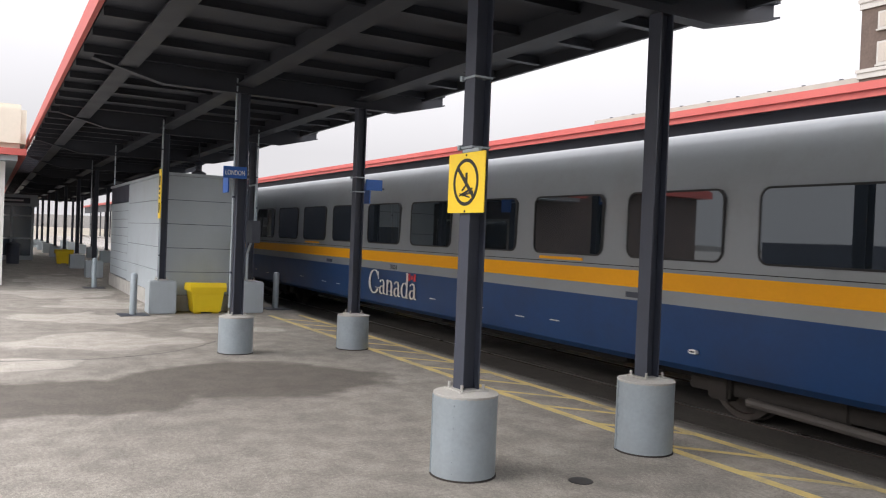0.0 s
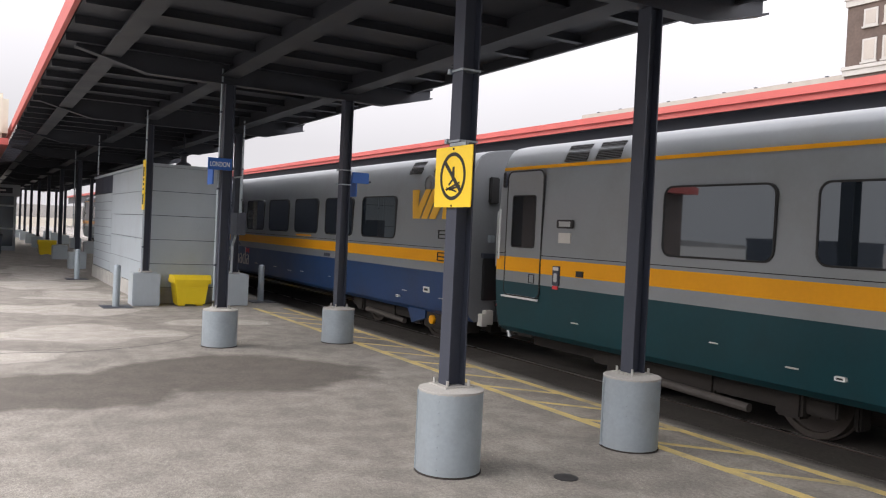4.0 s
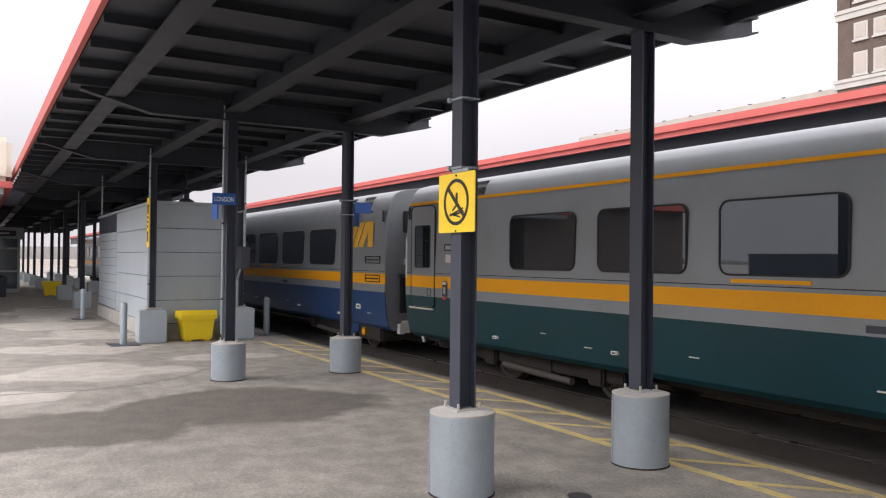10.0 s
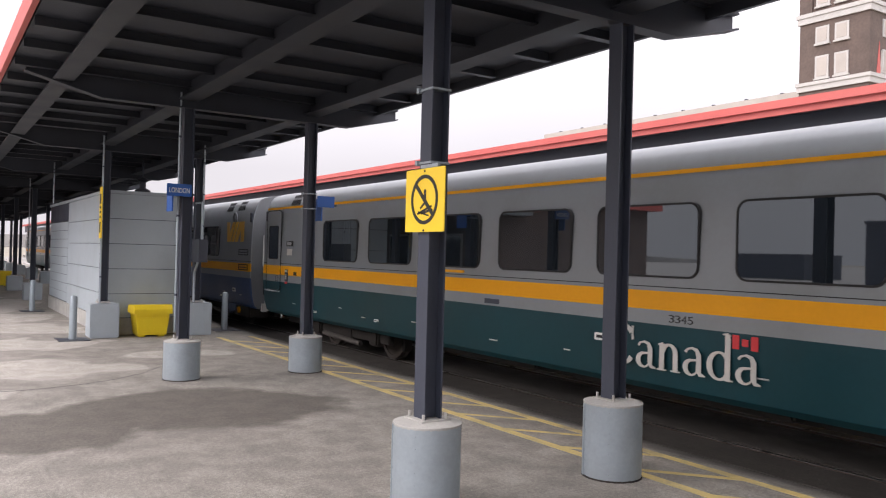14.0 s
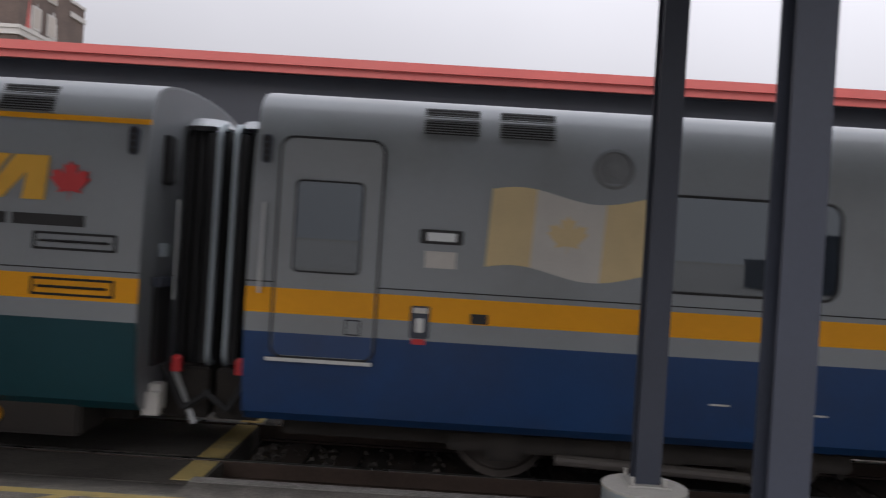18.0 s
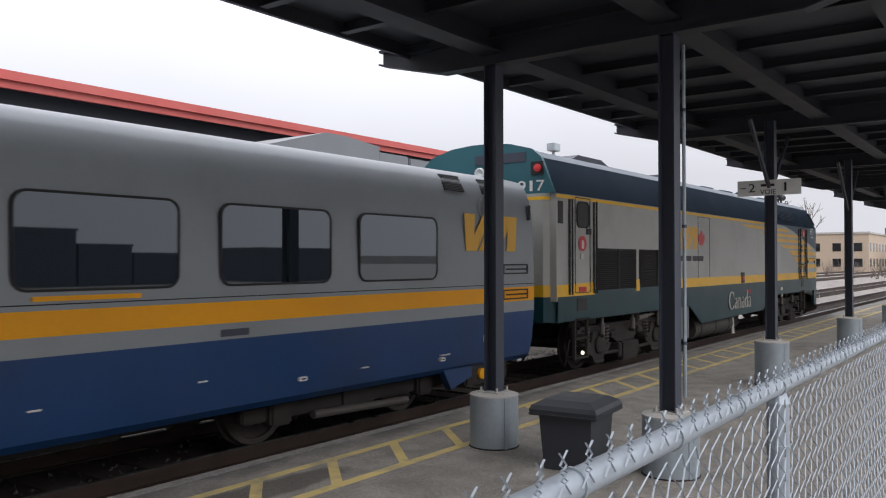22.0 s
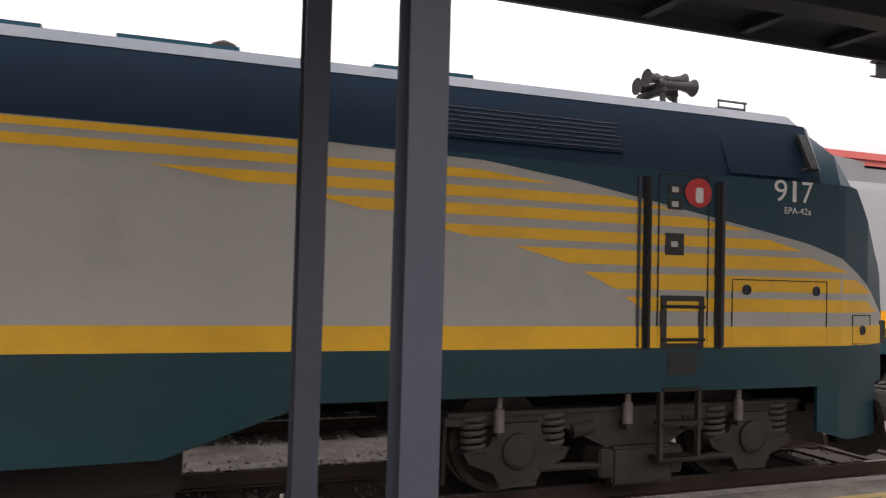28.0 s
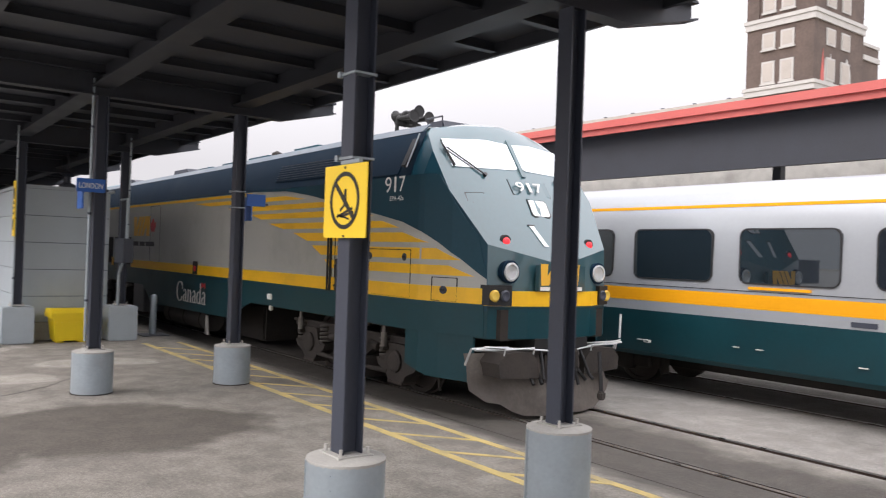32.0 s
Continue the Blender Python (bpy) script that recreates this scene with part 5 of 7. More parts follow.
    # livery on the side
    def strip(xs, low, high, out=0.004):
        """A thin raised skin on the side between two curves."""
        b = bmesh.new()
        cols = []
        for x in xs:
            z0, z1 = low(x), max(high(x), low(x) + 0.001)
            cols.append([b.verts.new((x, y, z)) for y, z in ((Y - out, z0), (Y - out, z1), (Y + 0.002, z1), (Y + 0.002, z0))])
        for p, q in zip(cols, cols[1:]):
            for k in range(4):
                b.faces.new((p[k], q[k], q[(k + 1) % 4], p[(k + 1) % 4]))
        b.faces.new(cols[0])
        b.faces.new(cols[-1][::-1])
        bmesh.ops.recalc_face_normals(b, faces=b.faces[:])
        return b

    def span(x0, x1, step=0.12):
        n = max(2, int((x1 - x0) / step))
        return [x0 + (x1 - x0) * k / n for k in range(n + 1)]

    def edge_top(x):
        for k in range(80):
            z = 3.345 - 0.02 * k
            if nose_edge(z) >= x:
                return z
        return 1.8

    part("teal_wedge", strip(span(-9.0, 0.585), loco_arc, edge_top), M_LOCOBLUE, loco)
    part("grey_skin", strip(span(-1.2, 0.585), lambda x: 1.6, loco_arc, 0.002), M_LOCOGREY, loco)
    part("yellow_line", box(XR, -6.6, Y - 0.004, Y + 0.002, 3.20, 3.265), M_LOCOY, loco, "thin yellow line")
    part("low_band", prism([(-14.62, 1.352), (0.06, 1.352), (0.06, 1.583), (-14.62, 1.583)], "y", Y - 0.010, Y + 0.002), M_LOCOY, loco, "yellow band")
    part("low_band", prism([(XR, 1.352), (-18.45, 1.352), (-18.45, 1.60), (XR, 1.57)], "y", Y - 0.004, Y + 0.002), M_LOCOY, loco, "yellow band")
    part("sill_panel", box(-18.45, -14.62, Y - 0.008, Y + 0.002, 1.35, 1.43), M_GREENB, loco)
    part("low_band", box(-16.62, -16.45, Y - 0.02, Y + 0.002, 1.36, 1.62), M_LOCOY, loco, "yellow band")
    # each stripe: bottom, top, left tip above and below, right end above and below
    for z0, z1, la, lb, ra, rb in ((3.125, 3.205, -9.6, -8.6, -4.81, -4.0), (2.955, 3.05, -7.6, -6.9, -3.39, -2.64), (2.79, 2.892, -6.35, -5.85, -2.42, -1.70), (2.60, 2.705, -5.47, -4.85, -1.46, -0.99),
                                   (2.39, 2.53, -4.43, -3.87, -0.89, -0.29), (2.16, 2.315, -3.70, -3.35, -0.16, 0.23), (1.95, 2.085, -3.23, -3.01, 0.06, 0.42)):
        part("side_stripe", strip(sorted(set(span(la, rb) + [lb, ra])), lambda x: z0 + (z1 - z0) * min(1.0, max(0.0, (lb - x) / (lb - la))), lambda x: z1 - (z1 - z0) * min(1.0, max(0.0, (x - ra) / (rb - ra))), 0.006), M_LOCOY, loco, "yellow stripe")
    # cab side window and mirror, door with rails
    part("cab_window", prism([(-2.65, 3.32), (-1.62, 3.32), (-1.62, 3.82), (-2.65, 3.82)], "y", 0, 0.012), M_NAVY, loco).matrix_basis = Matrix.Translation((0, -1.515, 3.30)) @ pose(0, 0, 0, -22, 0, 0) @ Matrix.Translation((0, 0, -3.30))
    mi = part("mirror", box(-1.47, -1.30, -0.04, 0.0, 0.12, 0.62, 0.015), M_BLACK, loco)
    mi.matrix_basis = Matrix.Translation((0, -1.56, 3.30)) @ pose(0, 0, 0, -24, 0, 0)
    part("mirror_rim", tube((-1.29, -0.02, 0.11), (-1.29, -0.02, 0.63), 0.012, seg=6), M_GALV, mi, "bright metal rim")
    part("mirror_arm", tube((-1.38, -0.02, 0.16), (-1.56, 0.1, 0.16), 0.015, seg=6), M_BLACK, mi)

    def side_door(x0, x1, z0, z1, rails):
        d = part("cab_door", ring(rounded(x0, x1, z0, z1, 0.03), rounded(x0 + 0.015, x1 - 0.015, z0 + 0.015, z1 - 0.015, 0.03), Y - 0.01, Y), M_RUBBER, loco)
        for x in rails:
            part("grab_rail", tube((x, Y - 0.06, z0 - 0.02), (x, Y - 0.06, z1 - 0.05), 0.018, seg=8), M_RUBBER, d)
            part("rail_recess", box(x - 0.035, x + 0.035, Y - 0.012, Y - 0.002, z0 - 0.02, z1 - 0.05), M_RUBBER, d)
        return d

    d = side_door(-3.5, -2.92, 1.36, 3.25, (-3.62, -2.80))
    part("latch_pocket", box(-3.42, -3.22, Y - 0.012, Y, 2.36, 2.60), M_BLACK, d)
    part("latch_pocket", box(-3.40, -3.24, Y - 0.012, Y, 2.86, 2.98), M_BLACK, d)
    part("latch_pocket", box(-3.40, -3.24, Y - 0.012, Y, 3.02, 3.15), M_BLACK, d)
    for z in (2.48, 2.92, 3.08):
        part("pocket_plate", box(-3.36, -3.29, Y - 0.016, Y - 0.011, z - 0.03, z + 0.03), M_PALE, d)
    for x in (-3.70, -2.72):
        part("rail_edge", box(x - 0.012, x + 0.012, Y - 0.018, Y - 0.002, 1.36, 3.2), M_STEELG, d)
    sg = part("extinguisher_sign", lathe([(0.16, 0), (0.16, -0.006), (0.001, -0.006)], 28, None, "y", (-3.06, Y - 0.012, 3.06)), M_LEAFRED, d, "round red sign")
    part("sign_symbol", prism(rounded(-3.105, -3.015, 2.95, 3.12, 0.03), "y", Y - 0.022, Y - 0.018), M_WHITE, sg)
    st = part("step_recess", ring(rounded(-3.46, -2.98, 1.34, 1.92, 0.02), rounded(-3.40, -3.04, 1.40, 1.86, 0.02), Y - 0.02, Y + 0.01), M_BLACK, loco)
    part("step_bar", tube((-3.46, Y - 0.03, 1.80), (-2.98, Y - 0.03, 1.80), 0.018, seg=8), M_RUBBER, st)
    part("step_bar", tube((-3.46, Y - 0.03, 1.44), (-2.98, Y - 0.03, 1.44), 0.018, seg=8), M_RUBBER, st)
    d = side_door(-19.22, -18.63, 1.40, 3.25, (-19.42, -18.48))
    part("window_seal", ring(rounded(-19.16, -18.68, 2.66, 3.18, 0.13), rounded(-19.13, -18.71, 2.69, 3.15, 0.11), Y - 0.02, Y), M_RUBBER, d)
    # matte black sheet stands in for the shade inside the window opening
    part("open_window", prism(rounded(-19.13, -18.71, 2.69, 3.15, 0.11), "y", Y - 0.012, Y), M_BLACK, d, "flat black sheet for the shaded window opening")
    part("rear_door_band", box(-19.2, -18.65, Y - 0.006, Y + 0.002, 1.40, 1.56), M_LOCOY, d)
    sg = part("extinguisher_sign", lathe([(0.15, 0), (0.15, -0.006), (0.001, -0.006)], 28, None, "y", (-18.95, Y - 0.012, 2.36)), M_LEAFRED, d, "round red sign")
    part("sign_symbol", prism(rounded(-18.99, -18.91, 2.26, 2.42, 0.03), "y", Y - 0.022, Y - 0.018), M_WHITE, sg)
    part("data_plate", box(-18.78, -18.6, Y - 0.014, Y, 2.54, 2.66), M_BLACK, d)
    part("data_plate", box(-19.02, -18.9, Y - 0.014, Y, 2.06, 2.16), M_PALE, d)
    part("orange_plate", box(-19.08, -18.8, Y - 0.014, Y, 1.42, 1.52), M_LEAFRED, d)
    part("rear_window", box(-19.83, -19.66, Y - 0.01, Y, 2.72, 3.14), M_BLACK, loco)
    # hatches at the front
    for x0, x1, z0, z1 in ((-2.60, -1.10, 1.36, 2.12), (-0.55, -0.12, 1.36, 1.72)):
        h = part("side_hatch", ring(rounded(x0, x1, z0, z1, 0.012), rounded(x0 + 0.012, x1 - 0.012, z0 + 0.012, z1 - 0.012, 0.012), Y - 0.01, Y), M_RUBBER, loco)
        for x in ((x0 + x1) / 2,) if x1 - x0 < 1 else (x0 + 0.2, x1 - 0.2):
            part("hatch_lock", lathe([(0.06, 0), (0.06, -0.015), (0.045, -0.02), (0.04, -0.005), (0.001, -0.005)], 16, None, "y", (x, Y - 0.005, z1 - 0.12 if x1 - x0 > 1 else 1.53)), M_STEELG, h)
            part("lock_bar", box(x - 0.05, x + 0.02, Y - 0.03, Y - 0.008, (z1 - 0.12 if x1 - x0 > 1 else 1.53) - 0.012, (z1 - 0.12 if x1 - x0 > 1 else 1.53) + 0.012, 0.003), M_BLACK, h)
    # vents and radiators
    g = part("cab_vent", box(-5.72, -3.85, -0.01, 0.0, 3.44, 3.82), M_NAVY, loco)
    g.matrix_basis = Matrix.Translation((0, -1.508, 3.30)) @ pose(0, 0, 0, -22, 0, 0) @ Matrix.Translation((0, 0, -3.30))
    for k in range(7):
        part("slat", box(-5.72, -3.85, -0.018, 0.0, 3.47 + 0.052 * k, 3.477 + 0.052 * k), M_STEELG, g)
    for x0, x1, m in ((-18.40, -16.60, -17.45), (-16.44, -14.68, -15.5)):
        r = part("radiator_grille", box(x0, x1, Y - 0.012, Y, 1.43, 2.28), M_RUBBER, loco, "dark louvred radiator grille")
        part("post", box(m - 0.03, m + 0.03, Y - 0.03, Y, 1.43, 2.28), M_RUBBER, r)
        for k in range(20):
            z = 1.44 + 0.0418 * k
            b = prism([(Y - 0.03, z), (Y - 0.012, z + 0.024), (Y - 0.012, z)], "x", x0 + 0.02, x1 - 0.02)
            part("slat", b, M_UNDER, r)
    # printed marks
    stripe_logo(loco, -14.49, 2.32, 1.5, 0.58, Y - 0.004, M_VIAY)
    maple_leaf(loco, -12.72, 2.32, 0.52, Y - 0.004, M_LEAFRED)
    for x0, x1 in ((-14.47, -13.98), (-13.88, -13.40), (-13.32, -12.58)):
        part("plain_caption", box(x0, x1, Y - 0.003, Y + 0.002, 2.02, 2.15), M_BLACK, loco, "dark caption bar")
    wordmark(loco, -10.62, -1.511, 0.93, 1.95, 0.45, M_PALE)
    flag_mark(loco, -8.95, 1.30, 0.24, 0.12, -1.512)
    lettering("fleet_number", "917", 0.36, -2.02, Y - 0.001, 3.04, M_WHITE, loco, width=0.66)
    lettering("type_mark", "EPA-42a", 0.11, -1.86, Y - 0.001, 2.90, M_WHITE, loco, width=0.46)
    d = part("panel_joint", ring(rounded(-12.95, -12.12, 1.36, 3.18, 0.01), rounded(-12.94, -12.13, 1.37, 3.17, 0.01), Y - 0.006, Y), M_RUBBER, loco)
    r = part("fuel_pocket", box(-9.56, -9.26, Y - 0.014, Y, 1.36, 1.68), M_BLACK, loco)
    part("fuel_cap", lathe([(0.07, 0), (0.07, -0.02), (0.001, -0.025)], 16, None, "y", (-9.41, Y - 0.014, 1.50)), M_LEAFRED, r)
    # sill, skirts and tanks
    shell("sill", [(1.500, 0.98), (1.508, 1.35)], XR + 0.05, 0.06, M_GREENB, loco, "dark green sill")
    for s in (-1, 1):
        part("tank_skirt", prism([(-14.6, 1.0), (-13.5, 0.98), (-12.7, 0.66), (-7.6, 0.70), (-6.5, 1.0)], "y", s * 1.49, s * 1.46), M_GREENB, loco, "dark green skirt")
        part("front_skirt", prism([(-0.76, 1.55), (-0.76, 0.68), (-0.28, 0.56), (0.40, 0.54), (0.44, 1.55)], "y", s * 1.485, s * 1.44), M_GREENB, loco, "dark green front skirt")
    part("frame", box(XR + 0.2, 0.2, -1.3, 1.3, 0.95, 1.29), M_UNDER, loco)
    part("battery_box", box(-14.43, -13.46, -1.46, -0.9, 0.40, 1.04, 0.015), M_ROOFGREY, loco, "grey battery box")
    tank = smooth(part("fuel_tank", tube((-12.4, -1.0, 0.50), (-9.45, -1.0, 0.50), 0.25, seg=24), mat("dusty_brown_tank", (0.085, 0.076, 0.068), 0.75, 0.1, 0.3, 2, 25, 0.2, (0.045, 0.04, 0.036), 0.6, 1.2), loco, "dusty brown air reservoir"))
    for x in (-12.0, -10.9, -9.8):
        part("tank_strap", tube((x, -1.0, 0.50), (x + 0.05, -1.0, 0.50), 0.256, seg=24), M_UNDER, tank)
    part("drain_guard", prism([(-9.42, 0.62), (-9.30, 0.62), (-9.22, 0.20), (-9.44, 0.20)], "y", -1.22, -1.19), M_PALE, loco, "pale sheet guard")
    part("gauge_plate", box(-5.80, -5.62, -1.52, -1.47, 1.08, 1.17, 0.01), M_WHITE, loco, "small white plate")
    part("gauge_plate", box(-5.71, -5.62, -1.52, -1.47, 0.92, 0.985, 0.01), M_PALE, loco)
    part("tank_body", box(-12.9, -7.4, -0.75, 1.2, 0.25, 0.9, 0.05), M_UNDER, loco)
    loco_truck(loco, -17.70, -14.90)
    loco_truck(loco, -4.20, -1.40)
    # steps under the doors
    for x0, x1 in ((-3.42, -3.0), (-19.2, -18.72)):
        s = part("boarding_step", box(x0, x1, -1.5, -1.3, 0.46, 0.49), M_UNDER, loco, "grimy steel boarding steps")
        part("step_pocket", box(x0 + 0.05, x1 - 0.06, -1.512, -1.48, 1.12, 1.31), M_BLACK, s)
        for z in (0.74, 0.98):
            part("tread", box(x0, x1, -1.52, -1.36, z, z + 0.03), M_UNDER, s)
        for x in (x0, x1):
            part("stile", box(x - 0.02, x + 0.02, -1.5, -1.44, 0.46, 1.06), M_TRUCK, s)
    part("step_lamp", lathe([(0.032, 0), (0.032, -0.03), (0.01, -0.035)], 12, None, "y", (-18.85, -1.44, 0.55)), M_WARMLAMP, loco, "lit step lamp")
    # snow plough
    mud = mat("muddy_plough", (0.135, 0.118, 0.104), 0.85, 0, 0.25, 2.5, 25, 0.3, (0.055, 0.046, 0.040), 0.7, 1.5)
    for s in (-1, 1):
        b = bmesh.new()
        cols = []
        low = (0.13, 0.13, 0.12, 0.13, 0.14, 0.20, 0.30, 0.32, 0.44)
        for i in range(9):
            f = i / 8
            yy = s * (0.03 + 1.28 * f)
            xx = 0.86 - 0.40 * f * f
            cols.append([b.verts.new((xx + o, yy, z)) for z, o in ((0.98 - 0.05 * f, -0.10), (0.76, -0.02), (0.58, 0.0), (0.46, 0.05), (low[i], 0.12))])
        for i in range(8):
            for j in range(4):
                b.faces.new((cols[i][j], cols[i + 1][j], cols[i + 1][j + 1], cols[i][j + 1]))
        bmesh.ops.solidify(b, geom=b.faces[:], thickness=0.03)
        pl = smooth(part("plough", b, mud, loco, "mud-caked grey snow plough"), 40)
        part("plough_stay", box(0.1, 0.6, s * 0.9 - 0.05, s * 0.9 + 0.05, 0.4, 0.9), M_UNDER, pl)
        hump = [(s * 0.42, 0.62), (s * 1.12, 0.66), (s * 1.14, 0.84), (s * 1.02, 0.97), (s * 0.60, 0.98), (s * 0.46, 0.86)]
        hp = part("plough_hump", prism(hump, "x", 0.50, 0.90), M_TRUCK, pl, "dark raised step plate")
        part("step_grip", tube((0.92, s * 0.55, 1.03), (0.92, s * 1.06, 1.03), 0.014, seg=6), M_LENS, hp)
        for yy in (0.55, 1.06):
            part("grip_leg", tube((0.90, s * yy, 0.95), (0.92, s * yy, 1.03), 0.012, seg=6), M_LENS, hp)
        part("uncoupling_lever", tube((0.55, s * 0.5, 0.95), (0.72, s * 1.4, 1.02), 0.018, seg=6), M_LENS, loco)
        for k in range(2):
            part("hose", tube((0.5, s * (0.3 + 0.15 * k), 1.0), (0.95, s * (0.42 + 0.15 * k), 0.55), 0.025, seg=8), M_RUBBER, loco)
    part("air_hose", tube((0.86, 0.26, 0.86), (0.98, 0.20, 0.46), 0.03, seg=8), M_RUBBER, loco)
    part("hose_head", box(0.94, 1.03, 0.14, 0.25, 0.36, 0.47, 0.02), M_TRUCK, loco)
    part("flag_holder", tube((0.80, 0.95, 0.98), (0.80, 0.97, 1.26), 0.02, seg=8), M_LENS, loco, "pale metal upright handle")
    part("coupler", box(0.45, 0.98, -0.16, 0.16, 0.72, 1.06, 0.04), M_RUBBER, loco)
    for q in (-1, 1):
        part("plough_bracket", box(0.42, 0.80, q * 0.62 - 0.05, q * 0.62 + 0.05, 0.80, 1.0), M_UNDER, loco)
        part("plough_bracket", box(0.55, 0.88, q * 0.28 - 0.04, q * 0.28 + 0.04, 0.55, 0.92), M_UNDER, loco)
        part("end_step", tube((0.62, q * 0.75, 1.02), (0.62, q * 1.38, 1.02), 0.016, seg=6), M_LENS, loco)
        part("end_step", tube((0.62, q * 1.38, 1.02), (0.52, q * 1.40, 0.80), 0.016, seg=6), M_LENS, loco)
        part("end_cable", tube((0.8, q * 0.34, 1.12), (1.0, q * 0.44, 0.62), 0.022, seg=7), M_RUBBER, loco)
        part("end_cable", tube((0.8, q * 0.2, 1.12), (0.98, q * 0.24, 0.5), 0.022, seg=7), M_RUBBER, loco)
        part("cut_lever", tube((0.92, q * 0.2, 0.98), (0.78, q * 1.3, 1.06), 0.013, seg=6), M_LENS, loco)
    part("knuckle", lathe([(0.09, -0.14), (0.12, -0.1), (0.12, 0.1), (0.09, 0.14)], 14, None, "z", (1.0, 0.03, 0.88)), M_UNDER, loco)
    part("drop_step", box(0.5, 0.87, -0.5, 0.5, 0.98, 1.14), M_BLACK, loco)
    # roof fittings
    h = part("air_horn", box(-3.0, -2.90, -0.8, -0.3, 4.24, 4.32, 0.02), M_RUBBER, loco, "weathered five-trumpet air horn")
    for xx, yy in ((-2.96, -0.76), (-2.94, -0.34), (-2.66, -0.6)):
        part("horn_foot", tube((xx, yy, 4.06), (xx, yy, 4.30), 0.04, 0.03, 8), M_RUBBER, h)
    part("horn_bar", box(-3.0, -2.62, -0.63, -0.57, 4.26, 4.31, 0.01), M_RUBBER, h)
    for x, l, dx, yy, zz in ((-2.95, 0.46, 1, -0.72, 4.36), (-2.93, 0.40, 1, -0.60, 4.45), (-2.90, 0.22, -1, -0.50, 4.36), (-2.95, 0.42, 1, -0.40, 4.37), (-2.86, 0.26, -1, -0.68, 4.42)):
        part("trumpet", lathe([(0.045, -dx * 0.05), (0.06, 0), (0.04, dx * 0.05), (0.045, dx * l * 0.6), (0.065, dx * l * 0.85), (0.10, dx * l), (0.075, dx * l * 0.97)], 14, None, "x", (x, yy, zz)), M_RUBBER, h)
    a = part("roof_antenna", prism([(-2.12, 4.08), (-2.06, 4.20), (-1.66, 4.20), (-1.60, 4.08)], "y", -0.7, -0.2), M_STEEL, loco)
    part("antenna_rail", tube((-2.12, -0.72, 4.26), (-1.64, -0.72, 4.26), 0.014, seg=6), M_STEEL, a)
    for x in (-2.10, -1.66):
        part("rail_post", tube((x, -0.71, 4.1), (x, -0.71, 4.26), 0.012, seg=6), M_STEEL, a)
    part("bell", lathe([(0.12, 0), (0.1, 0.1), (0.02, 0.14)], 16, None, "z", (-7.2, -0.7, 4.11)), M_UNDER, loco)
    part("roof_hatch", prism([(-13.40, 4.1), (-13.30, 4.26), (-12.25, 4.26), (-12.15, 4.1)], "y", -0.8, 0.8), M_STEEL, loco)
    part("roof_fan", prism([(-18.2, 4.1), (-17.9, 4.22), (-16.9, 4.22), (-16.5, 4.1)], "y", -0.9, 0.9), M_STEEL, loco)
    for x in (-11.0, -9.4, -8.0, -6.0):
        part("roof_panel", box(x, x + 0.9, -0.95, 0.95, 4.10, 4.135), M_LOCOBLUE, loco)
    return loco


# nose position of the train along the track, second by second
NOSE = [(0, 76.93), (1, 73.65), (2, 70.8), (2.5, 69.7), (3.5, 68.05), (4.5, 66.95), (5, 66.65), (5.5, 66.5), (6, 66.48), (7, 66.42), (8, 65.85), (9, 65.1), (10, 64.3), (11, 63.33), (12, 62.02), (13, 60.54), (14, 58.9), (15, 56.9), (16, 54.72), (17, 52.17), (18, 49.62), (19, 46.94), (20, 44.03), (21, 41.0), (22, 37.6), (23, 34.0), (24, 30.15), (25, 26.0), (26, 21.86), (27, 17.66), (28, 13.28), (29, 8.95), (30, 4.56), (31, 0.20), (32, -4.07)]


def nose_at(t):
    """Smooth interpolation through the table."""
    ts = [a for a, _ in NOSE]
    xs = [b for _, b in NOSE]
    i = min(max(int(np.searchsorted(ts, t)) - 1, 0), len(ts) - 2)

    def slope(k):
        if k == 0:
            return (xs[1] - xs[0]) / (ts[1] - ts[0])
        if k == len(ts) - 1:
            return (xs[-1] - xs[-2]) / (ts[-1] - ts[-2])
        return (xs[k + 1] - xs[k - 1]) / (ts[k + 1] - ts[k - 1])

    h = ts[i + 1] - ts[i]
    u = (t - ts[i]) / h
    return (2 * u**3 - 3 * u**2 + 1) * xs[i] + (u**3 - 2 * u**2 + u) * h * slope(i) + (-2 * u**3 + 3 * u**2) * xs[i + 1] + (u**3 - u**2) * h * slope(i + 1)


TRAIN = []
loco = locomotive()


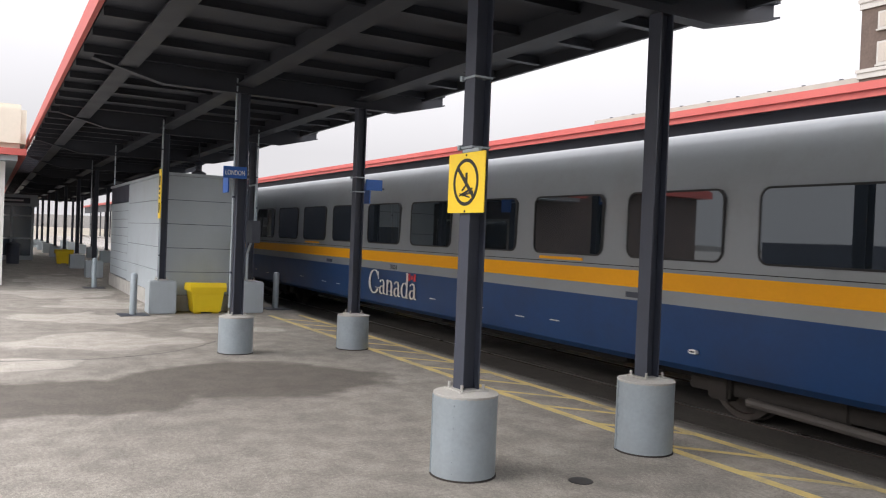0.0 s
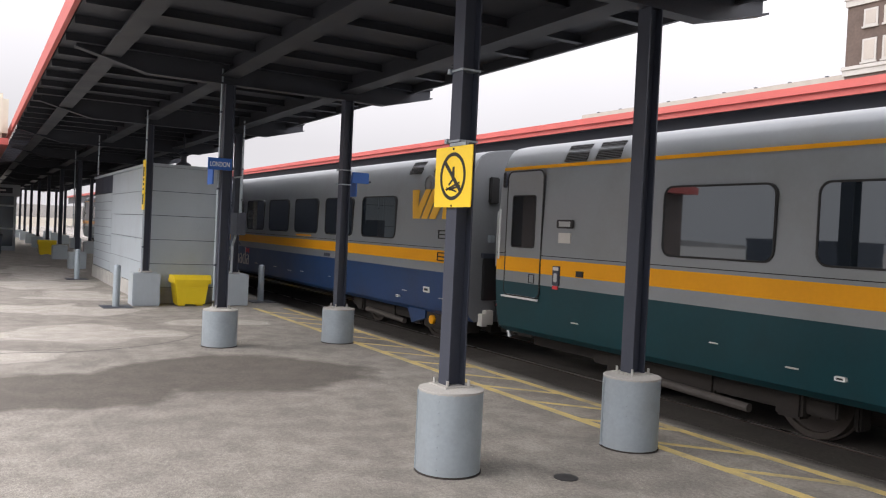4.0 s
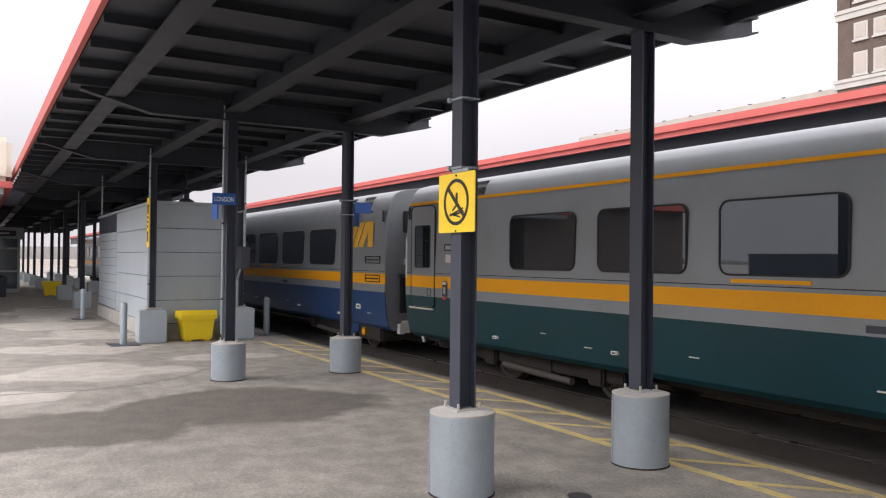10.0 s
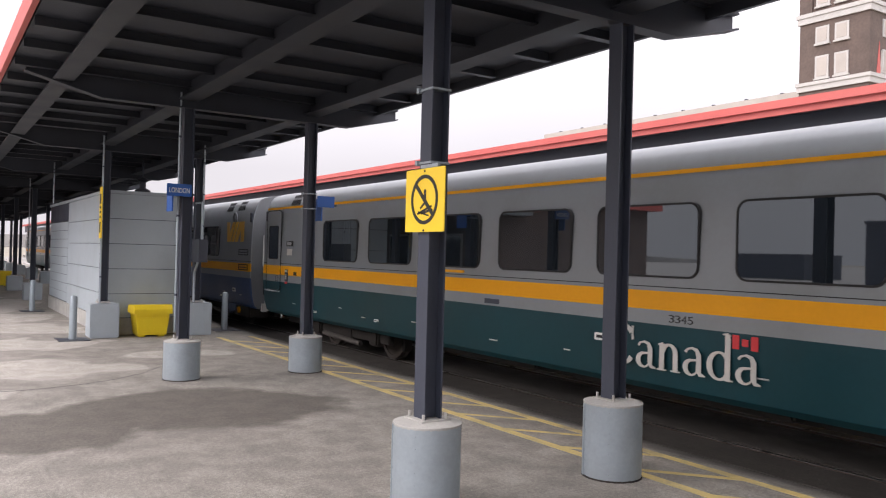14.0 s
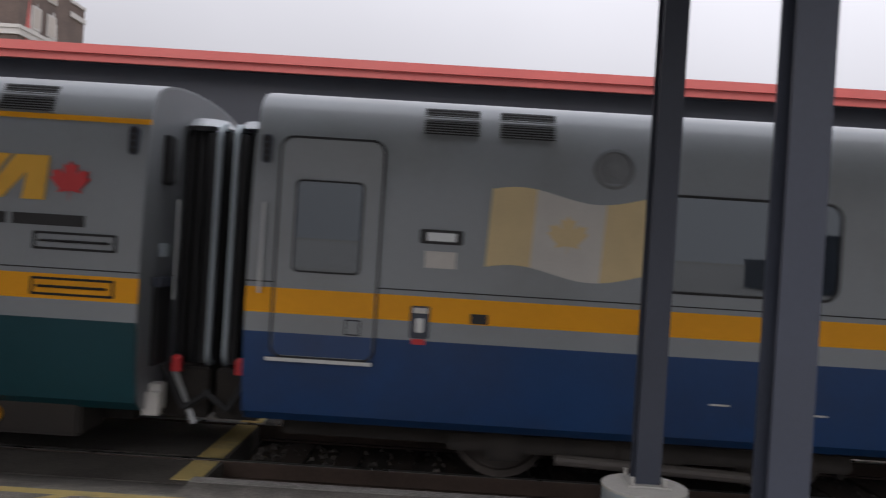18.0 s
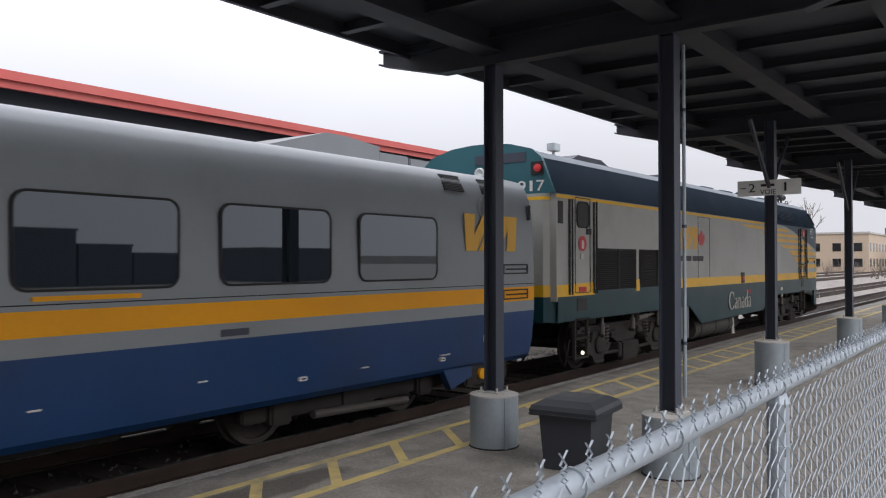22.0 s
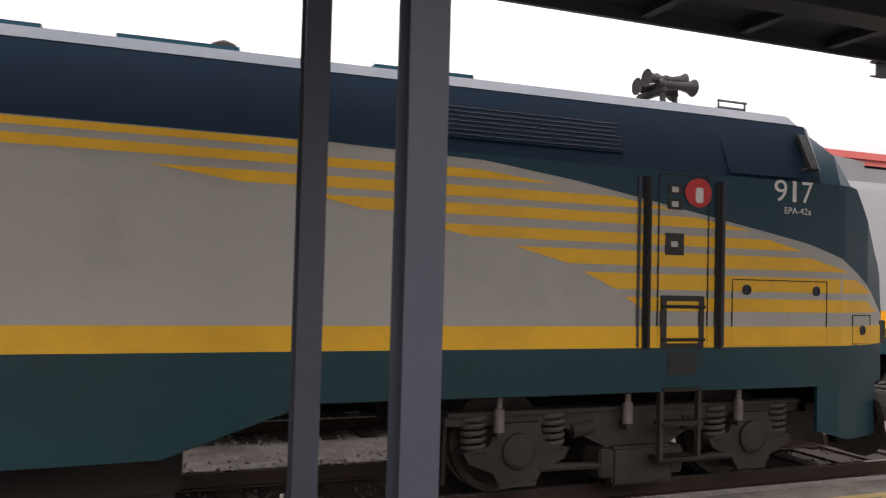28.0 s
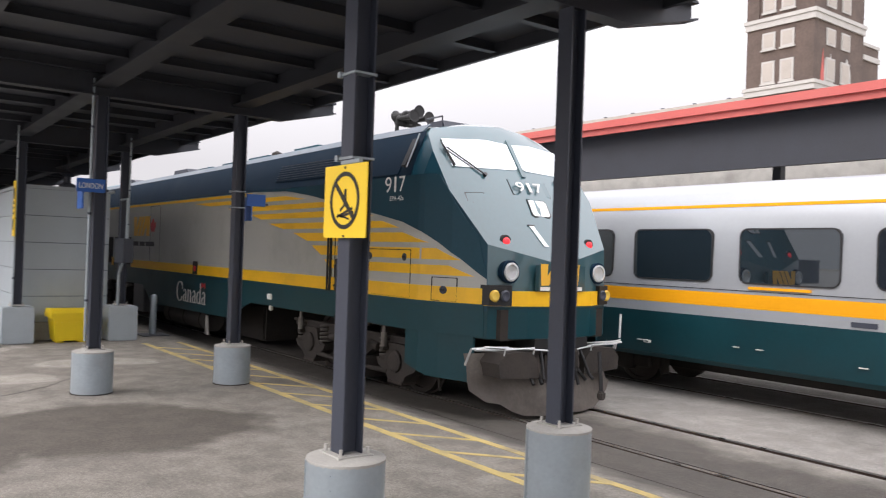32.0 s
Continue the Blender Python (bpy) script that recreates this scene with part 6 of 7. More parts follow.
def long_cab(thing):
    """Draw out the cab end, lift the waist line and taper the front of the locomotive."""
    gx = ((-30.0, -9.2, -3.06, -1.91, -0.55, -0.12, 0.08, 0.53, 1.1), (-30.0, -9.2, -2.38, -1.30, -0.22, 0.20, 0.60, 1.02, 1.55))
    gz = ((0.0, 0.6, 0.98, 1.33, 3.06, 3.28, 3.93, 4.3, 5.3), (0.0, 0.62, 1.16, 1.57, 3.14, 3.34, 3.95, 4.31, 5.31))
    done = set()
    for ob in thing.children_recursive:
        up, m, names = ob, Matrix.Identity(4), []
        while up is not thing:
            m = up.matrix_parent_inverse @ up.matrix_basis @ m
            names.append(up.name.split(".")[0])
            up = up.parent
        if ob.data.name in done or any(n in ("wheelset", "truck_frame", "truck_frame_far", "nose", "plough", "plough_bracket", "end_step", "end_cable", "cut_lever", "knuckle", "coupler", "uncoupling_lever", "hose", "drop_step", "wordmark", "flag_mark") for n in names):
            continue
        done.add(ob.data.name)
        livery = names[0] in ("teal_wedge", "side_stripe", "grey_skin", "front_skirt")
        b = bmesh.new()
        b.from_mesh(ob.data)
        b.transform(m)
        xs = [v.co.x for v in b.verts]
        for cut in ((-0.45, -0.1) if names[0] == "front_skirt" else () if livery else (-9.2, -3.06, -0.84, -0.4, -0.2)):
            if min(xs) < cut - 0.05 and max(xs) > cut + 0.05:
                bmesh.ops.bisect_plane(b, geom=b.verts[:] + b.edges[:] + b.faces[:], plane_co=(cut, 0, 0), plane_no=(1, 0, 0))
        for v in b.verts:
            x, y, z = v.co
            if not livery:
                x, z = float(np.interp(x, *gx)), float(np.interp(z, *gz))
            if z > 1.05 or names[0] == "front_skirt":
                y *= float(np.interp(x, (-0.45, 0.1, 0.6), (1.0, 0.908, 0.752)))
            if z > 3.9:
                z += float(np.interp(x, (-12.0, -3.0), (0.0, 0.06)))
            v.co = (x, y, z)
        b.transform(m.inverted())
        b.to_mesh(ob.data)
        b.free()


long_cab(loco)
TRAIN.append((loco, 0.0))
car_c = passenger_car("grey train car, blue lower side and faded flag print", M_BLUEB, M_GREYB, False, "3333", "bars", flag=True, word=12.02)
TRAIN.append((car_c, -46.0))
car_b = passenger_car("grey train car, dark green lower side, thin yellow line", M_GREENB, M_GREYB, True, "3345", "leaf")
TRAIN.append((car_b, -72.1))
car_a = passenger_car("grey train car, blue lower side and yellow band", M_BLUEB, M_GREYB, False, "3351", "bars")
TRAIN.append((car_a, -98.2))
ahead = copy_thing(car_b, Matrix.Identity(4))
TRAIN.append((ahead, -124.3))

# the train that stands on the second track
parked = passenger_car("parked silver train car with dark green lower side", M_GREENB, M_SILVER, True, "3305", "leaf", word=12.3)
parked.matrix_basis = pose(-9.6, TRACK_2, -0.2)
for k in (1, 2):
    copy_thing(parked, pose(-9.6 - 26.1 * k, TRACK_2, -0.2))


def parked_locomotive():
    e = empty("parked_locomotive", 15.9, TRACK_2, -0.2)
    tagged(e, "parked white and teal diesel locomotive on the second track", "locomotive")
    part("hood", box(0.2, 13.4, -1.5, 1.5, 1.5, 4.2, 0.15), M_SILVER, e)
    part("roof_slope", prism([(-0.5, 4.1), (-0.5, 4.28), (1.1, 4.72), (1.7, 4.72), (2.7, 4.62), (2.7, 4.1)], "y", -1.1, 1.1), M_ROOFGREY, e, "sloping grey roof end")
    part("roof_opening", box(2.70, 2.72, -0.95, 0.95, 4.36, 4.54), M_RUBBER, e)
    for k in range(10):
        part("roof_panel", box(2.8 + 1.05 * k, 3.8 + 1.05 * k, -1.0, 1.0, 4.2, 4.50 if k % 3 else 4.53, 0.02), M_ROOFGREY, e)
    part("hood_low", box(0.2, 16.9, -1.5, 1.5, 1.0, 1.5), M_GREENB, e)
    part("band", box(0.2, 15.8, -1.505, 1.505, 1.5, 1.8), M_YBAND, e)
    part("cab", prism([(13.4, 1.5), (13.4, 4.35), (15.0, 4.35), (15.3, 3.3), (16.6, 3.1), (16.9, 1.5)], "y", -1.5, 1.5), M_WHITE, e, "white cab with a short nose")
    part("cab_window", box(13.8, 14.7, -1.51, -1.48, 3.35, 3.95), M_GLASSD, e)
    part("windscreen", prism([(15.05, 4.1), (15.31, 3.4), (15.33, 3.42), (15.07, 4.12)], "y", -1.2, 1.2), M_GLASSD, e)
    part("pilot", box(16.6, 17.0, -1.4, 1.4, 0.25, 1.1), M_UNDER, e)
    part("tank", box(5.5, 10.5, -1.3, 1.3, 0.3, 1.0, 0.05), M_UNDER, e)
    for x in (2.2, 4.9, 12.0, 14.7):
        wheelset(e, x, 0.5)
        WHEELS.pop()


parked_locomotive()


def motions():
    times = [k * 0.5 for k in range(65)]
    for thing, off in TRAIN:
        walk(thing, [(t, pose(nose_at(t) + off, TRACK_1, -0.2)) for t in times])
    fine = [k * 0.1 for k in range(321)]
    x0 = nose_at(0.0)
    for w, x, r in WHEELS:
        if w.parent in MOVING:
            walk(w, [(t, pose(x, 0, r + RAIL + 0.2, 0, math.degrees((nose_at(t) - x0) / r), 0)) for t in fine])


MOVING = [loco, car_c, car_b, car_a]


# ---- things on the platform ----
def no_walking_sign():
    s = empty("warning_sign", 0.05, YA - 0.105, 2.11)
    tagged(s, "yellow warning sign with a black ring and slash on the column", "sign")
    W, H = 0.55, 0.478
    part("plate", prism(rounded(-W / 2, W / 2, 0, H, 0.012), "y", -0.004, 0.004), M_YSIGN, s)
    cx, cz = 0.0, H * 0.51
    out = [(cx + 0.190 * math.cos(a), cz + 0.188 * math.sin(a)) for a in (2 * math.pi * k / 40 for k in range(40))]
    inn = [(cx + 0.162 * math.cos(a), cz + 0.160 * math.sin(a)) for a in (2 * math.pi * k / 40 for k in range(40))]
    part("ring", ring(out, inn, -0.008, -0.003), M_BLACK, s)
    part("slash", prism([(-0.145, cz + 0.115), (-0.122, cz + 0.135), (0.145, cz - 0.115), (0.122, cz - 0.135)], "y", -0.010, -0.004), M_BLACK, s)
    part("symbol_bar", prism([(-0.012, cz - 0.02), (0.026, cz - 0.02), (0.022, cz + 0.075), (-0.004, cz + 0.075)], "y", -0.007, -0.003), M_BLACK, s)
    for a, b, c, d in ((-0.10, -0.10, 0.10, -0.045), (-0.09, -0.085, 0.06, -0.115), (-0.05, -0.10, 0.11, -0.07), (-0.06, -0.06, 0.0, -0.02)):
        part("symbol_bar", prism([(a, cz + b), (a + 0.01, cz + b - 0.014), (c + 0.01, cz + d - 0.014), (c, cz + d)], "y", -0.007, -0.003), M_BLACK, s)
    for z in (0.012, H - 0.02):
        part("bolt", lathe([(0.008, 0), (0.008, -0.008), (0.001, -0.010)], 8, None, "y", (0, -0.003, z)), M_BLACK, s)
    part("bracket", box(-0.08, 0.16, 0.004, 0.03, H + 0.005, H + 0.03), M_GALV, s)


no_walking_sign()


def strap(x, y, z):
    b = box(-0.086, 0.086, -0.086, 0.086, z, z + 0.016)
    s = part("steel_strap", b, M_GALV)
    s.location = (x, y, 0)
    part("clamp", box(-0.12, -0.086, -0.1, -0.07, z - 0.01, z + 0.03), M_GALV, s)
    tagged(s, "thin galvanised strap clamped round the column", "strap", "column straps")


strap(0, YA, 3.19)
strap(0, YA, 2.63)
strap(frame_x(-1), YB, 2.62)
strap(frame_x(-1), YB, 2.86)


def station_sign(x, y0, y1, z0, z1, text):
    s = empty("station_sign", x, y0, z0)
    tagged(s, "small blue station name sign fixed to the column", "sign", "station signs")
    part("board", box(0, 0.025, 0, y1 - y0, 0, z1 - z0, 0.004), M_BLUESIGN, s)
    part("side_board", box(-0.30, 0.0, 0.08, 0.10, -0.22, 0.14), M_BLUESIGN, s)
    if text:
        lettering("name", text, 0.105, 0.028, 0.03, 0.05, M_WHITE, s, width=(y1 - y0) * 0.82, rot=(90, 0, 90))
    part("bracket", box(-0.03, 0.0, (y1 - y0) - 0.12, (y1 - y0) + 0.05, 0.02, 0.05), M_STEEL, s)
    return s


station_sign(frame_x(-1) + 0.09, 2.80, 3.16, 2.70, 2.88, "LONDON")
station_sign(frame_x(-1) + 0.09, 5.17, 5.47, 2.66, 2.84, "")

post_sign = empty("yellow_post_sign", frame_x(-2) + 0.5, YA - 0.17, 2.1)
tagged(post_sign, "tall narrow yellow sign on the column by the shed", "sign")
part("board", box(-0.12, 0.12, -0.02, 0.0, 0, 1.07, 0.005), M_YSIGN, post_sign)
for z, h in ((0.12, 0.22), (0.42, 0.05), (0.52, 0.05), (0.62, 0.05), (0.72, 0.20)):
    part("plain_bar", box(-0.06, 0.06, -0.024, -0.02, z, z + h), M_BLACK, post_sign)

track_sign = empty("track_sign", 3 * P - 0.4 - 0.10, 3.31, 3.05)
tagged(track_sign, "white sign board with black track numbers on the column", "sign")
part("board", box(-0.02, 0.0, 0, 0.98, 0, 0.25, 0.004), M_WHITE, track_sign)
lettering("left_number", "2", 0.2, -0.023, 0.80, 0.06, M_BLACK, track_sign, width=0.1, rot=(90, 0, -90))
lettering("right_number", "1", 0.2, -0.023, 0.25, 0.06, M_BLACK, track_sign, width=0.032, rot=(90, 0, -90))
lettering("caption", "VOIE", 0.11, -0.023, 0.62, 0.02, M_BLACK, track_sign, width=0.24, rot=(90, 0, -90))
part("plain_bar", box(-0.024, -0.02, 0.40, 0.61, 0.145, 0.185), M_BLACK, track_sign)
part("pointer", box(-0.024, -0.02, 0.84, 0.93, 0.12, 0.135), M_BLACK, track_sign)


def bollard(x, y):
    b = empty("bollard", x, y, 0)
    tagged(b, "pale grey round steel bollard on the asphalt", "bollard", "bollards")
    smooth(part("post", lathe([(0.075, 0), (0.075, 0.86), (0.06, 0.895), (0.02, 0.91)], 20), M_GALV, b))
    part("base_plate", box(-0.34, 0.34, -0.3, 0.3, 0.0005, 0.012), M_STEEL, b, "dark base plate")


bollard(-12.74, 2.48)
bollard(-20.8, 2.56)
bollard(-13.8, 5.98)


def grit_bin(x, y, rz):
    g = empty("grit_bin", x, y, 0, rz)
    tagged(g, "bright yellow plastic grit bin with a closed lid", "bin", "grit bins")
    b = prism([(-0.24, 0.04), (0.24, 0.04), (0.30, 0.50), (-0.30, 0.50)], "x", -0.30, 0.30)
    for v in b.verts:
        if v.co.z > 0.3:
            v.co.x *= 1.18
    part("body", b, M_YPLAST, g)
    for sx in (-0.2, 0.2):
        part("foot", box(sx - 0.07, sx + 0.07, -0.2, 0.2, 0, 0.05), M_YPLAST, g)
    part("rib", box(-0.345, 0.345, -0.30, 0.30, 0.40, 0.43, 0.008), M_YPLAST, g)
    part("lid", prism([(-0.33, 0.50), (0.33, 0.50), (0.34, 0.56), (0.26, 0.67), (-0.28, 0.70), (-0.34, 0.60)], "x", -0.40, 0.40), M_YPLAST, g, "sloping yellow lid")


grit_bin(-13.03, 4.07, 90)
grit_bin(-36.5, 2.9, 90)


def wheelie_bin():
    g = empty("waste_bin", 12.91, 3.96, 0, 6)
    tagged(g, "dark grey plastic waste bin with a domed lid", "bin")
    b = prism([(-0.23, 0.0), (0.23, 0.0), (0.265, 0.56), (-0.265, 0.56)], "x", -0.26, 0.26)
    for v in b.verts:
        if v.co.z > 0.2:
            v.co.x *= 1.2
    part("body", b, M_BINGREY, g)
    b = bmesh.new()
    for z, k in ((0.54, 0.92), (0.58, 0.94), (0.62, 0.88), (0.67, 0.64), (0.69, 0.37)):
        for sx in (-1, 1):
            for sy in (-1, 1):
                b.verts.new((sx * 0.40 * k, sy * 0.36 * k, z))
    bmesh.ops.convex_hull(b, input=b.verts[:])
    lid = part("lid", b, M_BINGREY, g, "domed dark lid")
    part("lid_rim", box(-0.385, 0.385, -0.345, 0.345, 0.525, 0.555, 0.012), M_BINGREY, lid)


wheelie_bin()


# ---- chain-link fence beside the camera ----
def fence():
    f = empty("chain_link_fence", 0, 1.195, 0)
    tagged(f, "galvanised chain-link fence with a round top rail", "fence")
    XL, XE, TOP = 6.6, 34.0, 1.475
    smooth(part("top_rail", tube((XL, 0, TOP), (XE, 0.05, TOP), 0.036, seg=16), M_FENCE, f))
    for x in (9.35, 12.9, 16.4, 19.8, 23.3, 26.8, 30.3):
        y = 0.05 * (x - XL) / (XE - XL)
        p = smooth(part("post", tube((x, y, 0), (x, y, TOP - 0.07), 0.045, seg=16), M_FENCE, f))
        part("post_cap", tube((x, y, TOP - 0.07), (x, y, TOP - 0.02), 0.050, 0.03, 16), M_FENCE, p)
        part("clamp", tube((x, y, 1.22), (x, y, 1.235), 0.05, seg=16), M_GALV, p)
        part("clamp", tube((x - 0.03, y, TOP), (x + 0.03, y, TOP), 0.041, seg=16), M_GALV, p)
    for k in range(44):
        x = 6.9 + 0.62 * k
        part("tie_wire", tube((x, 0.05 * (x - XL) / (XE - XL), TOP), (x + 0.012, 0.05 * (x - XL) / (XE - XL), TOP), 0.042, seg=14), M_GALV, f)
    verts, faces = [], []
    pitch, dz = 0.058, 0.050

    def wire(pts, r=0.0026):
        n = len(pts)
        base = len(verts)
        for px, py, pz in pts:
            for a in (0.5, 2.6, 4.7):
                verts.append((px + r * math.cos(a), py + r * math.sin(a), pz))
        for k in range(n - 1):
            for j in range(3):
                q = base + 3 * k + j
                w = base + 3 * k + (j + 1) % 3
                faces.append((q, w, w + 3, q + 3))

    rs = random.Random(8)
    x = XL
    i = 0
    while x < 26:
        y = 0.05 * (x - XL) / (XE - XL) - 0.04
        pts = []
        z, k = 0.04, 0
        while z < TOP + 0.01:
            pts.append((x + (pitch if (k + i) % 2 else 0.0), y + (0.006 if k % 2 else -0.006), z))
            z += dz
            k += 1
        wire(pts, 0.0028 if x < 16 else 0.0022)
        # twisted barb above the rail
        if i % 2 == 0:
            ex, lean = pts[-1][0], rs.uniform(-0.01, 0.01)
            for s in (-1, 1):
                tw = [(ex + s * 0.03, y, TOP + 0.005), (ex, y, TOP + 0.035)]
                for q in range(5):
                    tw.append((ex + s * (0.007 if q % 2 else -0.007) + lean * q / 4, y + s * 0.004, TOP + 0.04 + 0.009 * q))
                tw.append((ex + s * 0.018 + lean, y, TOP + 0.105))
                wire(tw, 0.0030)
        x += pitch
        i += 1
    me = bpy.data.meshes.new("chain_link_mesh")
    me.from_pydata(verts, [], faces)
    me.materials.append(M_FENCE)
    ob = new("chain_link_mesh", me)
    ob.parent = f
    tagged(ob, kind="stuff")


fence()

# ---- fittings of the canopy ----
def conduit(x, y, z0, z1, label="thin grey conduit pipe running up the column"):
    c = smooth(part("conduit", tube((x, y, z0), (x, y, z1), 0.018, seg=8), M_GALV))
    tagged(c, label, "pipe", "conduits")
    for k in range(3):
        z = z0 + (z1 - z0) * (0.15 + 0.33 * k)
        part("pipe_clamp", tube((x, y, z), (x, y, z + 0.03), 0.024, seg=8), M_STEELG, c)


conduit(frame_x(-1) - 0.02, YA - 0.11, 0.70, 4.25)
conduit(frame_x(-2) + 0.42, YA - 0.14, 0.76, 4.25)
conduit(frame_x(-3), 2.9, 3.1, 4.25)
conduit(frame_x(-4), 2.95, 1.5, 4.25)
conduit(frame_x(-2) + 0.75, YB - 0.1, 2.1, 4.2)
conduit(0.35 + 2 * P - 0.25, YA - 0.09, 0.70, 4.05)
jb = empty("junction_box", frame_x(-2) + 0.55, YB - 0.12, 1.64)
tagged(jb, "dark grey electrical box with a bent pipe on the column", "box")
part("case", box(-0.35, 0.35, -0.1, 0.1, 0, 0.5, 0.01), M_STEEL, jb)
part("bent_pipe", tube((-0.05, 0, 0.0), (-0.3, 0, -0.25), 0.03, seg=8), M_GALV, jb)
part("down_pipe", tube((-0.3, 0, -0.25), (-0.3, 0, -0.9), 0.03, seg=8), M_GALV, jb)
part("cage_bar", tube((0.35, -0.05, 0.5), (0.35, -0.05, 1.3), 0.02, seg=8), M_GALV, jb)
part("cage_bar", tube((-0.15, -0.05, 1.3), (0.35, -0.05, 1.3), 0.02, seg=8), M_GALV, jb)
sp = empty("loudspeaker", -17.6, 4.85, 3.35)
tagged(sp, "black loudspeaker hanging from the canopy above the shed", "loudspeaker")
part("horn", lathe([(0.06, 0), (0.2, 0.08), (0.2, 0.14), (0.08, 0.2), (0.08, 0.35), (0.18, 0.42), (0.04, 0.5)], 18), M_STEEL, sp)
part("hanger", tube((0, 0, 0.5), (0, 0, 1.0), 0.02, seg=6), M_STEEL, sp)
far_sign = empty("yellow_platform_sign", 5 * P - 0.5, 3.6, 2.75)
tagged(far_sign, "small yellow sign hanging from a far column", "sign")
part("board", box(-0.02, 0.02, -0.35, 0.35, 0, 0.22), M_YSIGN, far_sign)
part("hanger", tube((0, 0, 0.22), (0, 0, 1.5), 0.012, seg=6), M_STEEL, far_sign)
sky_strip = empty("rooflight_strip", 0, 0, 0)
tagged(sky_strip, "pale translucent corrugated rooflight strip in the canopy", "rooflight", kind="structure")
for k in range(15):
    part("corrugation", box(-35.4 + k * 1.02, -34.8 + k * 1.02, 0.84, 1.46, 4.44, 4.455), M_WHITE, sky_strip)

# ---- station building at the left ----
st = empty("station_awning", -21.0, 0.62, 0)
tagged(st, "cream station awning with a red stripe on a white post", "awning")
part("fascia", box(-30, 0, -9, 0, 4.05, 5.35, 0.15), M_CREAM, st)
part("red_stripe", box(-30.02, 0.02, -9.02, 0.02, 3.86, 4.05), M_RED, st)
part("soffit", box(-29.8, -0.2, -8.8, -0.2, 3.70, 3.86), M_SHED, st)
for x in (-1.0, -9.0, -17.0):
    part("post", box(x - 0.12, x + 0.12, -0.75, -0.5, 0, 3.7), M_WHITE, st, "white post")
kiosk = empty("glass_vestibule", -40.2, 1.75, 0)
tagged(kiosk, "grey glazed station vestibule with a dark doorway", "vestibule")
part("roof", box(-4.2, 0.2, -3.2, 0.15, 2.72, 3.30, 0.02), M_SHED, kiosk)
kb = part("name_board", box(0.2, 0.24, -1.7, -0.2, 2.86, 3.14, 0.01), M_STEEL, kiosk, "dark name board")
part("plain_bar", box(0.24, 0.245, -1.5, -0.5, 2.96, 3.04), M_WHITE, kb)
part("plinth", box(-4, 0, -3.0, 0, 0, 0.22), M_SHED, kiosk)
for y in (-3.0, -2.0, -1.06, -0.12):
    part("mullion", box(-0.10, 0.02, y, y + 0.12, 0.22, 2.72), M_SHED, kiosk)
for z in (1.05, 2.2):
    part("transom", box(-0.08, 0.01, -3.0, 0.0, z, z + 0.09), M_SHED, kiosk)
part("pane", box(-0.04, -0.02, -2.94, -0.06, 0.22, 2.72), mat("bluish_glass", (0.05, 0.075, 0.10), 0.08, 0, 0.05, spec=0.8), kiosk, "bluish glass")
part("pane", box(-4, -0.12, -0.04, -0.02, 0.22, 2.72), M_GLASSD, kiosk, "dark glass")
for x in (-4.0, -2.8, -1.6):
    part("mullion", box(x, x + 0.1, -0.05, 0.0, 0.22, 2.72), M_SHED, kiosk)
tb = empty("litter_bin", -36.0, 0.75, 0)
tagged(tb, "grey round litter bin by the vestibule", "bin")
part("drum", lathe([(0.26, 0), (0.28, 0.8), (0.3, 0.82), (0.3, 0.9), (0.1, 1.0)], 20), M_STEELG, tb)

# ---- car park and low buildings across it, mirrored in the train's windows ----
# unseen paving, made wide and pale to lighten the ground mirrored in windows
lot = part("car_park", box(-500, 500, -600, -9.0, -0.2, -0.06), M_PAVE)
tagged(lot, "unseen pale car park paving that lightens the window reflections", "pavement", kind="structure")
station = empty("station_building", -75, -16, 0)
tagged(station, "low brown brick station building behind the platform", "building")
part("wall", box(0, 53, 0, 9.5, 0, 4.3), M_BRICK, station)
part("roof", prism([(-0.5, 4.3), (-0.5, 4.6), (4.7, 6.2), (10.0, 4.6), (10.0, 4.3)], "x", -0.5, 53.5), M_RED, station, "low pitched red-brown roof")
for k in range(12):
    w = part("window", box(1.5 + 4.3 * k, 3.7 + 4.3 * k, 9.48, 9.54, 1.0, 2.9), M_STONE, station)
    part("pane", box(1.6 + 4.3 * k, 3.6 + 4.3 * k, 9.54, 9.56, 1.1, 2.8), M_GLASSD, w)
for x, w, h, d in ((-66, 14, 2.9, -76), (-29, 8, 5.2, -48), (31.5, 2.4, 2.3, -50), (34, 6.3, 4.5, -50), (40.5, 4.8, 3.3, -50), (45.5, 6, 2.6, -50), (58, 10, 3.2, -48)):
    o = empty("street_building", x, d, 0)
    tagged(o, "plain dark flat-roofed building across the car park", "building", "street buildings")
    part("wall", box(0, w, -8, 0, 0, h), M_STEELG, o)
    part("parapet", box(-0.1, w + 0.1, -8.1, 0.1, h, h + 0.2), M_STEELG, o)


# ---- distance beyond the yard ----
def plain_block(x, y, w, d, h, m, label, rows=2):
    o = empty("distant_building", x, y, -0.4)
    tagged(o, label, "building", "distant buildings")
    part("wall", box(0, w, 0, d, 0, h), m, o)
    part("parapet", box(-0.2, w + 0.2, -0.2, d + 0.2, h, h + 0.4), M_STONE, o)
    for r in range(rows):
        for k in range(int(d // 4)):
            part("window", box(-0.05, 0.02, 1.2 + 4 * k, 2.8 + 4 * k, 1.2 + 3.2 * r, 2.9 + 3.2 * r), M_GLASSD, o)
        for k in range(int(w // 4)):
            part("window", box(1.2 + 4 * k, 2.8 + 4 * k, -0.05, 0.02, 1.2 + 3.2 * r, 2.9 + 3.2 * r), M_GLASSD, o)


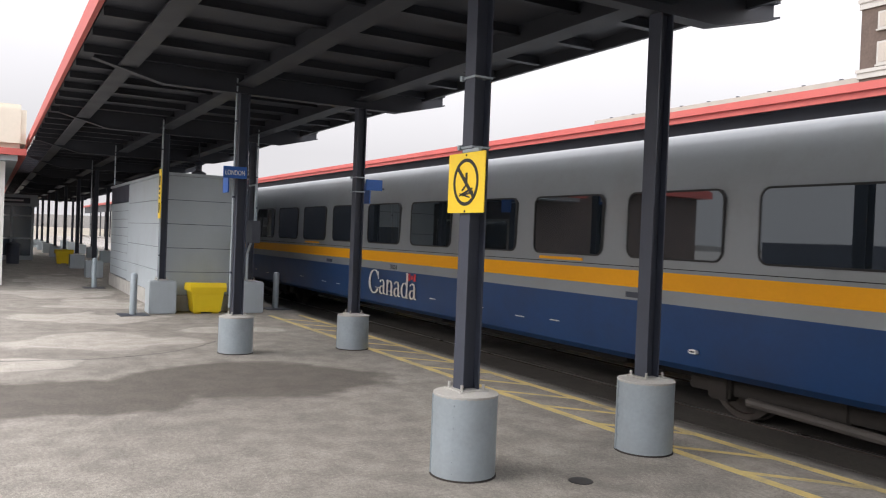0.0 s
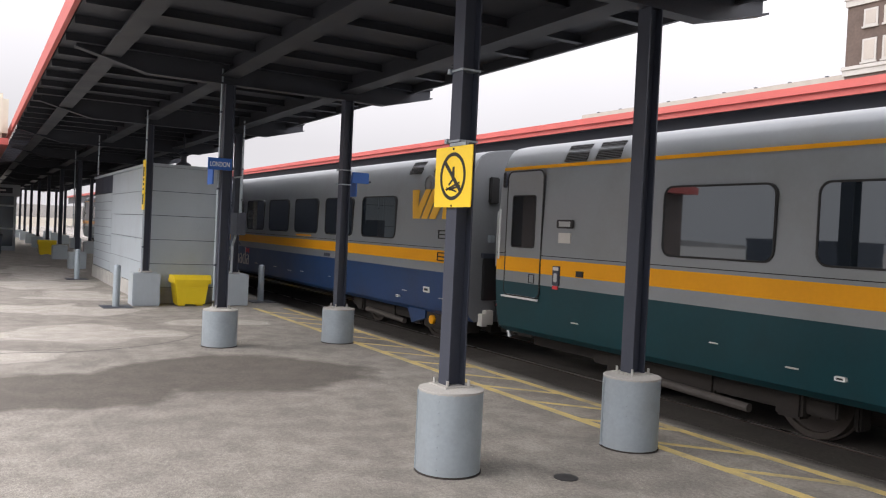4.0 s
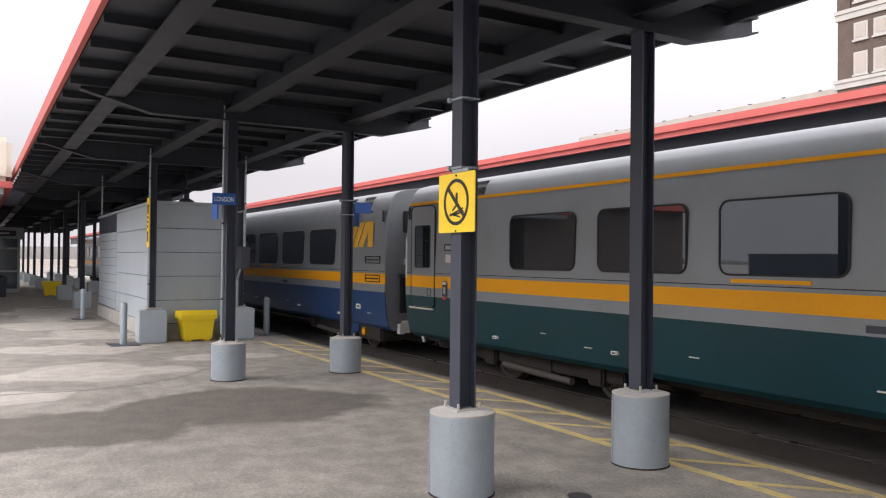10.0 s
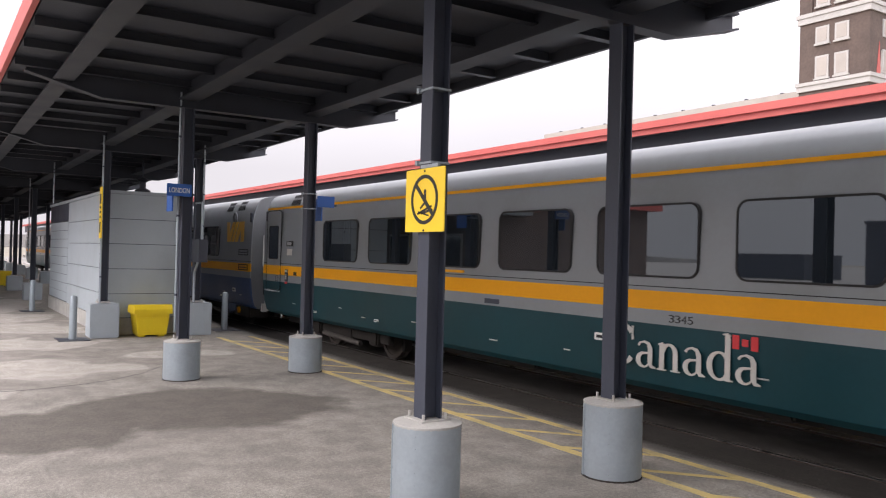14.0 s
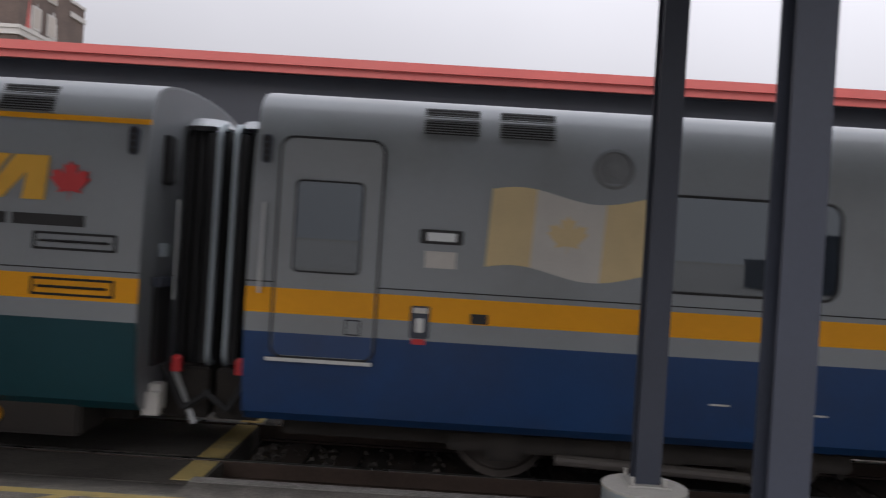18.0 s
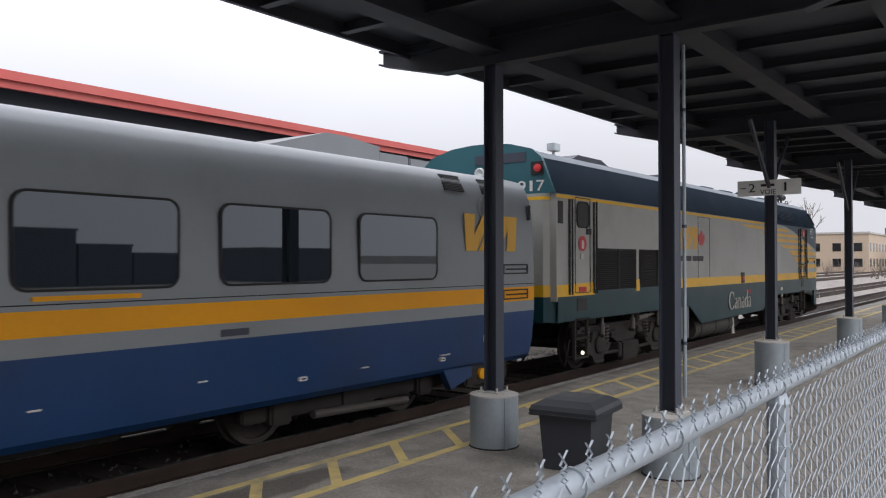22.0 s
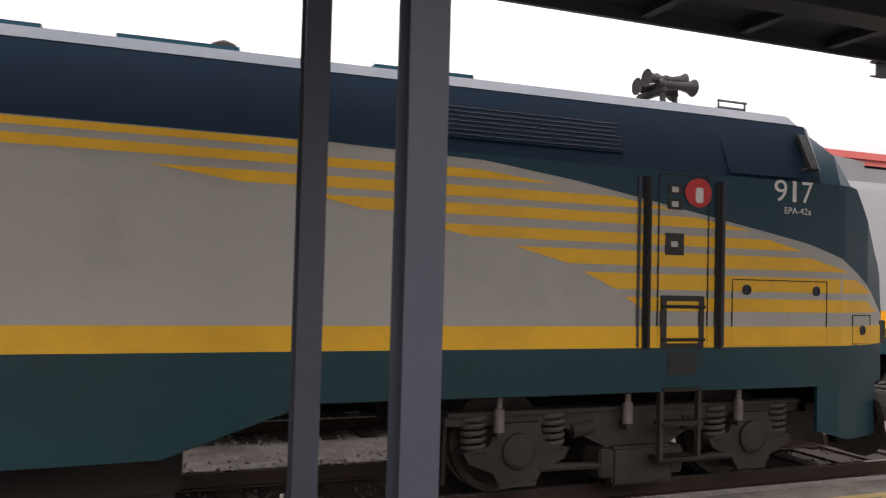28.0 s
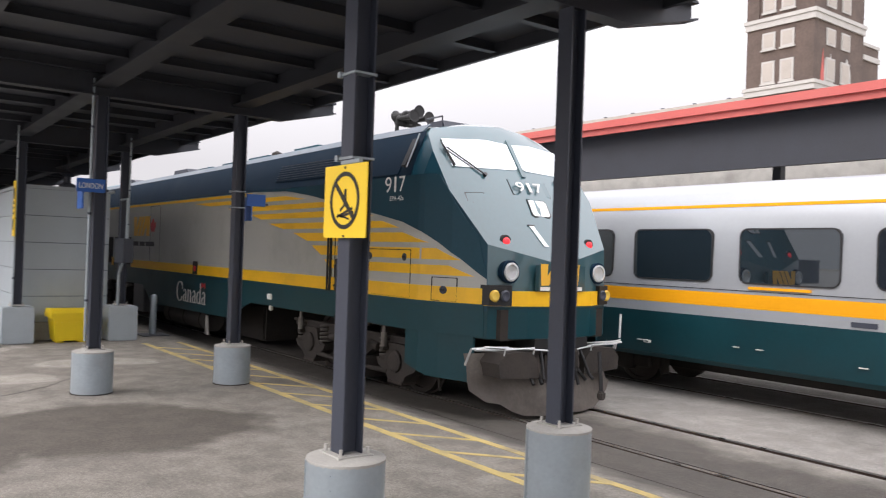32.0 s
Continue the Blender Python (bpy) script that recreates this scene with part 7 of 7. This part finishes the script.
plain_block(188, 28, 30, 26, 8.0, mat("tan_wall", (0.50, 0.40, 0.30), 0.85, 0, 0.1), "long tan two-storey building beyond the yard")
plain_block(196, 8, 26, 14, 7.0, M_STONE, "pale flat-roofed building beyond the yard")
plain_block(240, 60, 40, 30, 9.0, M_BEIGE, "low grey building far beyond the yard")
plain_block(170, -30, 30, 24, 6.0, M_BEIGE, "low grey building far beyond the yard", 1)


def bare_tree(x, y, h, seed):
    t = empty("bare_tree", x, y, -0.4)
    tagged(t, "leafless spreading tree beyond the tracks", "tree", "bare trees")
    r = random.Random(seed)
    tr, tw = bmesh.new(), bmesh.new()
    tube((0, 0, 0), (0, 0, h * 0.22), h * 0.028, h * 0.022, 8, tr, False)

    def grow(p, d, l, w, depth):
        q = p + d * l
        tube(p, q, w, w * 0.66, 5 if depth < 2 else 3, tr if depth < 2 else tw, False)
        if depth == 5:
            return
        for _ in range(3 if depth < 4 else 2):
            nd = (d + Vector((r.uniform(-0.75, 0.75), r.uniform(-0.75, 0.75), r.uniform(-0.15, 0.55)))).normalized()
            grow(q, nd, l * r.uniform(0.62, 0.82), w * 0.62, depth + 1)

    for k in range(4):
        a = 1.57 * k + r.uniform(-0.4, 0.4)
        grow(Vector((0, 0, h * 0.2)), Vector((0.55 * math.cos(a), 0.55 * math.sin(a), 0.8)).normalized(), h * 0.24, h * 0.016, 1)
    part("trunk", tr, M_BARK, t)
    tagged(part("twigs", tw, M_BARK, t), kind="stuff")


bare_tree(128, 30, 13, 1)
bare_tree(150, 47, 11, 2)
bare_tree(175, 18, 12, 3)
bare_tree(210, 75, 14, 4)
bare_tree(58, -22, 10, 5)
bare_tree(74, -24, 11, 6)
brush = bmesh.new()
rs = random.Random(77)
for k in range(420):
    x, y = rs.uniform(120, 260), rs.uniform(-10, 120)
    for _ in range(4):
        tube((x, y, -0.4), (x + rs.uniform(-1.2, 1.2), y + rs.uniform(-1.2, 1.2), rs.uniform(0.6, 2.6)), 0.05, 0.01, 3, brush, False)
tagged(part("brushwood", brush, M_BARK), "low leafless brush beyond the rail yard", "brush", kind="stuff")
hill = part("far_treeline", prism([(-900, -0.4), (-700, 9), (-420, 7), (-200, 11), (0, 8), (240, 12), (520, 8), (900, -0.4)], "x", 620, 640), mat("hazy_woods", (0.30, 0.29, 0.28), 0.95, 0, 0.2, 0.05, 1))
tagged(hill, "low hazy line of far woods", "woods", kind="structure")
hill_w = part("far_treeline_west", prism([(-900, -0.4), (-600, 8), (-250, 10), (0, 8), (300, 11), (900, -0.4)], "x", -640, -620), hill.data.materials[0])
tagged(hill_w, "low hazy line of far woods", "woods", kind="structure")
mast = empty("floodlight_mast", 38.0, 18.0, 0)
tagged(mast, "slim steel mast with small floodlights", "lamp")
part("pole", tube((0, 0, -0.4), (0, 0, 7.0), 0.07, seg=10), M_GALV, mast)
part("floodlight", box(-0.3, 0.3, -0.2, 0.2, 7.0, 7.35, 0.03), M_SHED, mast)


motions()
